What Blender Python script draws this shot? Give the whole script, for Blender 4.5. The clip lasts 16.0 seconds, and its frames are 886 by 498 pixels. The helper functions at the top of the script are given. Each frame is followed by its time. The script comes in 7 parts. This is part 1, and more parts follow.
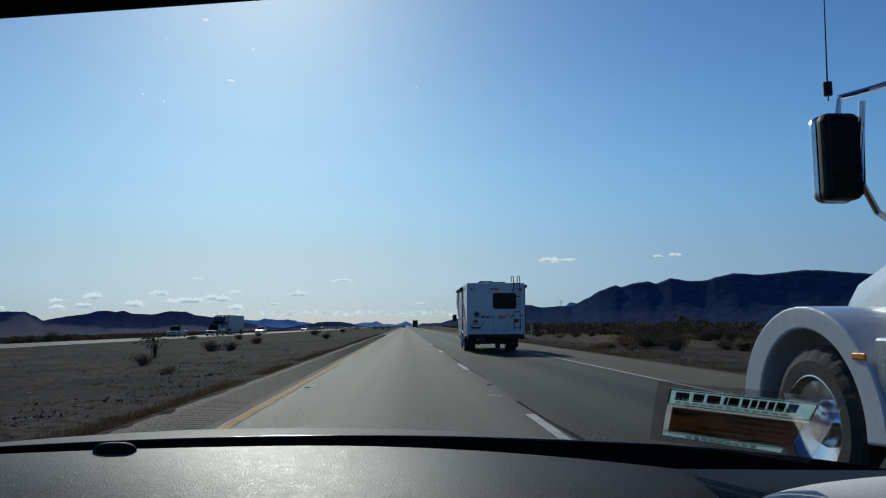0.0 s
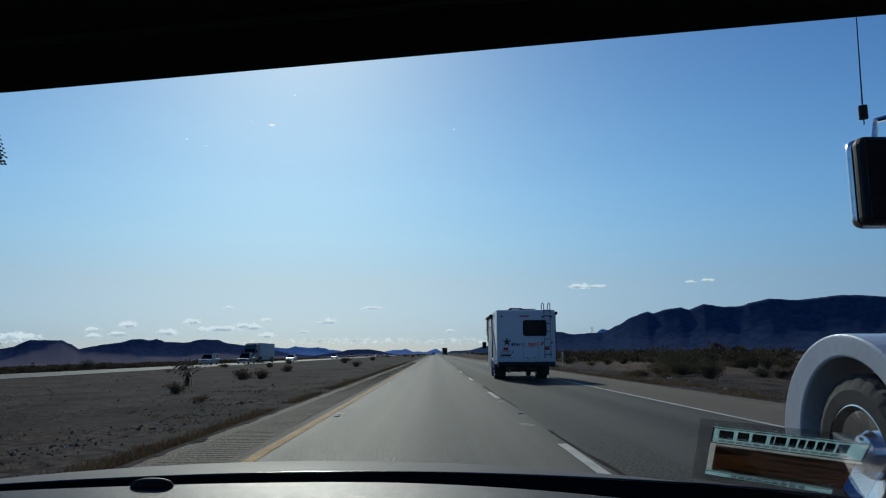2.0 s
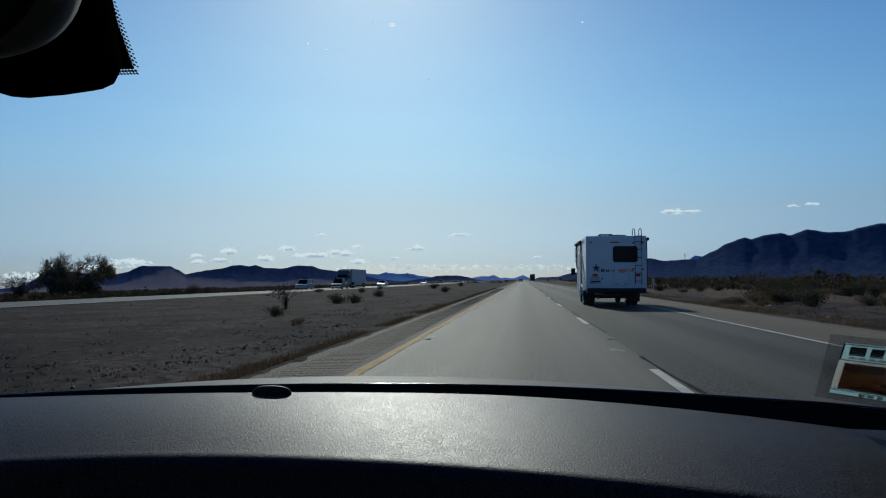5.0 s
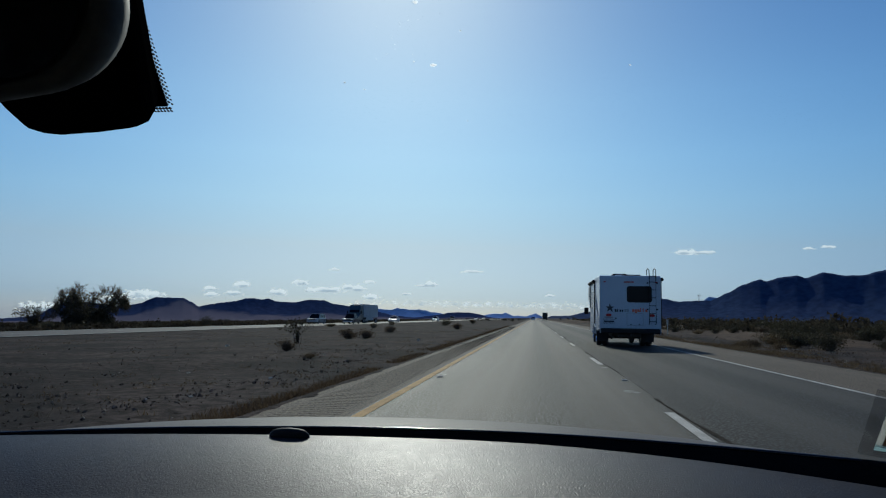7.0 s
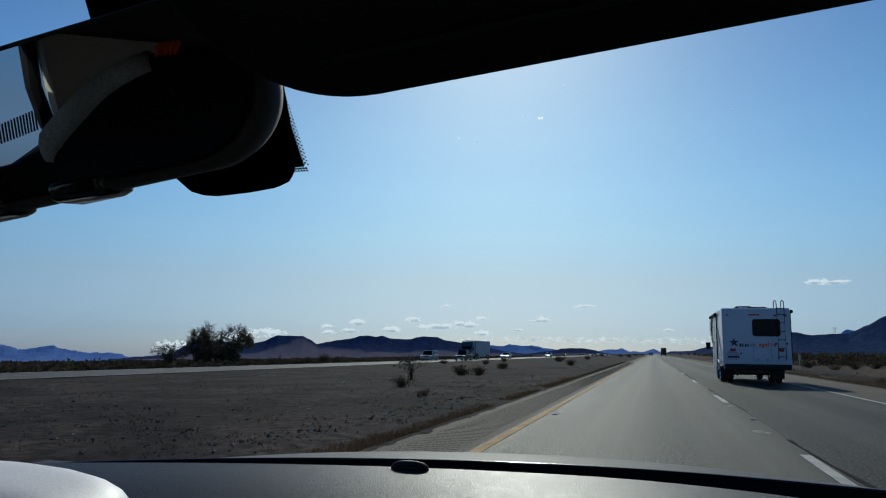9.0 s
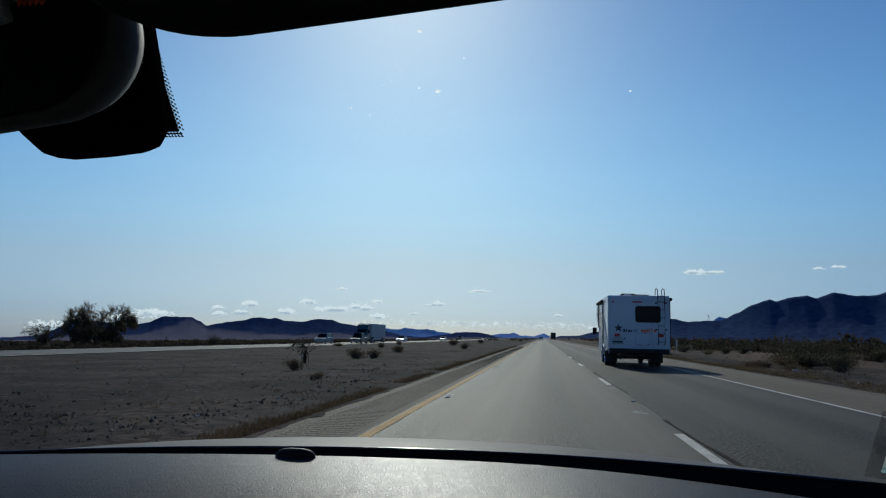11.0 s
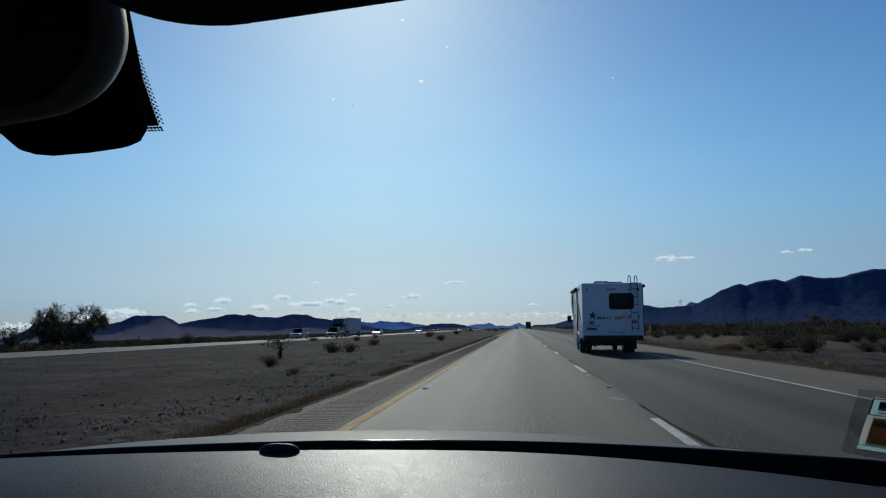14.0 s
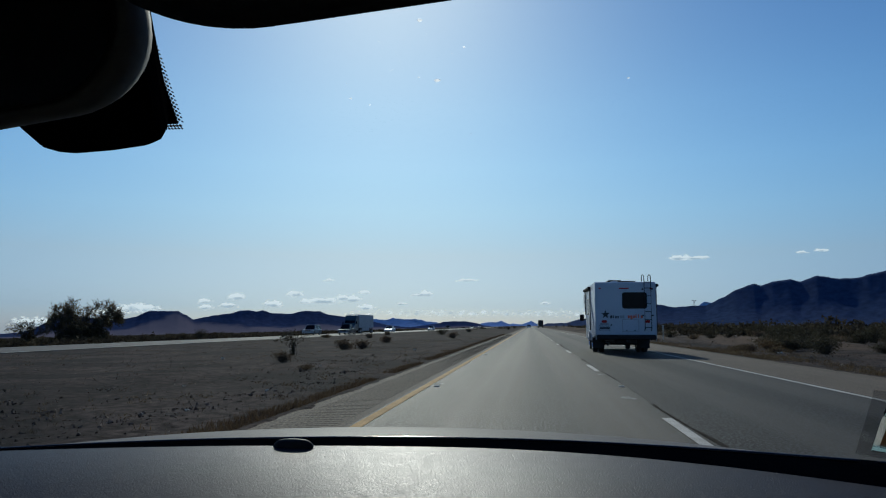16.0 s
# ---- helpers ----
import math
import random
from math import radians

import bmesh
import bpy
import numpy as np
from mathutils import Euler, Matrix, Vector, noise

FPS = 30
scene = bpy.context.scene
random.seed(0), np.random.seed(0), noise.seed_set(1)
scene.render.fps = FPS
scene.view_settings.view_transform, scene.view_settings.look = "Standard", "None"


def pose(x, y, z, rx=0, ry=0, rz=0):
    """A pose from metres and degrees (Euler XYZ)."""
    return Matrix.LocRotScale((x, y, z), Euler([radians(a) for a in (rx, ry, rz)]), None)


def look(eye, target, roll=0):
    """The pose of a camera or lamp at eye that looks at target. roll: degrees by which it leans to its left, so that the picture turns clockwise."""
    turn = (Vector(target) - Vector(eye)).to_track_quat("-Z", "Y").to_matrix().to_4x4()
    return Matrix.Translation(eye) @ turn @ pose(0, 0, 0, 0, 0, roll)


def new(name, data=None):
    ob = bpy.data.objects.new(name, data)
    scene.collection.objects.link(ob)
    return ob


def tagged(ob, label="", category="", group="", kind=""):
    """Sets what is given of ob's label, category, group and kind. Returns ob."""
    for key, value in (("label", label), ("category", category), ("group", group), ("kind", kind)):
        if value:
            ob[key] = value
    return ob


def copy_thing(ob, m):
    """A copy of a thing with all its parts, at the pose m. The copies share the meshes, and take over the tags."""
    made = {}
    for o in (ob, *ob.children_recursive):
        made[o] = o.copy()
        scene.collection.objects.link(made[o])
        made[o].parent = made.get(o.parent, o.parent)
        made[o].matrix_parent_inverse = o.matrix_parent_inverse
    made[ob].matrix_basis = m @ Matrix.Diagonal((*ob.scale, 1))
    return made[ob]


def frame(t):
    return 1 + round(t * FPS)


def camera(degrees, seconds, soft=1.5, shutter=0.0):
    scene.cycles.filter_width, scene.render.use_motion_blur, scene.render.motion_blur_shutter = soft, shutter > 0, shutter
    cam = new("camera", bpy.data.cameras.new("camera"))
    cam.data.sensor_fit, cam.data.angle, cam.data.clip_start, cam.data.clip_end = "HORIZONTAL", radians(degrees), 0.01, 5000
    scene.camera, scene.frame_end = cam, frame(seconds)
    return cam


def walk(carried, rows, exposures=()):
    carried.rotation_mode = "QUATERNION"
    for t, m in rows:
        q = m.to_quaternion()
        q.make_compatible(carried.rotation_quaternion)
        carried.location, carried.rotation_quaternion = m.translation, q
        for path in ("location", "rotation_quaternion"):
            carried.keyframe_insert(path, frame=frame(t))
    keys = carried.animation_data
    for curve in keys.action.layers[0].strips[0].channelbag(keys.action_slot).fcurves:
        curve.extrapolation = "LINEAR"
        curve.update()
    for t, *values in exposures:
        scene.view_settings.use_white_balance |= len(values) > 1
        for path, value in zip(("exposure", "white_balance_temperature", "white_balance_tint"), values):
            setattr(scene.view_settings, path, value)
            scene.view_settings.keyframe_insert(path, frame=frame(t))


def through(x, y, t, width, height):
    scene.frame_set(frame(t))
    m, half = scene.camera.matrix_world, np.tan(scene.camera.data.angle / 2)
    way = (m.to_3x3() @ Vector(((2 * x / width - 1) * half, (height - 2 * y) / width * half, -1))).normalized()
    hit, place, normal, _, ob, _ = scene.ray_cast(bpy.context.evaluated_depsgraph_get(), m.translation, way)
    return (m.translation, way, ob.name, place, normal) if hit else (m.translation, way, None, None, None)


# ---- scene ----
EXPO = -0.8
cam = camera(63.53, 16.0, soft=1.15)
# seconds, place in metres, turn in degrees (heading, tilt up, lean)
PATH = [
    (0, 0.0377, 0.0009, 1.1294, -3.021, 6.114, 0.153),
    (0.5, 0.0241, 0.0020, 1.1348, -3.355, 7.328, -0.375),
    (1, 0.0221, 0.0007, 1.1318, -2.879, 8.195, -0.412),
    (1.5, 0.0387, 0.0060, 1.1323, -1.826, 7.552, -0.082),
    (2, 0.0308, 0.0019, 1.1389, -0.667, 8.286, 0.294),
    (2.5, 0.0238, -0.0073, 1.1348, 4.915, 7.608, -0.081),
    (3, 0.0185, -0.0068, 1.1328, 6.627, 5.106, 1.194),
    (3.5, 0.0234, -0.0084, 1.1357, 6.253, 5.699, 0.312),
    (4, 0.0177, 0.0266, 1.1261, 6.420, 2.133, 1.164),
    (4.2, 0.0143, 0.0247, 1.1258, 6.999, 1.888, 0.743),
    (6.3, 0.0032, 0.0011, 1.1241, 4.846, 3.653, -1.299),
    (6.5, 0.0030, 0.0144, 1.1318, 6.146, 2.702, -1.457),
    (7, -0.0124, 0.0287, 1.1324, 7.260, 5.372, -0.983),
    (7.5, -0.0161, 0.0159, 1.1369, 9.102, 7.058, -0.640),
    (8, -0.0099, -0.0014, 1.1345, 13.475, 7.555, -0.772),
    (8.5, -0.0127, -0.0051, 1.1345, 16.709, 8.710, -0.815),
    (9, -0.0075, -0.0062, 1.1321, 16.158, 8.112, -0.661),
    (9.5, -0.0103, -0.0015, 1.1311, 11.672, 8.370, -0.490),
    (10, -0.0139, 0.0190, 1.1328, 8.805, 7.838, -0.243),
    (10.2, -0.0067, 0.0234, 1.1338, 8.849, 7.010, -1.274),
    (12.3, -0.0146, 0.0143, 1.1326, 6.335, 6.981, -0.349),
    (12.5, -0.0147, 0.0133, 1.1337, 6.174, 7.163, -0.630),
    (13, -0.0129, 0.0121, 1.1342, 5.776, 7.384, 0.047),
    (13.5, -0.0139, 0.0235, 1.1317, 6.172, 6.003, 0.614),
    (14, -0.0173, 0.0206, 1.1321, 5.945, 6.279, 0.396),
    (14.5, -0.0191, 0.0138, 1.1358, 6.495, 7.484, -0.380),
    (15, -0.0221, 0.0133, 1.1386, 7.555, 7.742, -0.886),
    (15.5, -0.0225, 0.0103, 1.1356, 7.077, 7.522, -0.634),
    (16, -0.0184, 0.0167, 1.1320, 6.913, 6.100, -0.088),
]
walk(cam, [(t, pose(x, y, z, 90 + tilt, lean, head)) for t, x, y, z, head, tilt, lean in PATH],
     exposures=[(0.0, EXPO, 5500, 1), (16.0, EXPO, 5500, 1)])

# ---------------------------------------------------------------- light
SUN_AZ, SUN_EL = -11.5, 31.3
world = bpy.data.worlds.new("sky")
scene.world = world
world.use_nodes = True
wn = world.node_tree
sky = wn.nodes.new("ShaderNodeTexSky")
sky.sky_type, sky.sun_disc = "NISHITA", False
sky.sun_elevation, sky.sun_rotation = radians(SUN_EL), radians(SUN_AZ)
sky.altitude, sky.air_density, sky.dust_density, sky.ozone_density = 900, 1.0, 0.58, 1.35
# the lens's colour response deepens the blue away from the sun
SKY_POWER, SKY_GAIN = (1.5, 1.42, 1.09), (0.435, 0.495, 0.866)
split, join = wn.nodes.new("ShaderNodeSeparateColor"), wn.nodes.new("ShaderNodeCombineColor")
wn.links.new(sky.outputs[0], split.inputs[0])
for i in range(3):
    pw, gn = wn.nodes.new("ShaderNodeMath"), wn.nodes.new("ShaderNodeMath")
    pw.operation, pw.inputs[1].default_value = "POWER", SKY_POWER[i]
    gn.operation, gn.inputs[1].default_value = "MULTIPLY", SKY_GAIN[i]
    wn.links.new(split.outputs[i], pw.inputs[0])
    wn.links.new(pw.outputs[0], gn.inputs[0])
    wn.links.new(gn.outputs[0], join.inputs[i])
wn.links.new(join.outputs[0], wn.nodes["Background"].inputs[0])
wn.nodes["Background"].inputs[1].default_value = 0.132
sun = new("sun", bpy.data.lights.new("sun", "SUN"))
sun.data.energy, sun.data.angle, sun.data.color = 5.0, radians(0.53), (1.0, 0.88, 0.70)
a, e = radians(SUN_AZ), radians(SUN_EL)
sun.matrix_world = look((0, 0, 50), (-math.sin(a) * math.cos(e), -math.cos(a) * math.cos(e), 50 - math.sin(e)))


# ---------------------------------------------------------------- materials
def mat(name, col, col2=None, rough=0.5, metal=0.0, scale=3.0, fine=60.0, vary=0.15, bump=0.1, depth=0.005,
        spec=0.5, coat=0.0, emit=None, island=0.0, streak=0.0, through=None, lanes=0.0, detail=3, spread=0.2, patch=0.15, gloss_vary=0.08, tint=None, grit=0.0):
    m = bpy.data.materials.new(name)
    m.use_nodes = True
    nt = m.node_tree
    n, l = nt.nodes, nt.links
    b = n["Principled BSDF"]
    co = n.new("ShaderNodeTexCoord")
    big = n.new("ShaderNodeTexNoise")
    big.inputs["Scale"].default_value, big.inputs["Detail"].default_value = scale, 5
    small = n.new("ShaderNodeTexNoise")
    small.inputs["Scale"].default_value, small.inputs["Detail"].default_value = fine, detail
    if detail > 3:
        small.inputs["Roughness"].default_value = 0.74
    l.new(co.outputs["Object"], big.inputs["Vector"])
    l.new(co.outputs["Object"], small.inputs["Vector"])
    ramp = n.new("ShaderNodeValToRGB")
    ramp.color_ramp.elements[0].position, ramp.color_ramp.elements[1].position = 0.5 - patch, 0.5 + patch
    ramp.color_ramp.elements[0].color = (*col, 1)
    ramp.color_ramp.elements[1].color = (*(col2 or tuple(c * (1 - vary) for c in col)), 1)
    l.new(big.outputs["Fac"], ramp.inputs["Fac"])
    mul = n.new("ShaderNodeMix")
    mul.data_type, mul.blend_type = "RGBA", "MULTIPLY"
    mul.inputs[0].default_value = 1.0
    grey = n.new("ShaderNodeMapRange")
    grey.inputs["From Min"].default_value, grey.inputs["From Max"].default_value = 0.5 - spread, 0.5 + spread
    grey.inputs["To Min"].default_value, grey.inputs["To Max"].default_value = 1 - vary, 1 + vary
    l.new(small.outputs["Fac"], grey.inputs["Value"])
    l.new(ramp.outputs["Color"], mul.inputs["A"])
    l.new(grey.outputs["Result"], mul.inputs["B"])
    last = mul.outputs["Result"]
    if island:
        geo = n.new("ShaderNodeNewGeometry")
        rnd = n.new("ShaderNodeMapRange")
        rnd.inputs["To Min"].default_value, rnd.inputs["To Max"].default_value = 1 - island, 1 + island
        l.new(geo.outputs["Random Per Island"], rnd.inputs["Value"])
        mul2 = n.new("ShaderNodeMix")
        mul2.data_type, mul2.blend_type = "RGBA", "MULTIPLY"
        mul2.inputs[0].default_value = 1.0
        l.new(last, mul2.inputs["A"])
        l.new(rnd.outputs["Result"], mul2.inputs["B"])
        last = mul2.outputs["Result"]
    if streak:
        mp_ = n.new("ShaderNodeMapping")
        mp_.inputs["Scale"].default_value = (2.6, 0.008, 1.0)
        sn = n.new("ShaderNodeTexNoise")
        sn.inputs["Scale"].default_value, sn.inputs["Detail"].default_value = 1.0, 3
        l.new(co.outputs["Object"], mp_.inputs["Vector"])
        l.new(mp_.outputs[0], sn.inputs["Vector"])
        sr = n.new("ShaderNodeMapRange")
        sr.inputs["From Min"].default_value, sr.inputs["From Max"].default_value = 0.3, 0.7
        sr.inputs["To Min"].default_value, sr.inputs["To Max"].default_value = 1 - streak, 1 + streak
        l.new(sn.outputs["Fac"], sr.inputs["Value"])
        mul3 = n.new("ShaderNodeMix")
        mul3.data_type, mul3.blend_type = "RGBA", "MULTIPLY"
        mul3.inputs[0].default_value = 1.0
        l.new(last, mul3.inputs["A"])
        l.new(sr.outputs["Result"], mul3.inputs["B"])
        last = mul3.outputs["Result"]
    if lanes:      # paler wheel tracks either side of the oil-dark middle of each lane
        sx = n.new("ShaderNodeSeparateXYZ")
        l.new(co.outputs["Object"], sx.inputs[0])
        ph = n.new("ShaderNodeMath")
        ph.operation, ph.inputs[1].default_value, ph.inputs[2].default_value = "MULTIPLY_ADD", 3.49, -0.87
        l.new(sx.outputs[0], ph.inputs[0])
        cs = n.new("ShaderNodeMath")
        cs.operation = "COSINE"
        l.new(ph.outputs[0], cs.inputs[0])
        lm = n.new("ShaderNodeMapRange")
        lm.inputs["From Min"].default_value = -1.0
        lm.inputs["To Min"].default_value, lm.inputs["To Max"].default_value = 1 + lanes, 1 - lanes
        l.new(cs.outputs[0], lm.inputs["Value"])
        mul4 = n.new("ShaderNodeMix")
        mul4.data_type, mul4.blend_type = "RGBA", "MULTIPLY"
        mul4.inputs[0].default_value = 1.0
        l.new(last, mul4.inputs["A"])
        l.new(lm.outputs["Result"], mul4.inputs["B"])
        last = mul4.outputs["Result"]
    l.new(last, b.inputs["Base Color"])
    if through:
        t_, x_ = n.new("ShaderNodeBsdfTranslucent"), n.new("ShaderNodeMixShader")
        l.new(last, t_.inputs[0])
        x_.inputs[0].default_value = through
        l.new(b.outputs[0], x_.inputs[1])
        l.new(t_.outputs[0], x_.inputs[2])
        l.new(x_.outputs[0], n["Material Output"].inputs[0])
    rr = n.new("ShaderNodeMapRange")
    rr.inputs["To Min"].default_value, rr.inputs["To Max"].default_value = max(rough - gloss_vary, 0.02), min(rough + gloss_vary, 1)
    l.new(big.outputs["Fac"], rr.inputs["Value"])
    gloss = rr.outputs["Result"]
    if grit:       # each grain has its own gloss
        gr_ = n.new("ShaderNodeMapRange")
        gr_.inputs["From Min"].default_value, gr_.inputs["From Max"].default_value = 0.5 - spread, 0.5 + spread
        gr_.inputs["To Min"].default_value, gr_.inputs["To Max"].default_value = -grit, grit
        l.new(small.outputs["Fac"], gr_.inputs["Value"])
        add_ = n.new("ShaderNodeMath")
        add_.use_clamp = True
        l.new(gloss, add_.inputs[0])
        l.new(gr_.outputs["Result"], add_.inputs[1])
        gloss = add_.outputs[0]
    l.new(gloss, b.inputs["Roughness"])
    b.inputs["Metallic"].default_value = metal
    b.inputs["Specular IOR Level"].default_value = spec
    b.inputs["Coat Weight"].default_value = coat
    if tint:
        b.inputs["Specular Tint"].default_value = (*tint, 1)
    if bump:
        bn = n.new("ShaderNodeBump")
        bn.inputs["Strength"].default_value, bn.inputs["Distance"].default_value = bump, depth
        l.new(small.outputs["Fac"], bn.inputs["Height"])
        l.new(bn.outputs["Normal"], b.inputs["Normal"])
    if emit:
        b.inputs["Emission Color"].default_value, b.inputs["Emission Strength"].default_value = (*emit[0], 1), emit[1]
    return m


def glass_mat(name, tint=(1, 1, 1), gloss=0.06):
    m = bpy.data.materials.new(name)
    m.use_nodes = True
    n, l = m.node_tree.nodes, m.node_tree.links
    n.remove(n["Principled BSDF"])
    tr, gl, mx, fr = (n.new("ShaderNodeBsdfTransparent"), n.new("ShaderNodeBsdfGlossy"), n.new("ShaderNodeMixShader"),
                      n.new("ShaderNodeFresnel"))
    tr.inputs[0].default_value = (*tint, 1)
    gl.inputs["Roughness"].default_value = 0.02
    fr.inputs["IOR"].default_value = 1.2
    sc = n.new("ShaderNodeMath")
    sc.operation, sc.inputs[1].default_value = "MULTIPLY", gloss * 10
    l.new(fr.outputs[0], sc.inputs[0])
    l.new(sc.outputs[0], mx.inputs[0])
    l.new(tr.outputs[0], mx.inputs[1])
    l.new(gl.outputs[0], mx.inputs[2])
    l.new(mx.outputs[0], n["Material Output"].inputs[0])
    return m


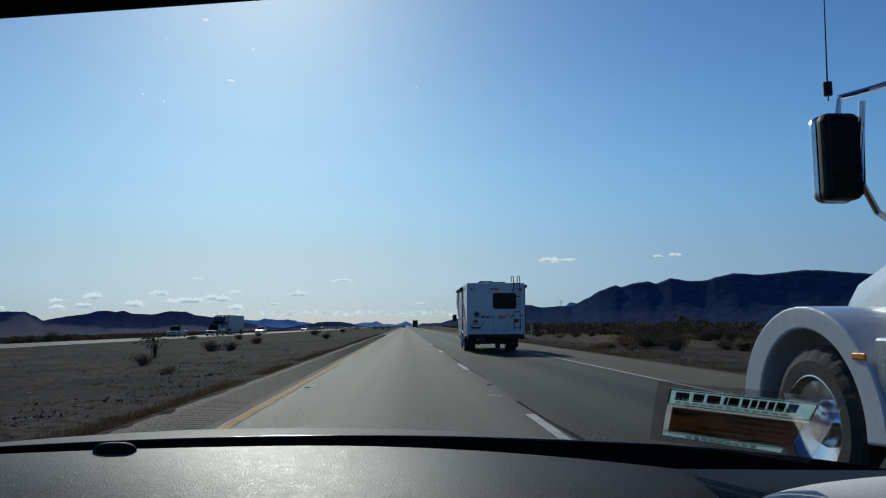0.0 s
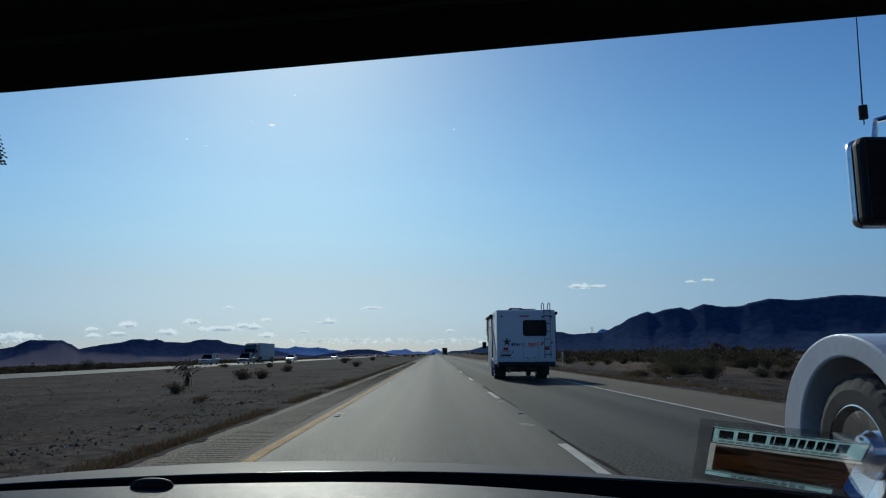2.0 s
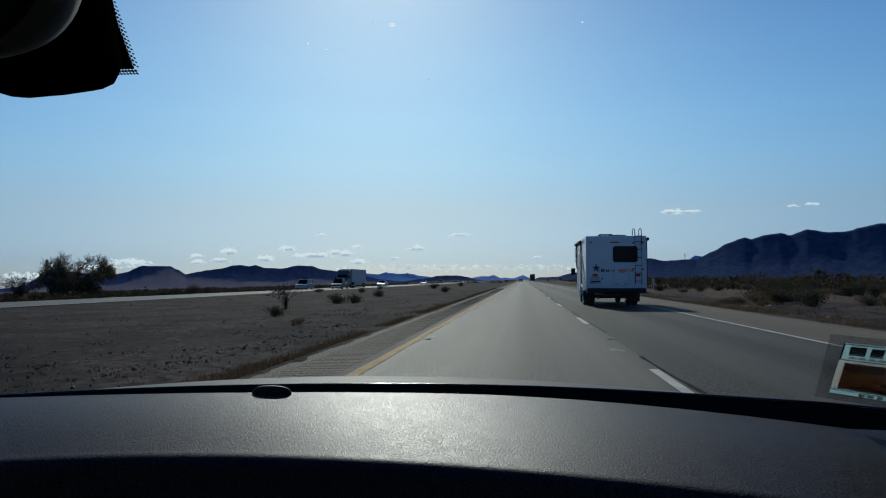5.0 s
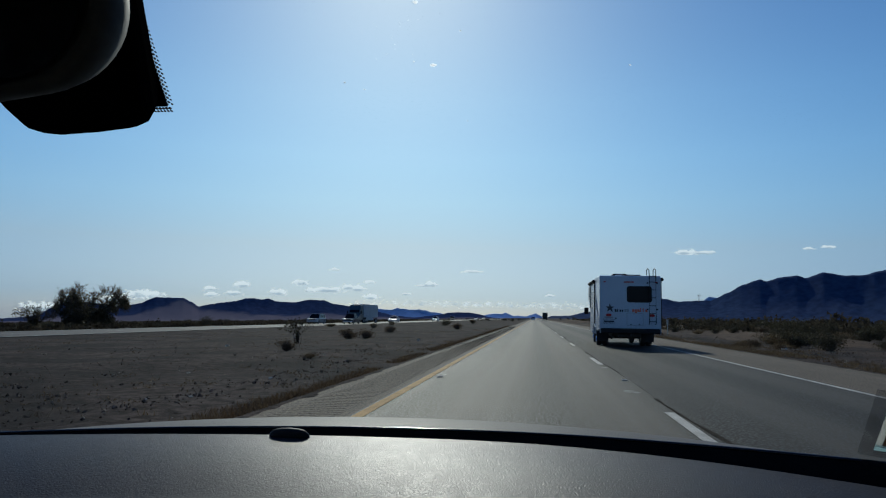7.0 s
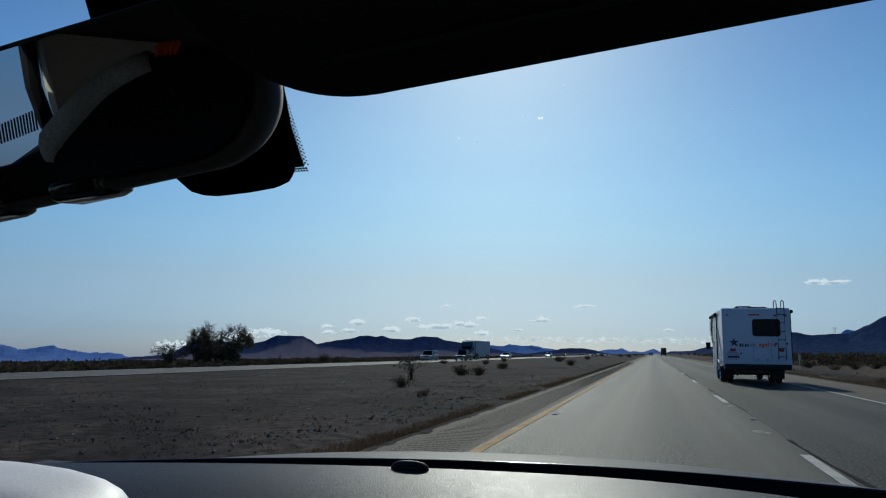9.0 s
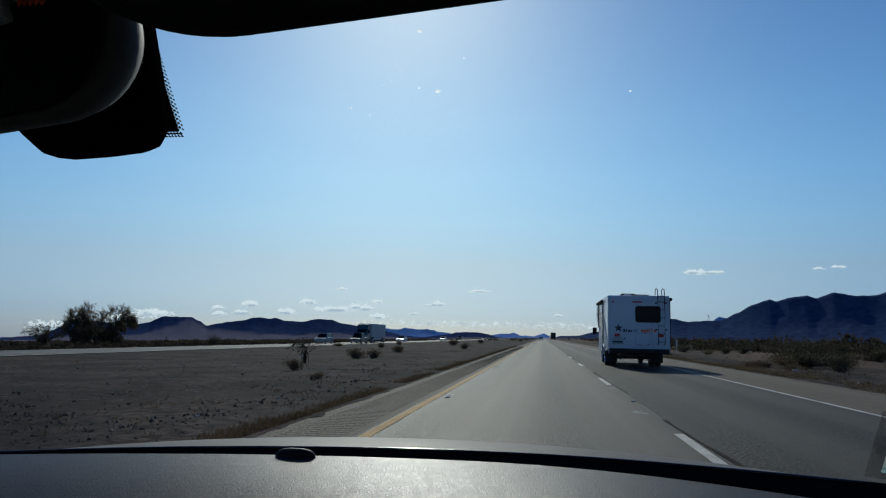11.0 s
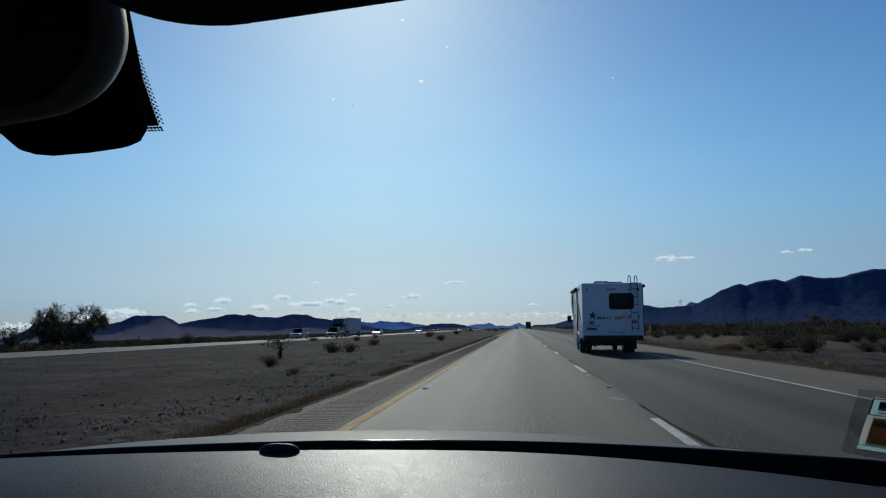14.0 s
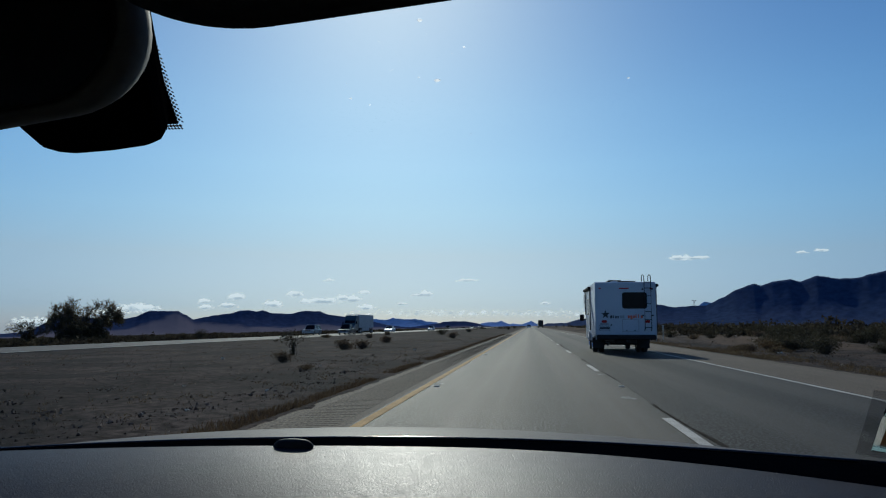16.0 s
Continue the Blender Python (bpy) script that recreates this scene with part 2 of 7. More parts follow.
M = dict(
    asphalt=mat("asphalt", (0.053, 0.0445, 0.0335), (0.0575, 0.0485, 0.0365), rough=0.72, scale=0.5, fine=32, spread=0.09, vary=0.42, bump=1.0, depth=0.008, spec=0.12, streak=0.2, lanes=0.5, gloss_vary=0.015, grit=0.2),
    dark_asphalt=mat("darker_asphalt", (0.030, 0.0268, 0.0224), (0.0335, 0.030, 0.025), rough=0.79, scale=0.5, fine=32, spread=0.09, vary=0.42, bump=1.0, depth=0.008, spec=0.12, streak=0.2, lanes=0.4, gloss_vary=0.015, grit=0.2),
    shoulder=mat("shoulder_asphalt", (0.105, 0.085, 0.064), (0.12, 0.098, 0.074), rough=0.8, scale=0.5, fine=26, spread=0.12, vary=0.45, bump=0.7, depth=0.008, spec=0.06, streak=0.15, gloss_vary=0.03),
    tar=mat("tar", (0.037, 0.032, 0.026), rough=0.95, scale=4, fine=40, vary=0.3, bump=0.3, spec=0.02),
    pale_asphalt=mat("pale_asphalt", (0.082, 0.074, 0.064), (0.096, 0.087, 0.075), rough=0.7, scale=0.4, fine=40, vary=0.2, bump=0.1, spec=0.08, gloss_vary=0.02),
    worn=mat("worn_asphalt", (0.2, 0.195, 0.18), rough=0.8, scale=4, fine=40, vary=0.3, bump=0.3),
    yellow=mat("yellow_paint", (0.40, 0.235, 0.068), (0.30, 0.18, 0.055), rough=0.85, scale=2, fine=30, vary=0.25, bump=0.3, spec=0.2),
    white_line=mat("white_line_paint", (0.37, 0.35, 0.315), (0.26, 0.25, 0.225), rough=0.8, scale=2, fine=30, vary=0.25, bump=0.3),
    dirt=mat("desert_gravel", (0.0172, 0.0138, 0.0132), (0.0495, 0.038, 0.0334), rough=0.97, scale=0.3, fine=4.5, spread=0.075, vary=0.62, patch=0.08, bump=0.6, depth=0.05, spec=0.03, streak=0.15, detail=9),
    stone=mat("stones", (0.066, 0.048, 0.036), (0.15, 0.112, 0.083), rough=0.9, scale=3, fine=25, vary=0.3, bump=0.4, island=0.6, spec=0.1),
    # pale blue of distant haze put into the far mountains' base colour
    far_rock=mat("hazed_far_mountain_rock", (0.29, 0.40, 0.56), (0.32, 0.43, 0.58), rough=1.0, scale=0.004, fine=0.03, vary=0.15, bump=0.4, depth=6, spec=0.0),
    pale_stone=mat("pale_stones", (0.30, 0.25, 0.19), (0.42, 0.36, 0.28), rough=0.8, scale=3, fine=25, vary=0.2, bump=0.2, island=0.4, spec=0.2),
    leaf=mat("creosote_leaf", (0.046, 0.043, 0.025), (0.070, 0.060, 0.036), rough=0.7, scale=1.2, fine=30, vary=0.3, bump=0, island=0.45, spec=0.08, through=0.35),
    far_leaf=mat("far_scrub_leaf", (0.046, 0.040, 0.026), (0.076, 0.060, 0.040), rough=0.9, scale=0.02, fine=0.6, vary=0.3, bump=0, island=0.5, spec=0.05, through=0.3),
    dry=mat("dry_brush", (0.11, 0.080, 0.046), (0.15, 0.11, 0.062), rough=0.85, scale=1.2, fine=30, vary=0.3, bump=0, island=0.4, spec=0.2, through=0.35),
    brown_brush=mat("brown_brush", (0.11, 0.082, 0.055), (0.15, 0.115, 0.075), rough=0.85, scale=1.2, fine=30, vary=0.3, bump=0, island=0.4, spec=0.2, through=0.35),
    rusty=mat("rusty_dry_grass", (0.085, 0.058, 0.035), (0.12, 0.085, 0.048), rough=0.9, scale=1.2, fine=30, vary=0.3, bump=0, island=0.4, spec=0.1, through=0.35),
    stem=mat("stem_bark", (0.075, 0.06, 0.05), rough=0.9, scale=5, fine=60, vary=0.3, bump=0.4),
    dash=mat("dashboard_vinyl", (0.0165, 0.0164, 0.0205), (0.021, 0.0208, 0.0255), rough=0.45, scale=60, fine=480, spread=0.1, vary=0.5, bump=0.85, depth=0.0006, spec=0.095, grit=0.05, tint=(0.85, 0.865, 1.0)),
    black_plastic=mat("black_plastic", (0.012, 0.012, 0.013), rough=0.6, spec=0.25, scale=8, fine=200, vary=0.15, bump=0.15, depth=0.001),
    gloss_black=mat("glossy_black_plastic", (0.01, 0.01, 0.011), rough=0.16, scale=8, fine=200, vary=0.1, bump=0.03, depth=0.001),
    black_cloth=mat("black_cloth", (0.012, 0.012, 0.013), rough=0.95, scale=8, fine=400, vary=0.2, bump=0.4, depth=0.001, spec=0.1),
    matt_black=mat("matt_black_print", (0.003, 0.003, 0.0032), rough=0.9, scale=8, fine=300, vary=0.2, bump=0.1, depth=0.0005, spec=0.0),
    roof_cloth=mat("dark_roof_fabric", (0.05, 0.048, 0.045), rough=0.95, scale=6, fine=350, vary=0.12, bump=0.3, depth=0.001, spec=0.1),
    rim_cloth=mat("grey_brown_ribbed_fabric", (0.46, 0.42, 0.35), rough=0.9, scale=6, fine=260, vary=0.25, bump=0.5, depth=0.001, spec=0.1),
    mirror_rim=mat("grey_rubbery_plastic", (0.042, 0.038, 0.033), rough=0.75, spec=0.2, scale=8, fine=200, vary=0.15, bump=0.15, depth=0.001),
    beige=mat("beige_trim_fabric", (0.80, 0.74, 0.60), rough=0.95, scale=6, fine=350, vary=0.12, bump=0.3, depth=0.001, spec=0.1),
    trim=mat("pale_grey_trim", (0.76, 0.72, 0.68), rough=0.5, scale=6, fine=300, vary=0.08, bump=0.3, depth=0.0008),
    hood=mat("silver_car_paint", (0.088, 0.068, 0.053), rough=0.48, metal=0.0, scale=2, fine=400, vary=0.05, bump=0.03, depth=0.0005, spec=0.06, tint=(1.0, 0.93, 0.84)),
    white_body=mat("white_fibreglass", (0.49, 0.525, 0.58), (0.45, 0.485, 0.54), rough=0.35, scale=1.2, fine=18, vary=0.05, bump=0.05, coat=0.3),
    white_truck=mat("white_truck_paint", (0.56, 0.575, 0.6), (0.5, 0.51, 0.53), rough=0.32, scale=1.5, fine=20, vary=0.06, bump=0.04, coat=0.5),
    trailer=mat("weathered_white_trailer", (0.56, 0.54, 0.5), (0.4, 0.38, 0.34), rough=0.5, scale=0.9, fine=14, vary=0.14, bump=0.25, depth=0.01),
    tarp=mat("dark_red_tarp", (0.22, 0.035, 0.025), (0.13, 0.02, 0.02), rough=0.6, scale=3, fine=25, vary=0.25, bump=0.5, depth=0.01),
    rubber=mat("tyre_rubber", (0.018, 0.018, 0.018), (0.03, 0.028, 0.026), rough=0.85, scale=4, fine=60, vary=0.2, bump=0.3),
    chrome=mat("chrome", (0.75, 0.75, 0.76), rough=0.15, metal=1.0, scale=6, fine=60, vary=0.1, bump=0.03),
    alu=mat("dull_aluminium", (0.5, 0.49, 0.47), rough=0.35, metal=0.9, scale=5, fine=70, vary=0.2, bump=0.1),
    steel_dark=mat("dark_greasy_steel", (0.03, 0.028, 0.027), (0.05, 0.042, 0.036), rough=0.65, metal=0.3, scale=4, fine=30, vary=0.3, bump=0.3),
    window=mat("dark_window_glass", (0.008, 0.009, 0.012), rough=0.1, scale=3, fine=30, vary=0.1, bump=0, spec=0.08),
    red_light=mat("red_lens", (0.42, 0.012, 0.014), rough=0.2, scale=10, fine=100, vary=0.15, bump=0.2),
    amber=mat("amber_lens", (0.7, 0.25, 0.03), rough=0.2, scale=10, fine=100, vary=0.15, bump=0.2),
    lamp_white=mat("headlamp_lens", (0.75, 0.76, 0.78), rough=0.1, metal=0.5, scale=10, fine=100, vary=0.1, bump=0.1),
    red_paint=mat("red_decal", (0.65, 0.06, 0.03), rough=0.45, scale=6, fine=50, vary=0.12, bump=0.05),
    stitch_red=mat("red_thread", (0.85, 0.10, 0.03), rough=0.8, scale=40, fine=300, vary=0.3, bump=0.3, depth=0.001),
    orange_paint=mat("orange_red_decal", (0.72, 0.13, 0.05), rough=0.45, scale=6, fine=50, vary=0.1, bump=0.05),
    black_paint=mat("black_decal", (0.02, 0.02, 0.024), rough=0.45, scale=6, fine=50, vary=0.15, bump=0.05),
    grey_paint=mat("grey_decal", (0.3, 0.31, 0.33), rough=0.45, scale=6, fine=50, vary=0.1, bump=0.05),
    dark_car=mat("dark_car_paint", (0.03, 0.032, 0.036), rough=0.3, scale=3, fine=40, vary=0.06, bump=0.02, coat=0.6),
    white_car=mat("white_car_paint", (0.7, 0.7, 0.7), rough=0.3, scale=3, fine=40, vary=0.05, bump=0.02, coat=0.6),
    silver_car=mat("silver_vehicle_paint", (0.4, 0.41, 0.42), rough=0.3, metal=0.4, scale=3, fine=40, vary=0.05, bump=0.02, coat=0.6),
    dark_green=mat("dark_blue_green_cab", (0.04, 0.07, 0.08), rough=0.35, scale=3, fine=40, vary=0.08, bump=0.03, coat=0.5),
    box_trailer=mat("dull_white_box_trailer", (0.40, 0.42, 0.44), (0.34, 0.36, 0.38), rough=0.5, scale=0.8, fine=12, vary=0.1, bump=0.1),
    paper=mat("white_paper", (0.62, 0.56, 0.46), rough=0.8, scale=10, fine=80, vary=0.1, bump=0.2, depth=0.003),
    glass=glass_mat("windscreen_glass", (0.97, 0.985, 0.98), 0.03),
    sleeve=glass_mat("clear_plastic_sleeve", (0.99, 0.99, 0.99), 0.05),
)
def paper_mat(name, col, through_col, share=0.6):
    m = mat(name, col, rough=0.6, scale=14, fine=150, vary=0.1, bump=0.02, depth=0.0004)
    n, l = m.node_tree.nodes, m.node_tree.links
    t_, x_ = n.new("ShaderNodeBsdfTranslucent"), n.new("ShaderNodeMixShader")
    t_.inputs[0].default_value, x_.inputs[0].default_value = (*through_col, 1), share
    l.new(n["Principled BSDF"].outputs[0], x_.inputs[1])
    l.new(t_.outputs[0], x_.inputs[2])
    l.new(x_.outputs[0], n["Material Output"].inputs[0])
    return m


def sanded(m, sand, sand2, grain):
    """Lays sand over a material where the mesh's sand value is high."""
    n, l = m.node_tree.nodes, m.node_tree.links
    b = n["Principled BSDF"]
    at_ = n.new("ShaderNodeAttribute")
    at_.attribute_name = "sand"
    co = n.new("ShaderNodeTexCoord")
    nz_ = n.new("ShaderNodeTexNoise")
    nz_.inputs["Scale"].default_value, nz_.inputs["Detail"].default_value = grain, 6
    l.new(co.outputs["Object"], nz_.inputs["Vector"])
    off = n.new("ShaderNodeMath")
    off.operation, off.inputs[1].default_value, off.inputs[2].default_value = "MULTIPLY_ADD", 0.9, -0.45
    l.new(nz_.outputs["Fac"], off.inputs[0])
    ad = n.new("ShaderNodeMath")
    l.new(at_.outputs["Fac"], ad.inputs[0])
    l.new(off.outputs[0], ad.inputs[1])
    sm = n.new("ShaderNodeMapRange")
    sm.interpolation_type = "SMOOTHSTEP"
    sm.inputs["From Min"].default_value, sm.inputs["From Max"].default_value = 0.25, 0.75
    l.new(ad.outputs[0], sm.inputs["Value"])
    tone, mix = n.new("ShaderNodeMix"), n.new("ShaderNodeMix")
    tone.data_type = mix.data_type = "RGBA"
    tone.inputs["A"].default_value, tone.inputs["B"].default_value = (*sand, 1), (*sand2, 1)
    l.new(nz_.outputs["Fac"], tone.inputs[0])
    was = b.inputs["Base Color"].links[0].from_socket
    l.new(sm.outputs["Result"], mix.inputs[0])
    l.new(was, mix.inputs["A"])
    l.new(tone.outputs["Result"], mix.inputs["B"])
    l.new(mix.outputs["Result"], b.inputs["Base Color"])
    return m


# navy base colour holds the blue haze in front of the mountains
M["rock"] = sanded(mat("hazed_mountain_rock", (0.038, 0.058, 0.112), (0.048, 0.066, 0.122), rough=1.0, scale=0.005, fine=0.04, vary=0.2, bump=0.2, depth=6, spec=0.0),
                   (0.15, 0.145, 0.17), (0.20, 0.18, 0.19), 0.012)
sanded(M["dirt"], (0.055, 0.038, 0.026), (0.125, 0.088, 0.062), 1.6)
M["label_blue"] = paper_mat("pale_blue_label", (0.6, 0.8, 0.82), (0.75, 0.93, 0.93), 0.75)
M["label_brown"] = paper_mat("brown_photo_print", (0.2, 0.135, 0.085), (0.3, 0.2, 0.12), 0.6)
M["photo_tan"] = paper_mat("tan_photo_print", (0.36, 0.27, 0.19), (0.5, 0.38, 0.27), 0.6)
M["card_white"] = paper_mat("white_card", (0.75, 0.75, 0.7), (0.85, 0.85, 0.8), 0.7)
sp = bpy.data.materials.new("dried_insect_speck")
sp.use_nodes = True
spn = sp.node_tree.nodes
spn.remove(spn["Principled BSDF"])
tl = spn.new("ShaderNodeBsdfTranslucent")
tl.inputs[0].default_value = (0.95, 0.95, 0.92, 1)
sp.node_tree.links.new(tl.outputs[0], spn["Material Output"].inputs[0])
M["speck"] = sp
mm = bpy.data.materials.new("mirror_silver")
mm.use_nodes = True
mb = mm.node_tree.nodes["Principled BSDF"]
mb.inputs["Base Color"].default_value, mb.inputs["Metallic"].default_value, mb.inputs["Roughness"].default_value = (0.56, 0.59, 0.62, 1), 1.0, 0.01
M["mirror"] = mm


# ---------------------------------------------------------------- mesh helpers
def thing(name, place=(0, 0, 0), label="", category="", group="", kind="", turn=0):
    ob = new(name)
    ob.empty_display_size = 0.2
    ob.matrix_world = pose(*place, 0, 0, turn)
    return tagged(ob, label, category, group, kind)


def part(name, bm, material, parent=None, label="", smooth=False):
    me = bpy.data.meshes.new(name)
    if smooth:
        for f in bm.faces:
            f.smooth = True
    bm.to_mesh(me)
    bm.free()
    for m_ in (material if isinstance(material, (list, tuple)) else [material]):
        me.materials.append(M[m_])
    ob = new(name, me)
    if parent:
        ob.parent = parent
    return tagged(ob, label)


def box(bm, c, s, bevel=0.0, seg=2, rot=None):
    r = bmesh.ops.create_cube(bm, size=1.0)
    vs = r["verts"]
    bmesh.ops.scale(bm, vec=s, verts=vs)
    if bevel:
        es = list({e_ for v in vs for e_ in v.link_edges})
        r2 = bmesh.ops.bevel(bm, geom=es, offset=bevel, segments=seg, affect="EDGES", profile=0.5)
        vs = list({v for f in r2["faces"] for v in f.verts} | {v for v in vs if v.is_valid})
    m = Matrix.Translation(c) @ (rot if rot is not None else Matrix())
    bmesh.ops.transform(bm, matrix=m, verts=vs)
    return bm


def bx(c, s, bevel=0.0, seg=2, rot=None):
    return box(bmesh.new(), c, s, bevel, seg, rot)


def cyl(bm, a, b, r, r2=None, seg=16):
    a, b = Vector(a), Vector(b)
    d = b - a
    m = Matrix.Translation((a + b) / 2) @ d.to_track_quat("Z", "Y").to_matrix().to_4x4()
    bmesh.ops.create_cone(bm, cap_ends=True, segments=seg, radius1=r, radius2=r if r2 is None else r2, depth=d.length, matrix=m)
    return bm


def cy(a, b, r, r2=None, seg=16):
    return cyl(bmesh.new(), a, b, r, r2, seg)


def tube(bm, pts, r, seg=8):
    """A round bar along points."""
    pts = [Vector(p) for p in pts]
    rings = []
    for i, p in enumerate(pts):
        d = (pts[min(i + 1, len(pts) - 1)] - pts[max(i - 1, 0)]).normalized()
        q = d.to_track_quat("Z", "Y")
        ri = r[i] if isinstance(r, (list, tuple)) else r
        rings.append([bm.verts.new(p + q @ Vector((ri * math.cos(k * 2 * math.pi / seg), ri * math.sin(k * 2 * math.pi / seg), 0))) for k in range(seg)])
    for u, v in zip(rings, rings[1:]):
        for k in range(seg):
            bm.faces.new((u[k], u[(k + 1) % seg], v[(k + 1) % seg], v[k]))
    bm.faces.new(rings[0][::-1])
    bm.faces.new(rings[-1])
    return bm


def tb(pts, r, seg=8):
    return tube(bmesh.new(), pts, r, seg)


def prism(bm, outline, axis, lo, hi, bevel=0.0, seg=2):
    """An outline of 2D points pushed along an axis from lo to hi."""
    def at(p, h):
        return {"x": (h, p[0], p[1]), "y": (p[0], h, p[1]), "z": (p[0], p[1], h)}[axis]
    lo_v = [bm.verts.new(at(p, lo)) for p in outline]
    hi_v = [bm.verts.new(at(p, hi)) for p in outline]
    k = len(outline)
    fs = [bm.faces.new(lo_v), bm.faces.new(hi_v[::-1])]
    for i in range(k):
        fs.append(bm.faces.new((lo_v[i], hi_v[i], hi_v[(i + 1) % k], lo_v[(i + 1) % k])))
    bmesh.ops.recalc_face_normals(bm, faces=fs)
    if bevel:
        es = list({e_ for f in fs for e_ in f.edges})
        bmesh.ops.bevel(bm, geom=es, offset=bevel, segments=seg, affect="EDGES", profile=0.5)
    return bm


def pr(outline, axis, lo, hi, bevel=0.0, seg=2):
    return prism(bmesh.new(), outline, axis, lo, hi, bevel, seg)


def lathe(bm, profile, centre, axis="x", seg=40):
    """A closed profile of (along, radius) turned round an axis through centre."""
    c = Vector(centre)
    rings = []
    for k in range(seg):
        t_ = 2 * math.pi * k / seg
        ring = []
        for h, r in profile:
            v = (h, r * math.cos(t_), r * math.sin(t_)) if axis == "x" else (r * math.cos(t_), r * math.sin(t_), h)
            ring.append(bm.verts.new(c + Vector(v)))
        rings.append(ring)
    n = len(profile)
    fs = []
    for k in range(seg):
        u, v = rings[k], rings[(k + 1) % seg]
        for i in range(n):
            j = (i + 1) % n
            if profile[i][1] < 1e-6 and profile[j][1] < 1e-6:
                continue
            fs.append(bm.faces.new((u[i], u[j], v[j], v[i])))
    bmesh.ops.remove_doubles(bm, verts=[v for r in rings for v in r], dist=1e-5)
    bmesh.ops.recalc_face_normals(bm, faces=[f for f in fs if f.is_valid])
    return bm


def sheet(fn, nu, nv):
    """A grid of points fn(u, v) for u, v in 0..1."""
    bm = bmesh.new()
    g = [[bm.verts.new(fn(i / nu, j / nv)) for j in range(nv + 1)] for i in range(nu + 1)]
    for i in range(nu):
        for j in range(nv):
            bm.faces.new((g[i][j], g[i + 1][j], g[i + 1][j + 1], g[i][j + 1]))
    return bm


def thick(bm, t):
    bmesh.ops.recalc_face_normals(bm, faces=bm.faces)
    bmesh.ops.solidify(bm, geom=bm.faces[:], thickness=t)
    return bm


def wheel(parent, c, r, w, side=1, rim_mat="alu", dual=False):
    """A wheel with tyre, rim and hub; its axle runs along x, side is the outer way."""
    for k in ((0, 1) if dual else (0,)):
        cx = c[0] - side * k * (w + 0.04)
        h = w / 2
        bm = bmesh.new()
        prof = [(-h, 0.62), (-h * 1.02, 0.8), (-h * 0.85, 0.95), (-h * 0.6, 1.0), (-h * 0.12, 1.0), (0, 0.985), (h * 0.12, 1.0), (h * 0.6, 1.0), (h * 0.85, 0.95), (h * 1.02, 0.8), (h, 0.62)]
        rings = []
        for q in range(72):
            t_ = 2 * math.pi * q / 72
            groove = 0.978 if q % 3 == 0 else 1.0
            rings.append([bm.verts.new((cx + px, c[1] + r * pr_ * (groove if pr_ > 0.9 else 1.0) * math.cos(t_), c[2] + r * pr_ * (groove if pr_ > 0.9 else 1.0) * math.sin(t_))) for px, pr_ in prof])
        for q in range(72):
            u_, v_ = rings[q], rings[(q + 1) % 72]
            for i in range(len(prof)):
                j = (i + 1) % len(prof)
                bm.faces.new((u_[i], u_[j], v_[j], v_[i]))
        bmesh.ops.recalc_face_normals(bm, faces=bm.faces)
        ty = part("tyre", bm, "rubber", parent, smooth=False)
        bm = bmesh.new()
        s = side * h
        lathe(bm, [(-s * 0.8, r * 0.6), (s * 0.95, r * 0.64), (s * 0.98, r * 0.6), (s * 0.6, r * 0.54), (s * 0.35, r * 0.3), (s * 0.7, r * 0.24),
                   (s * 0.8, r * 0.12), (s * 0.8, 0.0001), (-s * 0.8, 0.0001)], (cx, c[1], c[2]))
        for i in range(8):
            t_ = 2 * math.pi * i / 8
            y_, z_ = c[1] + r * 0.2 * math.cos(t_), c[2] + r * 0.2 * math.sin(t_)
            cyl(bm, (cx + s * 0.62, y_, z_), (cx + s * 0.82, y_, z_), r * 0.022, seg=6)
        part("rim", bm, rim_mat, ty, smooth=False)


# ---------------------------------------------------------------- ground and roads
def ground_z(x, y):
    z = 0.0
    if x < -3.4:
        z = -0.018 * (-x - 3.4) if x > -40 else -0.659 - 0.026 * (-x - 40)
    if x > 8.2:
        z = -0.03 * min(x - 8.2, 8)
    return z


def rough_z(x, y):
    z = ground_z(x, y) - 0.035
    off = max(0.0, min(1.0, (-3.1 - x) / 1.5, 1.0)) if x < 0 else max(0.0, min(1.0, (x - 7.7) / 1.5))
    if -41.5 < x < -28.5:
        off = 0.0
        z -= 0.05
    d = math.hypot(x, y)
    z += off * (0.07 * noise.noise(Vector((x * 0.35, y * 0.35, 0))) + 0.14 * noise.noise(Vector((x * 0.08, y * 0.08, 3))))
    if d < 70:
        z += off * (0.05 * noise.noise(Vector((x * 0.9, y * 0.7, 11))) + 0.035 * noise.noise(Vector((x * 2.3, y * 1.7, 13))))
    if 11 < x < 60 and y > 0:      # low banks of bare soil beyond the verge
        z += min((x - 11) / 4, 1.0) * 1.0 * max(0.0, noise.noise(Vector((x * 0.13, y * 0.06, 17))))
    if d > 400 and abs(x) > 60:
        z += min((d - 400) / 600, 1.5) * 1.2 * noise.noise(Vector((x * 0.004, y * 0.004, 7)))
    return z


def spaced(lo, hi, n, k):
    return [(lo if t_ < 0 else hi) * math.sinh(k * abs(t_)) / math.sinh(k) for t_ in (2 * i / n - 1 for i in range(n + 1))]


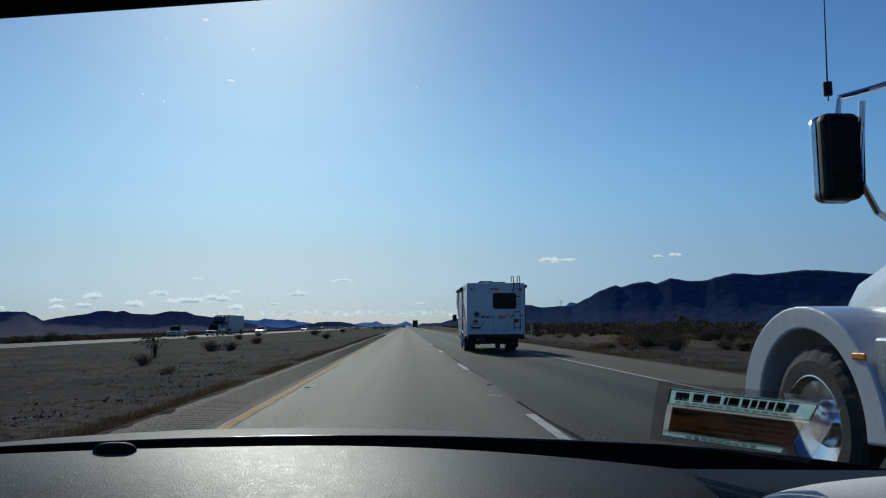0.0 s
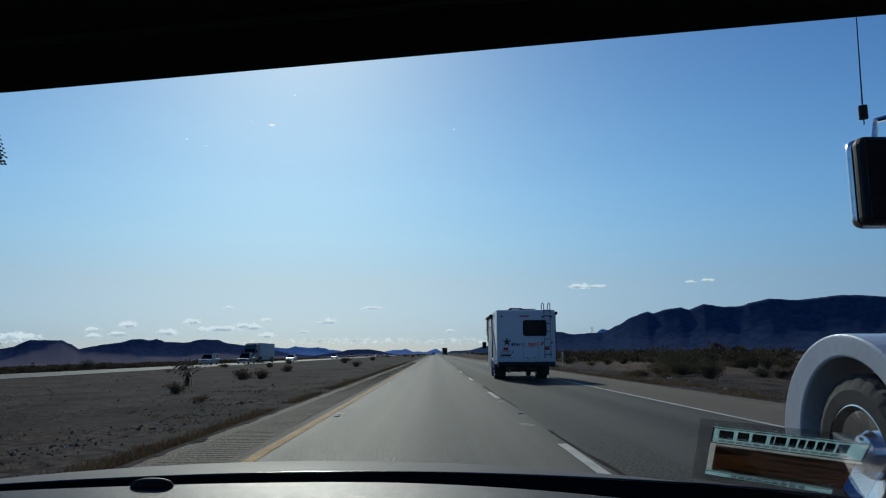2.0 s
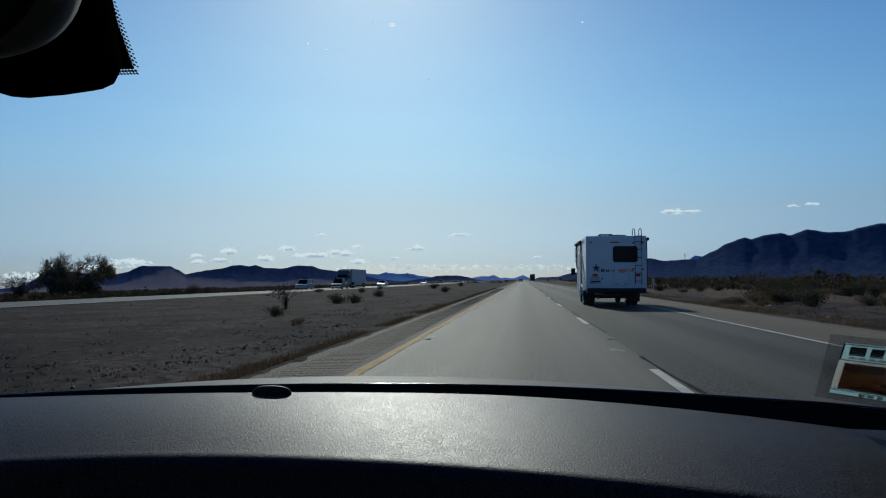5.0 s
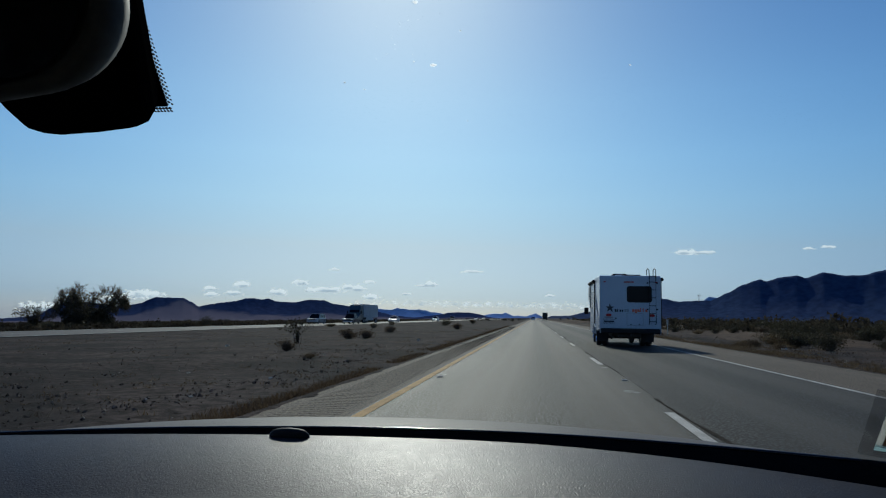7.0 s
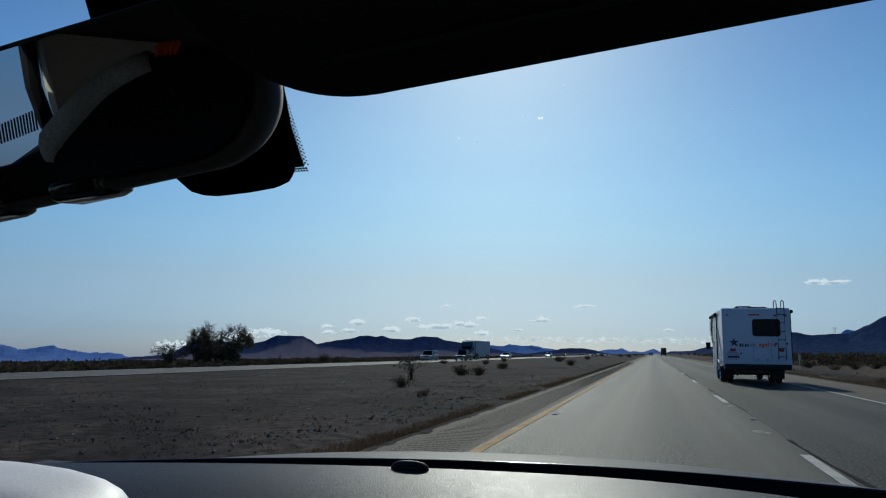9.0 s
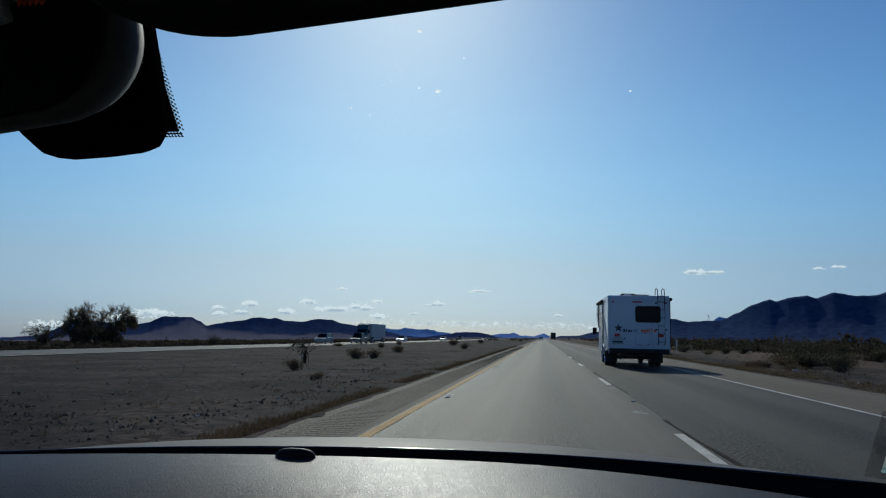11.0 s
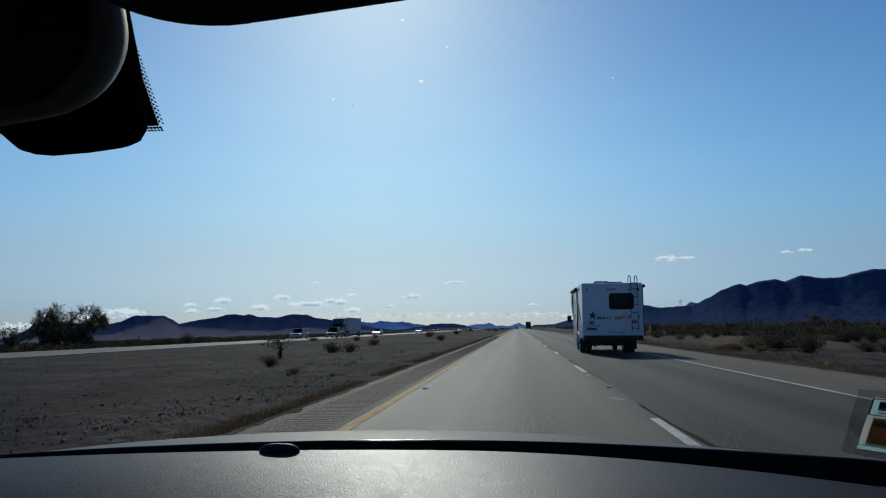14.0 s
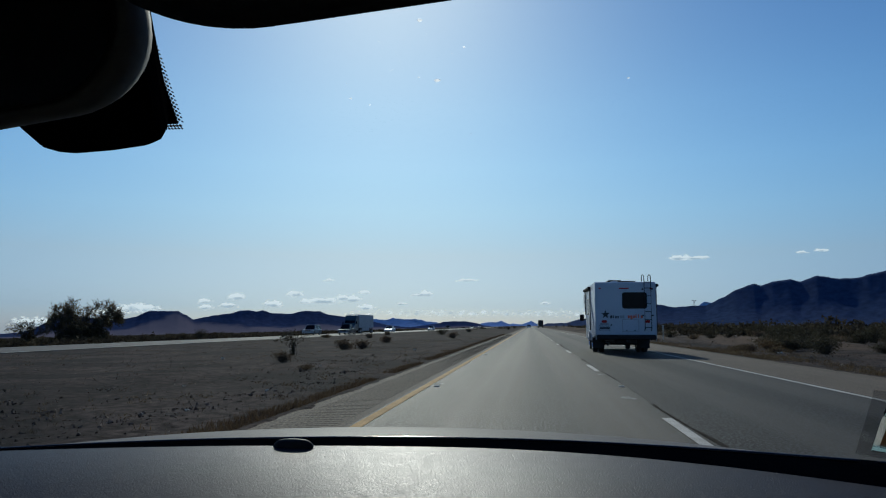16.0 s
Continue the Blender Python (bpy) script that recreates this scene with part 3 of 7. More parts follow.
xs, ys = spaced(-4700, 4700, 220, 8.0), spaced(-1200, 4800, 260, 7.5)
bm = bmesh.new()
gv = [[bm.verts.new((x, y, rough_z(x, y))) for y in ys] for x in xs]
for i in range(len(xs) - 1):
    for j in range(len(ys) - 1):
        bm.faces.new((gv[i][j], gv[i + 1][j], gv[i + 1][j + 1], gv[i][j + 1]))
layer = bm.verts.layers.float.new("sand")
for v in bm.verts:
    x, y = v.co.x, v.co.y
    if 7.5 < x < 200:
        bank = noise.noise(Vector((x * 0.13, y * 0.06, 17)))
        v[layer] = min((x - 7.5) / 1.5, 1.0) * max(0.0, min(1.0, 0.42 + 0.9 * bank + 0.35 * noise.noise(Vector((x * 0.4, y * 0.25, 23)))))
tagged(part("ground", bm, "dirt", smooth=True), "grey-brown gravelly desert ground with sparse scrub", "ground", kind="structure")

Y0, Y1 = -150.0, 2600.0
YELLOW, DASH, EDGE = -1.97, 1.63, 5.32


def strip(x0, x1, y0, y1, z, nx=1, ny=40, h=0.05):
    """A slab with its top at z and square sides."""
    b = sheet(lambda u, v: (x0 + (x1 - x0) * u, y0 + (y1 - y0) * v, z), nx, ny)
    lo = [b.verts.new(p) for p in ((x0, y0, z - h), (x1, y0, z - h), (x1, y1, z - h), (x0, y1, z - h))]
    hi = [b.verts.new(p) for p in ((x0, y0, z), (x1, y0, z), (x1, y1, z), (x0, y1, z))]
    for k in range(4):
        b.faces.new((lo[k], lo[(k + 1) % 4], hi[(k + 1) % 4], hi[k]))
    return b


road = part("road", strip(YELLOW - 0.1, EDGE + 0.1, Y0, Y1, 0.0, 8, 60, 0.06), "asphalt")
tagged(road, "worn grey asphalt carriageway with two lanes", "road", kind="structure")
part("right_lane", strip(DASH + 0.12, EDGE + 0.1, Y0, Y1, 0.003, 4, 60, 0.003), "dark_asphalt", road, "darker asphalt of the right lane")
part("shoulder_left", strip(-3.12, YELLOW - 0.1, Y0, Y1, 0.0, 2, 60, 0.06), "shoulder", road)
part("shoulder_right", strip(EDGE + 0.1, 7.75, Y0, Y1, 0.0, 2, 60, 0.06), "shoulder", road)
part("edge_line_yellow", strip(YELLOW - 0.065, YELLOW + 0.065, Y0, Y1, 0.006, 1, 60, 0.004), "yellow", road, "solid yellow painted edge line")
part("edge_line_white", strip(EDGE - 0.05, EDGE + 0.05, Y0, Y1, 0.006, 1, 60, 0.004), "white_line", road, "solid white painted edge line")
dash_mesh = None
for k in range(-6, 70):
    yc = 7.7 + 12.19 * k
    if dash_mesh is None:
        ob = part("lane_dash", bx((0, 0, 0), (0.12, 3.05, 0.004), 0.001, 1), "white_line", road, "white painted lane dash")
        dash_mesh = ob.data
    else:
        ob = new("lane_dash", dash_mesh)
        ob.parent = road
    ob.location = (DASH, yc, 0.006)
# tar along the lane joint, wandering a little
bm = bmesh.new()
last = None
for i in range(0, 260):
    y_ = -10 + i * 0.8
    wv = 0.10 + 0.16 * noise.noise(Vector((0, y_ * 0.22, 2))) + 0.06 * noise.noise(Vector((0, y_ * 1.4, 5)))
    hw = 0.012 + 0.11 * abs(noise.noise(Vector((0, y_ * 0.6, 9))))
    cur = (bm.verts.new((DASH + wv - hw, y_, 0.0055)), bm.verts.new((DASH + wv + hw, y_, 0.0055)))
    if last and noise.noise(Vector((1, y_ * 0.12, 7))) > -0.12:
        bm.faces.new((last[0], last[1], cur[1], cur[0]))
    last = cur
part("tar_seam", bm, "tar", road, "dark tar seam along the lane joint")
# rumble strip: milled grooves beside the yellow line
bm = bmesh.new()
for i in range(520):
    y_ = 3 + i * 0.17
    box(bm, (-2.57, y_, 0.0025), (0.72, 0.055, 0.002))
tagged(part("rumble_strip", bm, "shoulder", road, "milled rumble grooves"), kind="stuff")
mk = None
for k in range(0, 24):
    for x_, y_ in ((YELLOW + 0.22, 13.4 + 14.6 * k), (DASH + 0.02, 13.8 + 24.38 * k)):
        if mk is None:
            ob = part("road_reflector", pr([(-0.05, 0), (0.05, 0), (0.03, 0.018), (-0.03, 0.018)], "x", -0.05, 0.05, 0.003, 1), "white_line", road, "raised white road reflector")
            mk = ob.data
        else:
            ob = new("road_reflector", mk)
            ob.parent = road
        ob.location = (x_, y_, 0.004)
# gravel spilling unevenly over both edges of the asphalt
for x_, s_ in ((-3.2, 1), (7.85, -1)):
    bm = bmesh.new()
    last = None
    for i in range(900):
        y_ = 2 + i * 0.16
        w_ = 0.06 + 0.2 * noise.fractal(Vector((x_, y_ * 0.9, 1.0)), 0.8, 2.1, 5)
        cur = [bm.verts.new((x_ + s_ * d_, y_, z_)) for d_, z_ in ((-0.15, -0.03), (0.04, 0.010), (max(w_, 0.06), 0.008), (max(w_, 0.06) + 0.03, -0.004))]
        if last:
            for q in range(3):
                bm.faces.new((last[q], last[q + 1], cur[q + 1], cur[q]))
        last = cur
    part("gravel_edge", bm, "dirt", road, "brown gravel spilled over the asphalt edge", smooth=True)
# pale worn patches of paint and spalled asphalt
for x_, y_, s_ in ((1.5, 11.7, 0.12), (1.6, 17.3, 0.1), (-1.85, 14.1, 0.14)):
    bm = bmesh.new()
    for i in range(26):
        a_ = random.uniform(0, 6.3)
        r_ = s_ * random.random() ** 0.7
        c_ = Vector((x_ + r_ * math.cos(a_), y_ + 1.8 * r_ * math.sin(a_), 0.0035))
        n_ = random.randint(4, 6)
        q_ = random.uniform(0.01, 0.035)
        bm.faces.new([bm.verts.new(c_ + Vector((q_ * math.cos(6.283 * j / n_), 1.5 * q_ * math.sin(6.283 * j / n_), i * 0.00002))) for j in range(n_)])
    part("worn_patch", bm, "worn", road, "pale scuffed patch in the asphalt")

far_road = part("opposite_road", strip(-38.9, -31.2, Y0, Y1, ground_z(-34.7, 0) + 0.02, 4, 60, 0.08), "pale_asphalt")
tagged(far_road, "pale asphalt carriageway of the oncoming traffic", "road", kind="structure")
for x_ in (-31.6, -38.4):
    part("edge_line", strip(x_ - 0.06, x_ + 0.06, Y0, Y1, ground_z(-34.7, 0) + 0.026, 1, 40, 0.004), "white_line", far_road)
for k in range(0, 40):
    ob = new("lane_dash", dash_mesh)
    ob.parent = far_road
    ob.location = (-34.9, 20 + 12.19 * k, ground_z(-34.7, 0) + 0.026)


# ---------------------------------------------------------------- mountains
def along(table, at):
    """A value read from rows of (place, value), eased between them."""
    for (p, h0), (q, h1) in zip(table, table[1:]):
        if at <= q:
            t_ = max(0.0, (at - p) / (q - p))
            return h0 + (h1 - h0) * (0.55 * t_ + 0.45 * t_ * t_ * (3 - 2 * t_))
    return table[-1][1]


def massif(name, dist, crest, label, material="rock", foot=900, rough=1.0, sand=None):
    """A ridge at a distance; crest: summits and saddles as heading and height over eye level, in degrees;
    sand: heading and the share of the slope, from its foot, that is sandy."""
    a0, a1 = crest[0][0], crest[-1][0]
    nu, nv = int((a1 - a0) * 16), 40

    def at(u, v):
        az = a0 + (a1 - a0) * u
        v = min(v * 1.25, 1.0) if v < 0.8 else 1.0 + (v - 0.8)
        back_ = max(0.0, v - 1.0)
        k = min(v, 1.0)
        spur = noise.fractal(Vector((az * 0.4 + 1.4 * v, dist * 0.01 + 0.5 * v, 2.0)), 1.0, 2.1, 2)
        r_ = dist - (foot * (1 + 0.12 * spur)) * (1 - k) + back_ * 2.5 * foot
        x_, y_ = r_ * math.sin(radians(az)), r_ * math.cos(radians(az))
        base = ground_z(x_, y_) - 4
        jag = noise.fractal(Vector((az * 1.9, 3.0, dist * 0.02)), 0.75, 2.1, 5)
        top = 1.133 + dist * math.tan(radians(along(crest, az) + 0.03 * rough * jag * k ** 3)) - base
        rise = 0.3 * k + 0.7 * k ** 2.0
        fold = noise.fractal(Vector((x_ / 260, y_ / 260, dist * 0.01)), 0.9, 2.1, 4)
        gully = abs(noise.noise(Vector((az * 0.7 + 0.6 * k, k * 1.2, dist * 0.01))))
        z_ = base + max(top, 0) * rise * (1 - 3.0 * back_) + rough * max(top, 0) * (0.04 * fold - 0.012 * gully) * math.sin(math.pi * k)
        return (x_, y_, z_)
    b_ = sheet(at, nu, nv)
    layer = b_.verts.layers.float.new("sand")
    b_.verts.ensure_lookup_table()
    if sand:
        for i in range(nu + 1):
            share = along(sand, a0 + (a1 - a0) * i / nu)
            for j in range(nv + 1):
                b_.verts[i * (nv + 1) + j][layer] = max(0.0, min(1.0, 0.5 + 3.0 * (share - j / (0.8 * nv))))
    return tagged(part(name, b_, material, smooth=True), label, "mountain")


# bluish haze on the dark ridges is in their colour, not the air
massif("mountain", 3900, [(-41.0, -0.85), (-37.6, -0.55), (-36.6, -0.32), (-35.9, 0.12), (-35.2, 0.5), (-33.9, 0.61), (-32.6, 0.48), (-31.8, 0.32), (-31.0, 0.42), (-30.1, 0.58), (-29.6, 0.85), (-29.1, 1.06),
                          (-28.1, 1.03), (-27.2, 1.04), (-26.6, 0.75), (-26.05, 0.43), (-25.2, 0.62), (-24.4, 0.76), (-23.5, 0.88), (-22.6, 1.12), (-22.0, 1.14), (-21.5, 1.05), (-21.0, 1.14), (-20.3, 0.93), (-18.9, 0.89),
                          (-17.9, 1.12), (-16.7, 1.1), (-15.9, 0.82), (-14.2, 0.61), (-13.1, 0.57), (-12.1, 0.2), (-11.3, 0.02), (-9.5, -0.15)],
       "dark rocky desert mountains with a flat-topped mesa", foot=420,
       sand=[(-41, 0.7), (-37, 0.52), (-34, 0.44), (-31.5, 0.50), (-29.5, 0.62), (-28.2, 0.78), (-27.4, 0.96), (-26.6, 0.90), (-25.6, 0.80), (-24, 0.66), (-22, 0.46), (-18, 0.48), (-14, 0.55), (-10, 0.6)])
# haze painted as pale blue surface colour on the farthest ranges
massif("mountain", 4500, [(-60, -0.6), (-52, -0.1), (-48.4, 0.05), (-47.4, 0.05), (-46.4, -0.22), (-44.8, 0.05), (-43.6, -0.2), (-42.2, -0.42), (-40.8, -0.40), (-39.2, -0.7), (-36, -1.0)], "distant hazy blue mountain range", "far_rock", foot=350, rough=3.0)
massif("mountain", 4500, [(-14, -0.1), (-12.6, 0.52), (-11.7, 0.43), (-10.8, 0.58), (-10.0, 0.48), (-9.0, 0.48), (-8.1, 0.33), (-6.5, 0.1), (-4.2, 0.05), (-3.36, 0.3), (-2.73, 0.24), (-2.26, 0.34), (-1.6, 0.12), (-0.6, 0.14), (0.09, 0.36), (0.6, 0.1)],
       "distant hills above the road, pale blue for haze", "far_rock", foot=250, rough=2.0)
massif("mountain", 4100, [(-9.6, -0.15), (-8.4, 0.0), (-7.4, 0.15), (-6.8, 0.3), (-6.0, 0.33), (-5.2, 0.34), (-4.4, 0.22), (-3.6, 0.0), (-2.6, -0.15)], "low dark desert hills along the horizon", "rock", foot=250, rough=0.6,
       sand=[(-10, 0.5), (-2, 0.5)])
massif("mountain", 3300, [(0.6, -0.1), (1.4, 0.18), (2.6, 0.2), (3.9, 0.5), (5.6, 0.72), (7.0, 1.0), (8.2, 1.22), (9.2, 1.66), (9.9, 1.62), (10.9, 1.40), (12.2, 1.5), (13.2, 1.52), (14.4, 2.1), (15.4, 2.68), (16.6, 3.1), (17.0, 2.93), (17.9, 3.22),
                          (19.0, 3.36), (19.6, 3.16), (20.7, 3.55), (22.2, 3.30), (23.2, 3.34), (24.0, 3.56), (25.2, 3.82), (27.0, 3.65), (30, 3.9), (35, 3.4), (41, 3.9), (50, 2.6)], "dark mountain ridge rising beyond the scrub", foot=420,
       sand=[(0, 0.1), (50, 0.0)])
massif("mountain", 4550, [(11.4, 0.9), (12.6, 1.45), (13.1, 1.8), (13.6, 1.72), (14.4, 1.5), (15.6, 0.9)], "distant mountain peak behind the ridge, pale blue for haze", "far_rock", foot=250)

# ---------------------------------------------------------------- clouds: one far sheet of sky behind the mountains
# heading, height, half width, half height in degrees
PUFFS = [(-23.0, 2.14, 0.62, 0.26), (-23.6, 1.45, 0.6, 0.2), (-25.3, 1.76, 0.5, 0.17), (-25.25, 1.32, 0.5, 0.22), (-30.0, 1.2, 1.5, 0.3), (-31.9, 0.92, 1.3, 0.2), (-36.4, 0.1, 1.6, 0.35),
         (-18.6, 2.42, 0.6, 0.26), (-17.75, 1.84, 0.5, 0.2), (-20.2, 1.6, 0.75, 0.26), (-16.4, 1.9, 1.5, 0.22), (-14.9, 2.15, 0.5, 0.2), (-14.05, 2.04, 0.62, 0.25), (-13.2, 2.6, 0.6, 0.12),
         (-15.95, 3.52, 0.42, 0.11), (-8.3, 2.5, 0.6, 0.24), (-8.9, 2.4, 0.75, 0.11), (-5.0, 3.58, 0.85, 0.11), (-10.2, 1.7, 0.45, 0.1), (-13.0, 1.4, 0.7, 0.2), (1.2, 1.74, 0.4, 0.1),
         (11.5, 5.12, 0.95, 0.2), (12.7, 5.1, 1.0, 0.13), (19.85, 5.25, 0.35, 0.1), (21.1, 5.34, 0.45, 0.1)]
cm = bpy.data.materials.new("cloud")
cm.use_nodes = True
cn, cl = cm.node_tree.nodes, cm.node_tree.links
cn.remove(cn["Principled BSDF"])


def math_node(op, a_, b_=None):
    nd = cn.new("ShaderNodeMath")
    nd.operation = op
    for i, v in enumerate((a_, b_)):
        if v is None:
            continue
        if isinstance(v, (int, float)):
            nd.inputs[i].default_value = v
        else:
            cl.new(v, nd.inputs[i])
    return nd.outputs[0]


geo = cn.new("ShaderNodeNewGeometry")
sep = cn.new("ShaderNodeSeparateXYZ")
cl.new(geo.outputs["Position"], sep.inputs[0])
RC = 4750.0
az_o = math_node("MULTIPLY", math_node("ARCTAN2", sep.outputs[0], sep.outputs[1]), 57.2958)
el_o = math_node("MULTIPLY", math_node("ARCTANGENT", math_node("DIVIDE", math_node("SUBTRACT", sep.outputs[2], 1.13), RC)), 57.2958)
comb = cn.new("ShaderNodeCombineXYZ")
cl.new(az_o, comb.inputs[0])
cl.new(math_node("MULTIPLY", el_o, 1.7), comb.inputs[1])
nz = cn.new("ShaderNodeTexNoise")
nz.inputs["Scale"].default_value, nz.inputs["Detail"].default_value, nz.inputs["Roughness"].default_value = 2.3, 5, 0.55
cl.new(comb.outputs[0], nz.inputs["Vector"])
nz2 = cn.new("ShaderNodeTexNoise")
nz2.inputs["Scale"].default_value, nz2.inputs["Detail"].default_value = 1.4, 4
cl.new(comb.outputs[0], nz2.inputs["Vector"])
total = low = None
for ca, ce, sa, se in PUFFS:
    se *= 1.3
    da = math_node("DIVIDE", math_node("SUBTRACT", az_o, ca), sa)
    de = math_node("DIVIDE", math_node("SUBTRACT", el_o, ce), se)
    under = math_node("SUBTRACT", 0.45, math_node("MULTIPLY", de, 0.9))
    de = math_node("MAXIMUM", de, math_node("MULTIPLY", de, -1.5))      # flat below, heaped above
    g = math_node("EXPONENT", math_node("MULTIPLY", math_node("ADD", math_node("MULTIPLY", da, da), math_node("MULTIPLY", de, de)), -1.0))
    total = g if total is None else math_node("MAXIMUM", total, g)
    shade = math_node("MULTIPLY", g, under)
    low = shade if low is None else math_node("MAXIMUM", low, shade)
# a broken bank of cloud low along the horizon
bank = math_node("EXPONENT", math_node("MULTIPLY", math_node("POWER", math_node("ABSOLUTE", math_node("DIVIDE", math_node("SUBTRACT", el_o, 0.98), 0.36)), 2.0), -1.0))
side = math_node("EXPONENT", math_node("MULTIPLY", math_node("POWER", math_node("ABSOLUTE", math_node("DIVIDE", math_node("ADD", az_o, 3.0), 12.0)), 4.0), -1.0))
bank = math_node("MULTIPLY", bank, side)
total = math_node("MAXIMUM", total, math_node("MULTIPLY", bank, 0.44))
low = math_node("MAXIMUM", low, math_node("MULTIPLY", bank, 0.36))
dens = math_node("ADD", total, math_node("MULTIPLY", math_node("SUBTRACT", nz.outputs["Fac"], 0.5), 1.4))
mr = cn.new("ShaderNodeMapRange")
mr.interpolation_type = "SMOOTHSTEP"
mr.inputs["From Min"].default_value, mr.inputs["From Max"].default_value = 0.26, 0.66
mr.inputs["To Max"].default_value = 0.88
cl.new(dens, mr.inputs["Value"])
# lit from behind: bright rims, grey middles
core = cn.new("ShaderNodeMapRange")
core.interpolation_type = "SMOOTHSTEP"
core.inputs["From Min"].default_value, core.inputs["From Max"].default_value = 0.16, 0.62
cl.new(math_node("ADD", low, math_node("MULTIPLY", math_node("SUBTRACT", nz2.outputs["Fac"], 0.5), 1.3)), core.inputs["Value"])
cmix = cn.new("ShaderNodeMix")
cmix.data_type = "RGBA"
cmix.inputs["A"].default_value, cmix.inputs["B"].default_value = (1.0, 0.985, 0.94, 1), (0.52, 0.575, 0.62, 1)
cl.new(core.outputs[0], cmix.inputs[0])
em, tp, mx = cn.new("ShaderNodeEmission"), cn.new("ShaderNodeBsdfTransparent"), cn.new("ShaderNodeMixShader")
CLOUD_GLOW = 1.35
# blue-grey haze that thins out upwards
HAZE = [(0.0, (0.235, 0.333, 0.69)), (17.0, (1.0, 1.0, 1.0)), (1.5, (0.288, 0.364, 0.70)), (5.5, (0.60, 0.55, 0.685)), (9.0, (0.80, 0.77, 0.84)), (12.5, (0.93, 0.92, 0.95))]
em.inputs[1].default_value = CLOUD_GLOW
cl.new(cmix.outputs["Result"], em.inputs[0])
haze = cn.new("ShaderNodeValToRGB")
for pos_, col_ in HAZE[:2]:
    haze.color_ramp.elements[HAZE.index((pos_, col_))].position = pos_ / 18
    haze.color_ramp.elements[HAZE.index((pos_, col_))].color = (*col_, 1)
for pos_, col_ in HAZE[2:]:
    haze.color_ramp.elements.new(pos_ / 18).color = (*col_, 1)
cl.new(math_node("DIVIDE", el_o, 18.0), haze.inputs[0])
cl.new(haze.outputs[0], tp.inputs[0])
cl.new(mr.outputs[0], mx.inputs[0])
cl.new(tp.outputs[0], mx.inputs[1])
cl.new(em.outputs[0], mx.inputs[2])
cl.new(mx.outputs[0], cn["Material Output"].inputs[0])
M["cloud"] = cm
back = part("backdrop", sheet(lambda u, v: (RC * math.sin(radians(-180 + 360 * u)), RC * math.cos(radians(-180 + 360 * u)), -60 + 1600 * v), 180, 2), "cloud")
tagged(back, "small white clouds low in a clear blue sky", "sky", kind="structure")


# ---------------------------------------------------------------- the car that carries the camera
XC = -0.36
car = thing("car", (0, 0, 0), "silver car seen from its passenger seat, black dashboard", "car")


def y_far(x):
    d_ = x + 0.12
    if d_ > 0.46:
        return 0.799 - 0.10 * (d_ - 0.46)
    return 0.985 - (0.31 if d_ < 0 else 0.88) * d_ * d_


def y_near(x):
    d_ = x + 0.27
    return 0.77 - (0.65 if d_ < 0 else 0.38) * d_ * d_


def dash_top(u, v):
    x = -1.22 + 1.80 * u
    yn, yf = y_near(x), y_far(x)
    if v < 0.25:                       # the rounded front and the face below it
        k = v / 0.25
        if k < 0.5:
            return (x, yn + 0.03 - 0.045 * k / 0.5, 0.45 + (0.917 - 0.45) * k / 0.5)
        t_ = (k - 0.5) / 0.5 * math.pi / 2
        return (x, yn - 0.015 + 0.02 * (1 - math.cos(t_)), 0.917 + 0.02 * math.sin(t_))
    k = (v - 0.25) / 0.75
    return (x, yn + 0.005 + (yf - yn - 0.005) * k, 0.937 + 0.034 * k + 0.004 * math.sin(math.pi * k))


dashboard = part("dashboard", sheet(dash_top, 60, 40), "dash", car, "dark grained vinyl dashboard top", smooth=True)
# solar sensor dome on the far edge
bm = bmesh.new()
bmesh.ops.create_uvsphere(bm, u_segments=28, v_segments=14, radius=1.0)
for v in bm.verts:
    v.co *= sum(abs(c_) ** 2.6 for c_ in v.co) ** (-1 / 2.6)
    if v.co.z < 0:
        v.co.z *= 0.15
bmesh.ops.scale(bm, vec=(0.0275, 0.007, 0.012), verts=bm.verts)
bmesh.ops.translate(bm, vec=(-0.334, 0.963, 0.9695), verts=bm.verts)
sensor = part("sensor_dome", bm, "black_plastic", car, "small black sensor dome", smooth=True)
bm = bmesh.new()
lathe(bm, [(0, 0.0001), (0, 0.027), (0.002, 0.028), (0.004, 0.0265), (0.005, 0.0001)], (0, 0, 0), "z", 32)
bmesh.ops.scale(bm, vec=(1.0, 0.15, 1), verts=bm.verts)
bmesh.ops.translate(bm, vec=(-0.334, 0.963, 0.967), verts=bm.verts)
part("sensor_base", bm, "black_plastic", car, smooth=False)
# black strip under the windscreen, and its vent slots
def y_band(x):
    d_ = x + 0.09
    return 1.10 - (0.43 if d_ < 0 else 0.64) * d_ * d_


def cowl(u, v):
    x = -1.24 + 1.84 * u
    yb = y_far(x) + 0.035
    top = 1.133 - 0.168 * yb / y_band(x)
    if v < 0.4:
        return (x, y_far(x) - 0.003 + 0.038 * v / 0.4, 0.9705 - 0.02 * v / 0.4)
    return (x, yb + 0.02 * (v - 0.4), 0.9505 + (top - 0.9505) * (v - 0.4) / 0.6)


part("windscreen_band", thick(sheet(cowl, 70, 8), 0.003), "black_cloth", car, "black band along the base of the windscreen", smooth=True)
pts_ = []
for i in range(60):
    x_ = -1.1 + 1.62 * i / 59
    yb = y_far(x_) + 0.047
    pts_.append((x_, yb, 1.133 - 0.168 * yb / y_band(x_)))
part("band_edge", tb(pts_, 0.0022, 8), "gloss_black", car, "thin glossy black seal", smooth=True)


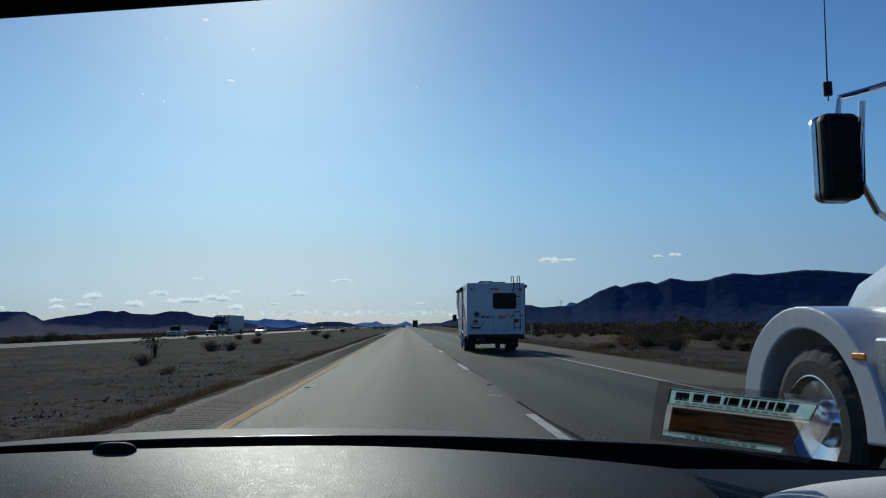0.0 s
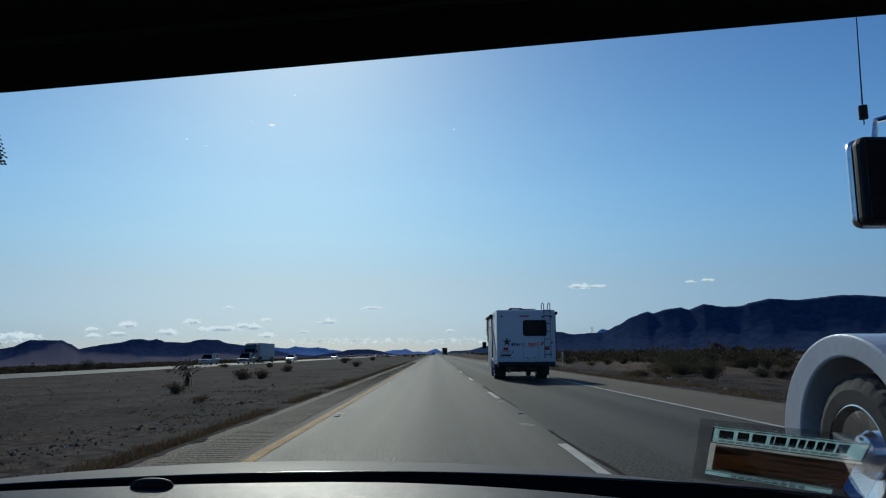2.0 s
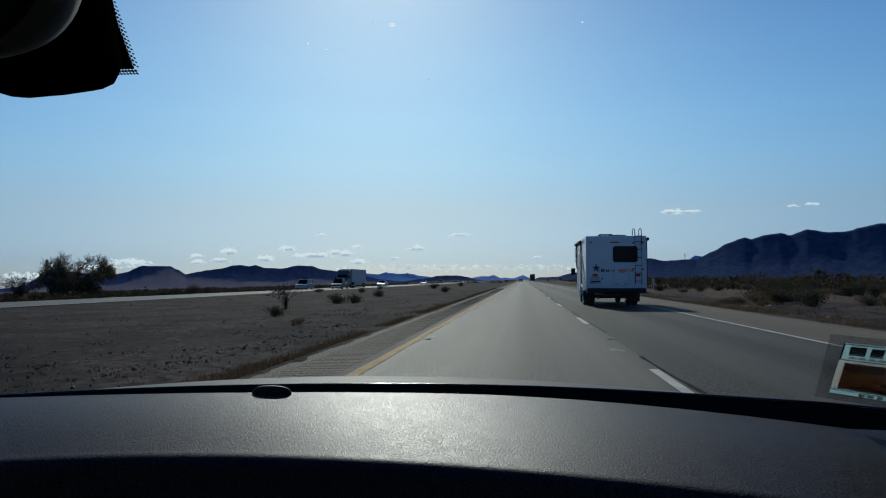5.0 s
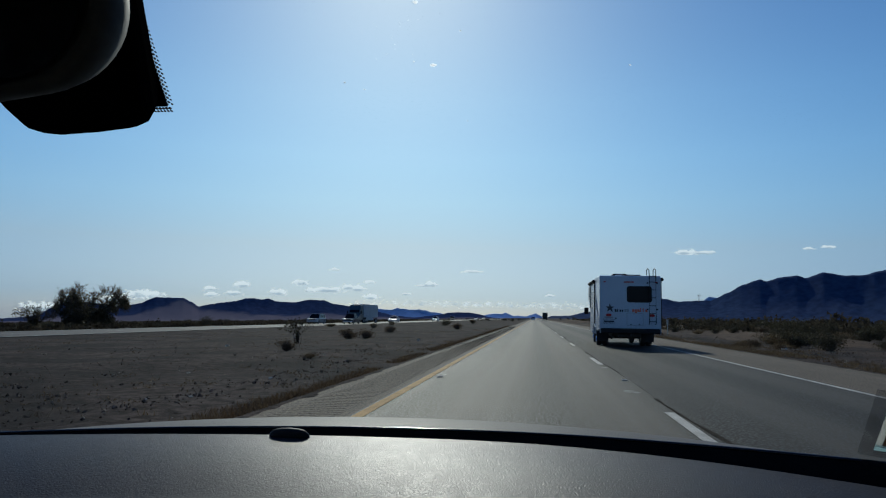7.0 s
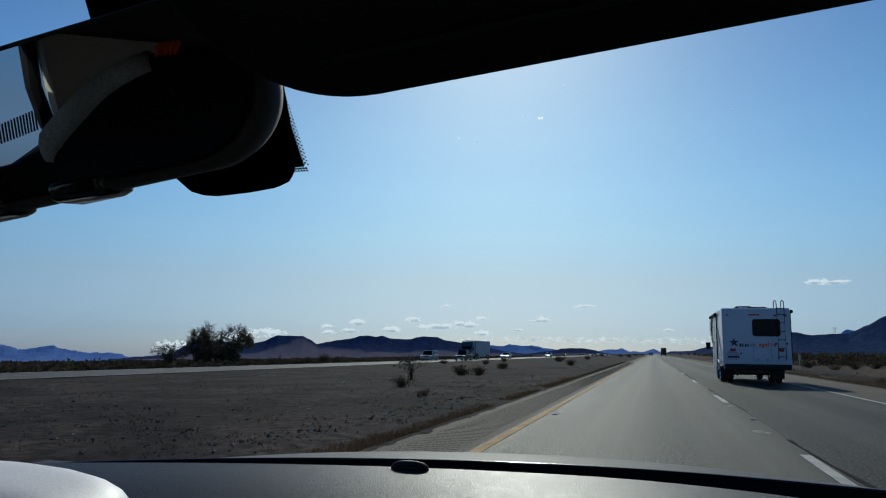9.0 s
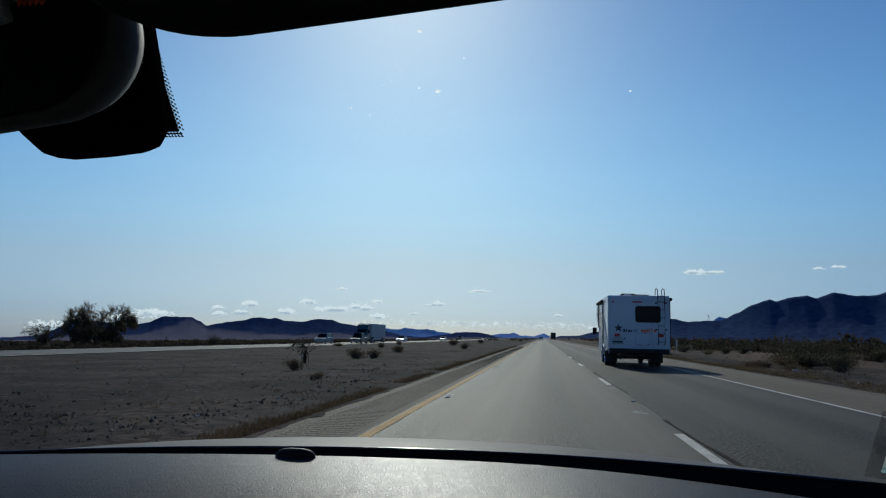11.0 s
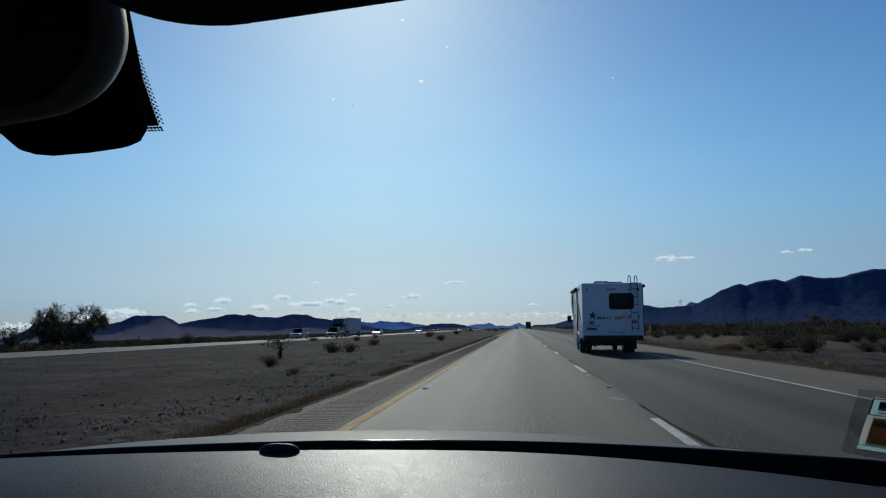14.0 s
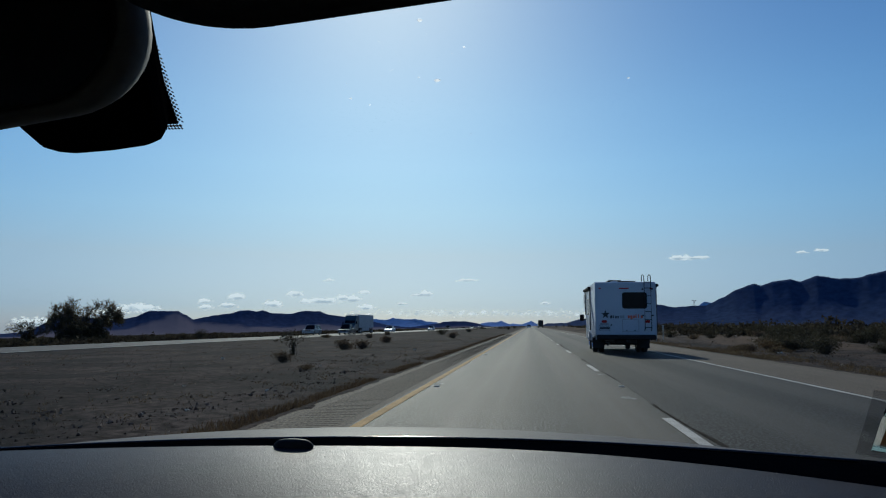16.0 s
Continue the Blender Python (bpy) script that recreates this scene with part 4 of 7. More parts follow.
def hood(u, v):
    x = XC - 0.96 + 1.92 * u
    y = 1.16 + 1.25 * v
    z = 0.9362 - 0.0363 * x - 0.0765 * x * x - 0.15 * (y - 1.15) ** 2
    return (x, y, z)


part("hood", thick(sheet(hood, 70, 30), 0.012), "hood", car, "pale beige-grey metallic hood", smooth=True)
part("cowl_panel", bx((XC, 1.16, 0.885), (1.72, 0.16, 0.03), 0.01), "black_plastic", car)
for s_ in (0.0, 0.42):
    part("wiper_blade", tb([(XC - 0.55 + s_, 1.12 - s_ * 0.15, 0.925), (XC - 0.2 + s_, 1.125, 0.93), (XC + 0.12 + s_, 1.09 - s_ * 0.12, 0.925)], 0.009), "black_plastic", car)
part("front_end", pr([(2.3, 0.3), (2.45, 0.35), (2.5, 0.6), (2.4, 0.72), (2.2, 0.74), (2.2, 0.3)], "x", XC - 0.86, XC + 0.86, 0.03), "hood", car)
for s_ in (-1, 1):
    part("front_wing", pr([(1.0, 0.3), (1.25, 0.3), (1.32, 0.55), (1.6, 0.7), (1.95, 0.6), (2.05, 0.3), (2.35, 0.3), (2.35, 0.7), (1.2, 0.86), (1.0, 0.86)], "x",
                          XC + s_ * 0.88 - 0.02, XC + s_ * 0.88 + 0.02, 0.008), "hood", car)


def glass(u, v):
    x = XC - 0.80 + 1.60 * u
    yb, zb = y_far(x) + 0.105, 0.955
    yt, zt = 0.17 - 0.16 * (x - XC) ** 2, 1.42 - 0.03 * (x - XC) ** 2
    b_ = math.sin(math.pi * v) * 0.012
    return (x, yb + (yt - yb) * v + b_, zb + (zt - zb) * v + b_)


ws = part("windscreen", sheet(glass, 30, 20), "glass", car, "clear slightly dusty windscreen", smooth=True)
ws.visible_shadow = False
part("headliner", thick(sheet(lambda u, v: (XC - 0.72 + 1.44 * u, 0.17 - 2.1 * v - 0.16 * (1.44 * u - 0.72) ** 2 * (1 - v), 1.435 + 0.13 * math.sin(math.pi * v * 0.8) - 0.05 * (1.44 * u - 0.72) ** 2), 16, 16), 0.04),
     "roof_cloth", car, "dark grey fabric headliner", smooth=True)
part("roof", thick(sheet(lambda u, v: (XC - 0.76 + 1.52 * u, 0.19 - 2.14 * v - 0.16 * (1.52 * u - 0.76) ** 2 * (1 - v), 1.478 + 0.135 * math.sin(math.pi * v * 0.8) - 0.05 * (1.52 * u - 0.76) ** 2), 16, 16), 0.012),
     "hood", car, "pale beige-grey metallic roof", smooth=True)
part("roof_header", tb([(XC - 0.74, 0.10, 1.40), (XC - 0.4, 0.15, 1.425), (XC, 0.17, 1.43), (XC + 0.4, 0.15, 1.425), (XC + 0.74, 0.10, 1.40)], 0.035), "black_cloth", car)
for s_ in (-1, 1):
    xb, xt = XC + s_ * 0.985, XC + s_ * 0.78
    part("front_pillar", tb([(XC + s_ * 1.05, 0.92, 0.90), (XC + s_ * 0.95, 0.62, 1.10), (XC + s_ * 0.80, 0.15, 1.39)], [0.05, 0.045, 0.04]), "black_cloth", car, smooth=True)
    part("middle_pillar", tb([(xb, -0.32, 0.9), (xb - s_ * 0.05, -0.36, 1.2), (xt, -0.42, 1.47)], 0.05), "beige", car, "beige middle pillar trim", smooth=True)
    part("rear_pillar", tb([(xb, -1.35, 0.9), (xb - s_ * 0.08, -1.5, 1.2), (xt, -1.75, 1.42)], 0.07), "hood", car, smooth=True)
    part("roof_rail", tb([(xt, 0.1, 1.41), (xt, -0.42, 1.50), (xt, -1.0, 1.53), (xt, -1.75, 1.46)], 0.035), "roof_cloth", car, smooth=True)
    part("door", pr([(0.95, 0.3), (1.0, 0.86), (0.6, 0.92), (-1.4, 0.93), (-1.5, 0.3)], "x", XC + s_ * 0.90 - 0.03, XC + s_ * 0.90 + 0.03, 0.015), "hood", car)
    # unseen inner panel, beige to reflect light into the cabin
    part("door_card", pr([(0.55, 0.35), (0.55, 0.89), (-1.35, 0.90), (-1.35, 0.35)], "x", XC + s_ * 0.84 - 0.03, XC + s_ * 0.84 + 0.03, 0.012), "beige", car, "beige inner door panel, unseen, pale to bounce light")
# floor and rear bench are unseen, beige so that sunlight bounces upwards
part("floor_pan", bx((XC, -0.4, 0.27), (1.7, 3.4, 0.06), 0.02), "beige", car, "beige carpeted floor, unseen, pale to bounce light")
part("rear_seat", bx((XC, -1.15, 0.6), (1.35, 0.5, 0.5), 0.08, 3), "beige", car, "beige rear seat bench, unseen, pale to bounce light", smooth=True)
part("tail", pr([(-1.5, 0.3), (-1.5, 0.92), (-2.1, 0.95), (-2.3, 0.6), (-2.2, 0.3)], "x", XC - 0.88, XC + 0.88, 0.03), "hood", car)
rw = part("rear_window", sheet(lambda u, v: (XC - 0.62 + 1.24 * u, -2.0 + 0.3 * v, 0.95 + 0.47 * v), 4, 4), "glass", car, "rear window with heater wires")
rw.visible_shadow = False
bm = bmesh.new()
for i in range(10):
    v_ = 0.1 + i * 0.085
    box(bm, (XC, -2.0 + 0.3 * v_ + 0.006, 0.95 + 0.47 * v_), (1.15, 0.002, 0.003))
part("heater_wires", bm, "black_plastic", car)
# left quarter window heater lines seen in the mirror
bm = bmesh.new()
for i in range(14):
    box(bm, (XC - 0.86, -0.575 - 0.0075 * i, 1.290 + 0.0024 * i), (0.002, 0.0032, 0.036 + 0.0004 * i))
part("window_aerial", bm, "black_plastic", car)
for s_ in (-1, 1):
    for y_ in (1.63, -1.3):
        wheel(car, (XC + s_ * 0.80, y_, 0.33), 0.33, 0.21, s_)
# instrument hood in front of the driver, in full sun
bm = bmesh.new()
bmesh.ops.create_uvsphere(bm, u_segments=48, v_segments=24, radius=1.0)
for v in bm.verts:
    k = sum(abs(c_) ** 3.6 for c_ in v.co) ** (-1 / 3.6)
    v.co *= k
    if v.co.z < 0:
        v.co.z *= 0.3
bmesh.ops.scale(bm, vec=(0.29, 0.11, 0.075), verts=bm.verts)
bmesh.ops.translate(bm, vec=(-0.832, 0.62, 0.927), verts=bm.verts)
part("instrument_hood", bm, "trim", car, "pale grey instrument hood in sunlight", smooth=True)
bm = bmesh.new()
bmesh.ops.create_uvsphere(bm, u_segments=36, v_segments=18, radius=1.0)
bmesh.ops.scale(bm, vec=(0.19, 0.06, 0.018), verts=bm.verts)
bmesh.ops.rotate(bm, cent=(0, 0, 0), matrix=Matrix.Rotation(radians(12), 3, "Z"), verts=bm.verts)
bmesh.ops.translate(bm, vec=(0.555, 0.72, 0.955), verts=bm.verts)
part("dashboard_end_trim", bm, "trim", car, "pale grey end trim of the dashboard", smooth=True)


def seat(x, y, label, headrest=True):
    def mv(b_):
        bmesh.ops.translate(b_, vec=(x, y, 0.30), verts=b_.verts)
        return b_
    s_ = part("seat", mv(bx((0, 0.1, 0.17), (0.5, 0.5, 0.16), 0.05, 3)), "black_cloth", car, label, smooth=True)
    part("backrest", mv(bx((0, -0.22, 0.48), (0.5, 0.14, 0.6), 0.06, 3, Matrix.Rotation(radians(12), 4, "X"))), "black_cloth", s_, smooth=True)
    if headrest:
        part("headrest", mv(bx((-0.01, -0.17, 0.94), (0.44, 0.12, 0.34), 0.055, 3, Matrix.Rotation(radians(12), 4, "X"))), "black_cloth", s_, smooth=True)
    part("piping", mv(tb([(-0.25, -0.17, 0.35), (-0.255, -0.24, 0.6), (-0.2, -0.30, 0.78), (0.2, -0.30, 0.78), (0.255, -0.24, 0.6), (0.25, -0.17, 0.35)], 0.012)), "trim", s_, "pale grey piping", smooth=True)


def upper_trim():
    """What the mirror shows: the driver's headrest with its pale rim, the pillar trim and the window sill."""
    rim = [(-0.890, 1.240), (-0.878, 1.272), (-0.828, 1.309), (-0.771, 1.344), (-0.72, 1.362), (-0.68, 1.371)]
    fine_rim = []
    for k in range(len(rim) - 1):
        p0, p1, p2, p3 = (Vector(rim[max(0, min(len(rim) - 1, k + d_))]) for d_ in (-1, 0, 1, 2))
        for q in (0, 0.25, 0.5, 0.75):
            fine_rim.append(0.5 * (2 * p1 + (p2 - p0) * q + (2 * p0 - 5 * p1 + 4 * p2 - p3) * q * q + (3 * p1 - p0 - 3 * p2 + p3) * q ** 3))
    hr = part("driver_headrest", pr([(-0.86, 1.05), *rim, (-0.60, 1.372), (-0.52, 1.36), (-0.50, 1.05)], "y", -0.47, -0.36, 0.012, 2), "black_cloth", car, "black driver headrest")
    part("headrest_rim", tb([(p.x, -0.365, p.y - 0.012) for p in fine_rim], [(0.023 - 0.008 * k / 20) * min(1.0, 0.3 + 0.18 * k) for k in range(len(fine_rim))], 16), "rim_cloth", hr, "grey-brown ribbed rim of the headrest", smooth=True)
    for k in range(5):
        part("stitch", tb([(-0.676 + 0.008 * k, -0.364, 1.362), (-0.672 + 0.008 * k, -0.362, 1.372), (-0.668 + 0.008 * k, -0.364, 1.380)], 0.0036, 6), "stitch_red", hr, "red stitching")
    part("pillar_trim", pr([(-0.66, 0.95), (-0.66, 1.27), (-0.645, 1.32), (-0.632, 1.38), (-0.625, 1.47), (-0.64, 1.56), (-1.3, 1.56), (-1.25, 0.95)], "x", -1.15, -1.13, 0.006, 2), "beige", car, "beige pillar trim")
    part("window_frame", tb([(-1.19, -0.71, 1.25), (-1.17, -0.650, 1.31), (-1.165, -0.625, 1.38), (-1.155, -0.615, 1.49)], 0.016), "black_plastic", car)
    part("door_sill", pr([(-0.2, 0.92), (-0.3, 1.19), (-0.59, 1.235), (-0.69, 1.285), (-0.75, 1.285), (-0.75, 0.92)], "x", -1.215, -1.195, 0.004, 1), "black_plastic", car)


upper_trim()
seat(XC - 0.38, -0.30, "black cloth driver seat", headrest=False)
seat(XC + 0.38, -0.55, "black cloth passenger seat")

# sun visor hanging ahead of the camera
visor = thing("sun_visor", (0, 0.19, 1.2186), "black fabric sun visor folded partly down", "sun visor")
VN, VT = Vector((0, -0.55, 0.83)), Vector((1, -0.07, 0.063)).normalized()


def visor_outline():
    pts = []
    w0, w1, hh, r_ = -0.150, 0.36, 0.17, 0.064
    for cx, cz, a0_ in ((w1 - r_, r_, -90), (w1 - r_, hh - r_, 0), (w0 + r_, hh - r_, 90), (w0 + r_, r_, 180)):
        for k in range(19):
            t_ = radians(a0_ + 5 * k)
            pts.append((cx + r_ * math.cos(t_), cz + r_ * math.sin(t_)))
    return pts


bm = pr(visor_outline(), "y", -0.009, 0.009, 0.006, 3)
up = Vector((0, -0.62, 0.78))
up = (up - VT * up.dot(VT)).normalized()
rotm = Matrix((VT, up.cross(VT), up)).transposed()
bmesh.ops.rotate(bm, cent=(0, 0, 0), matrix=rotm, verts=bm.verts)
part("panel", bm, "black_cloth", visor, smooth=False)
part("hinge_rod", tb([VT * 0.05 + up * 0.155, VT * 0.34 + up * 0.155, VT * 0.40 + up * 0.2], 0.006), "black_plastic", visor)
part("seam", tb([VT * -0.10 + up * 0.012 + Vector((0, -0.009, -0.004)), VT * 0.33 + up * 0.012 + Vector((0, -0.009, -0.004))], 0.0012), "black_plastic", visor)

# rear-view mirror with its foot and the sensor cover on the glass
mir = thing("rear_view_mirror", (-0.30, 0.256, 1.238), "black rear-view mirror on a sensor housing", "mirror")
MU, MV = Vector((0.992, -0.026, 0.123)), Vector((-0.126, -0.147, 0.981))
MR = Matrix((MU, MV.cross(MU), MV)).transposed().to_4x4()


def rounded(w, h, r_, n_=6):
    pts = []
    for cx, cz, a0_ in ((w / 2 - r_, -h / 2 + r_, -90), (w / 2 - r_, h / 2 - r_, 0), (-w / 2 + r_, h / 2 - r_, 90), (-w / 2 + r_, -h / 2 + r_, 180)):
        for k in range(n_ + 1):
            t_ = radians(a0_ + 90 / n_ * k)
            pts.append((cx + r_ * math.cos(t_), cz + r_ * math.sin(t_)))
    return pts


def loft(rings):
    """A closed body through outlines of equal count, ends capped."""
    b_ = bmesh.new()
    vs = [[b_.verts.new(p) for p in r_] for r_ in rings]
    n_ = len(vs[0])
    for q0, q1 in zip(vs, vs[1:]):
        for k in range(n_):
            b_.faces.new((q0[k], q0[(k + 1) % n_], q1[(k + 1) % n_], q1[k]))
    b_.faces.new(vs[0][::-1])
    b_.faces.new(vs[-1])
    bmesh.ops.recalc_face_normals(b_, faces=b_.faces)
    return b_


base_ = rounded(0.280, 0.079, 0.034, 10)
bm = loft([[(p[0] * sx_, y_, p[1] * sz_ - 0.002) for p in base_] for y_, sx_, sz_ in ((-0.004, 0.955, 0.90), (-0.0065, 0.97, 0.93), (-0.005, 0.99, 0.975), (0.0, 1.0, 1.0), (0.008, 0.995, 0.98), (0.022, 0.95, 0.86), (0.034, 0.86, 0.66), (0.042, 0.7, 0.4))])
bmesh.ops.transform(bm, matrix=MR, verts=bm.verts)
part("housing", bm, "mirror_rim", mir, smooth=True)
bm = bmesh.new()
bm.faces.new([bm.verts.new((p[0], -0.0072, p[1] - 0.002)) for p in rounded(0.266, 0.070, 0.03, 10)])
bmesh.ops.transform(bm, matrix=MR, verts=bm.verts)
part("mirror_glass", bm, "mirror", mir, "mirror glass")
for x_, w_ in ((0.036, 0.034), (-0.026, 0.04)):
    bm = bx((x_, 0.004, -0.037), (w_, 0.024, 0.012), 0.005, 2)
    bmesh.ops.transform(bm, matrix=MR, verts=bm.verts)
    part("button_pod", bm, "gloss_black", mir, "small button pod under the mirror", smooth=True)
OFF = (0.30, -0.256, -1.238)
part("foot", tb([(-0.02, 0.03, 0.02), (-0.03, 0.08, 0.06), (-0.03, 0.15, 0.10)], 0.022), "black_plastic", mir)
# sensor cover: tapered box lying on the glass
co_ = [(-0.42, 1.42), (-0.375, 1.31), (-0.330, 1.259), (-0.3185, 1.2475), (-0.306, 1.2375), (-0.296, 1.2345), (-0.285, 1.2333), (-0.262, 1.2345), (-0.243, 1.2366), (-0.236, 1.2395), (-0.2325, 1.246), (-0.236, 1.262), (-0.252, 1.33), (-0.272, 1.42)]
cover = loft([[(-0.3 + (x_ + 0.3) * 0.985, 0.4, 1.3 + (z_ - 1.3) * 0.985) for x_, z_ in co_], [(x_, 0.404, z_) for x_, z_ in co_],
              [(x_ - 0.002, 0.415, z_ + 0.004) for x_, z_ in co_], [(x_ - 0.02, 0.45, z_ + 0.025) for x_, z_ in co_]])
bmesh.ops.translate(cover, vec=OFF, verts=cover.verts)
part("sensor_cover", cover, "matt_black", mir)
frit = bmesh.new()
prism(frit, [(-0.30, 1.42), (-0.255, 1.2635), (-0.2465, 1.2635), (-0.272, 1.33), (-0.29, 1.42)], "y", 0.449, 0.4515)
bmesh.ops.translate(frit, vec=OFF, verts=frit.verts)
part("frit_band", frit, "matt_black", mir)
dots = bmesh.new()
for i in range(42):
    for j in range(3):
        z_ = 1.2645 + i * 0.0029 + (j % 2) * 0.0014
        x_ = -0.2462 - (z_ - 1.2635) * 0.385 + 0.0018 * j
        cyl(dots, (x_, 0.449, z_), (x_, 0.4505, z_), 0.0009 - 0.0002 * j, seg=8)
for i in range(9):
    for j in range(2):
        x_ = -0.2442 - i * 0.0022 + (j % 2) * 0.0011
        cyl(dots, (x_, 0.449, 1.2618 - j * 0.0018), (x_, 0.4505, 1.2618 - j * 0.0018), 0.0008 - 0.0002 * j, seg=8)
bmesh.ops.translate(dots, vec=OFF, verts=dots.verts)
tagged(part("frit_dots", dots, "black_plastic", mir, "dotted edge of the black glass print"), kind="stuff")

# dealer card in a clear sleeve on the inside of the windscreen
S1, S3, S2 = Vector((0.312, 0.740, 1.063)), Vector((0.412, 0.640, 1.057)), Vector((0.335, 0.834, 1.0015))
card = thing("windscreen_card", tuple(S1), "pale blue and brown card in a clear plastic sleeve", "card")
U, V = S3 - S1, S2 - S1
W = U.cross(V).normalized()


def slab(u0, u1, v0, v1, h, lift):
    b_ = bmesh.new()
    lo = [U * u_ + V * v_ + W * lift for u_, v_ in ((u0, v0), (u1, v0), (u1, v1), (u0, v1))]
    a_ = [b_.verts.new(p) for p in lo]
    c_ = [b_.verts.new(p + W * h) for p in lo]
    b_.faces.new(a_)
    b_.faces.new(c_[::-1])
    for i in range(4):
        b_.faces.new((a_[i], c_[i], c_[(i + 1) % 4], a_[(i + 1) % 4]))
    bmesh.ops.recalc_face_normals(b_, faces=b_.faces)
    return b_


sl = part("sleeve", slab(-0.10, 1.13, -0.14, 1.12, 0.0012, -0.0006), "sleeve", card, "clear plastic sleeve")
part("card_label", slab(0.0, 1.0, 0.0, 0.30, 0.0006, 0.001), "label_blue", card, "pale blue printed label")
part("card_frame", slab(0.0, 1.0, 0.30, 0.35, 0.0006, 0.001), "card_white", card)
part("card_photo", slab(0.045, 0.97, 0.35, 0.88, 0.0006, 0.001), "label_brown", card, "brown photograph")
NEAR = 0.0007      # just on the cabin side of the print
for u0_, u1_, v0_, v1_ in ((0.05, 0.30, 0.36, 0.50), (0.30, 0.96, 0.36, 0.42), (0.42, 0.96, 0.47, 0.52), (0.5, 0.95, 0.58, 0.62), (0.3, 0.95, 0.68, 0.72), (0.1, 0.95, 0.80, 0.86)):
    part("photo_sky", slab(u0_, u1_, v0_, v1_, 0.0002, NEAR), "photo_tan", card)
part("card_side", slab(0.0, 0.045, 0.35, 0.88, 0.0006, 0.001), "card_white", card)
part("card_footer", slab(0.0, 0.92, 0.90, 1.0, 0.0006, 0.001), "label_blue", card, "pale blue footer strip")
for u0_, u1_, v0_, v1_ in ((0, 1, 0, 0.014), (0, 1, 0.286, 0.30), (0, 0.012, 0, 0.30), (0.988, 1, 0, 0.30), (0, 0.92, 0.9, 0.91), (0, 0.92, 0.99, 1.0)):
    part("label_outline", slab(u0_, u1_, v0_, v1_, 0.0002, NEAR), "matt_black", card)
u_ = 0.05
for wd_ in (0.13, 0.1, 0.12, 0.03, 0.09, 0.06, 0.05, 0.06, 0.05, 0.07, 0.08):
    part("print_bar", slab(u_, u_ + wd_ * 0.8, 0.045, 0.20, 0.0002, NEAR), "matt_black", card)
    u_ += wd_ * 1.02
for k in range(14):
    part("print_bar", slab(0.06 + 0.062 * k, 0.105 + 0.062 * k, 0.228, 0.265, 0.0002, NEAR), "grey_paint", card)
for k in range(9):
    part("print_bar", slab(0.2 + 0.062 * k, 0.245 + 0.062 * k, 0.925, 0.975, 0.0002, NEAR), "grey_paint", card)

# dried specks on the windscreen
bm = bmesh.new()
eye = Vector((0, 0, 1.133))
spots = [(-9.4, 18.5, 1.0), (-11.0, 22.7, 0.9), (-16.1, 17.0, 0.5), (-7.4, 20.9, 0.4), (-10.9, 18.7, 0.35), (-14.6, 16.6, 0.35), (5.5, 18.3, 0.4), (-6.6, 14.6, 0.3)]
for i in range(45):
    spots.append((random.gauss(-13, 2.6), random.gauss(20.5, 1.6), random.uniform(0.08, 0.22)))
for az, el, k in spots:
    d_ = Vector((math.sin(radians(az)) * math.cos(radians(el)), math.cos(radians(az)) * math.cos(radians(el)), math.sin(radians(el))))
    # where the way meets the slope of the glass
    t_ = (0.955 + 1.11 * 0.52 - 1.133) / (d_.z + 0.52 * d_.y)
    p = eye + d_ * (t_ * 0.985)
    r_ = 0.0014 * k
    n_ = 7
    c_ = [p + Vector((r_ * random.uniform(0.7, 1.4) * 1.3 * math.cos(6.283 * j / n_), -0.8 * r_ * math.sin(6.283 * j / n_), 0.5 * r_ * math.sin(6.283 * j / n_))) for j in range(n_)]
    bm.faces.new([bm.verts.new(q) for q in c_])
tagged(part("windscreen_specks", bm, "speck"), "dried pale specks on the windscreen", "dirt", kind="stuff")


# ---------------------------------------------------------------- vehicles
def text_mesh(words, size):
    cu = bpy.data.curves.new("words", "FONT")
    cu.body, cu.size, cu.extrude = words, size, 0.001
    cu.align_x, cu.align_y = "CENTER", "CENTER"
    ob = new("words", cu)
    me = bpy.data.meshes.new_from_object(ob.evaluated_get(bpy.context.evaluated_depsgraph_get()))
    bpy.data.objects.remove(ob)
    b = bmesh.new()
    b.from_mesh(me)
    return b


def plate(x0, x1, z0, z1, y, t_=0.004, r_=0.0):
    """A thin plate on a face that looks along -y."""
    if r_:
        b = pr([(p[0] + (x0 + x1) / 2, p[1] + (z0 + z1) / 2) for p in rounded(x1 - x0, z1 - z0, r_)], "y", y - t_, y)
    else:
        b = bx(((x0 + x1) / 2, y - t_ / 2, (z0 + z1) / 2), (x1 - x0, t_, z1 - z0))
    return b


rv = thing("motorhome", (3.85, 30.0, 0.0), "white motorhome with dark rear window and ladder on the asphalt road", "motorhome")
part("body", pr([(0, 0.78), (0, 2.88), (0.06, 2.92), (4.9, 2.94), (5.9, 2.9), (6.3, 2.6), (6.36, 2.2), (6.1, 1.98), (4.95, 1.98), (4.95, 0.56), (3.0, 0.56), (2.75, 0.88), (1.85, 0.88), (1.6, 0.62), (0.02, 0.72)],
                "x", -1.22, 1.22, 0.035, 3), "white_body", rv, "white fibreglass house body")
part("cab", pr([(4.9, 0.45), (4.9, 1.96), (5.7, 1.96), (6.35, 1.38), (7.1, 1.18), (7.28, 0.95), (7.28, 0.45), (6.75, 0.42), (6.6, 0.78), (5.95, 0.78), (5.8, 0.42)], "x", -0.99, 0.99, 0.05, 3), "white_body", rv)
part("windscreen", bx((0, 6.06, 1.68), (1.7, 0.02, 0.8), 0.008, 2, Matrix.Rotation(radians(-48), 4, "X")), "window", rv)
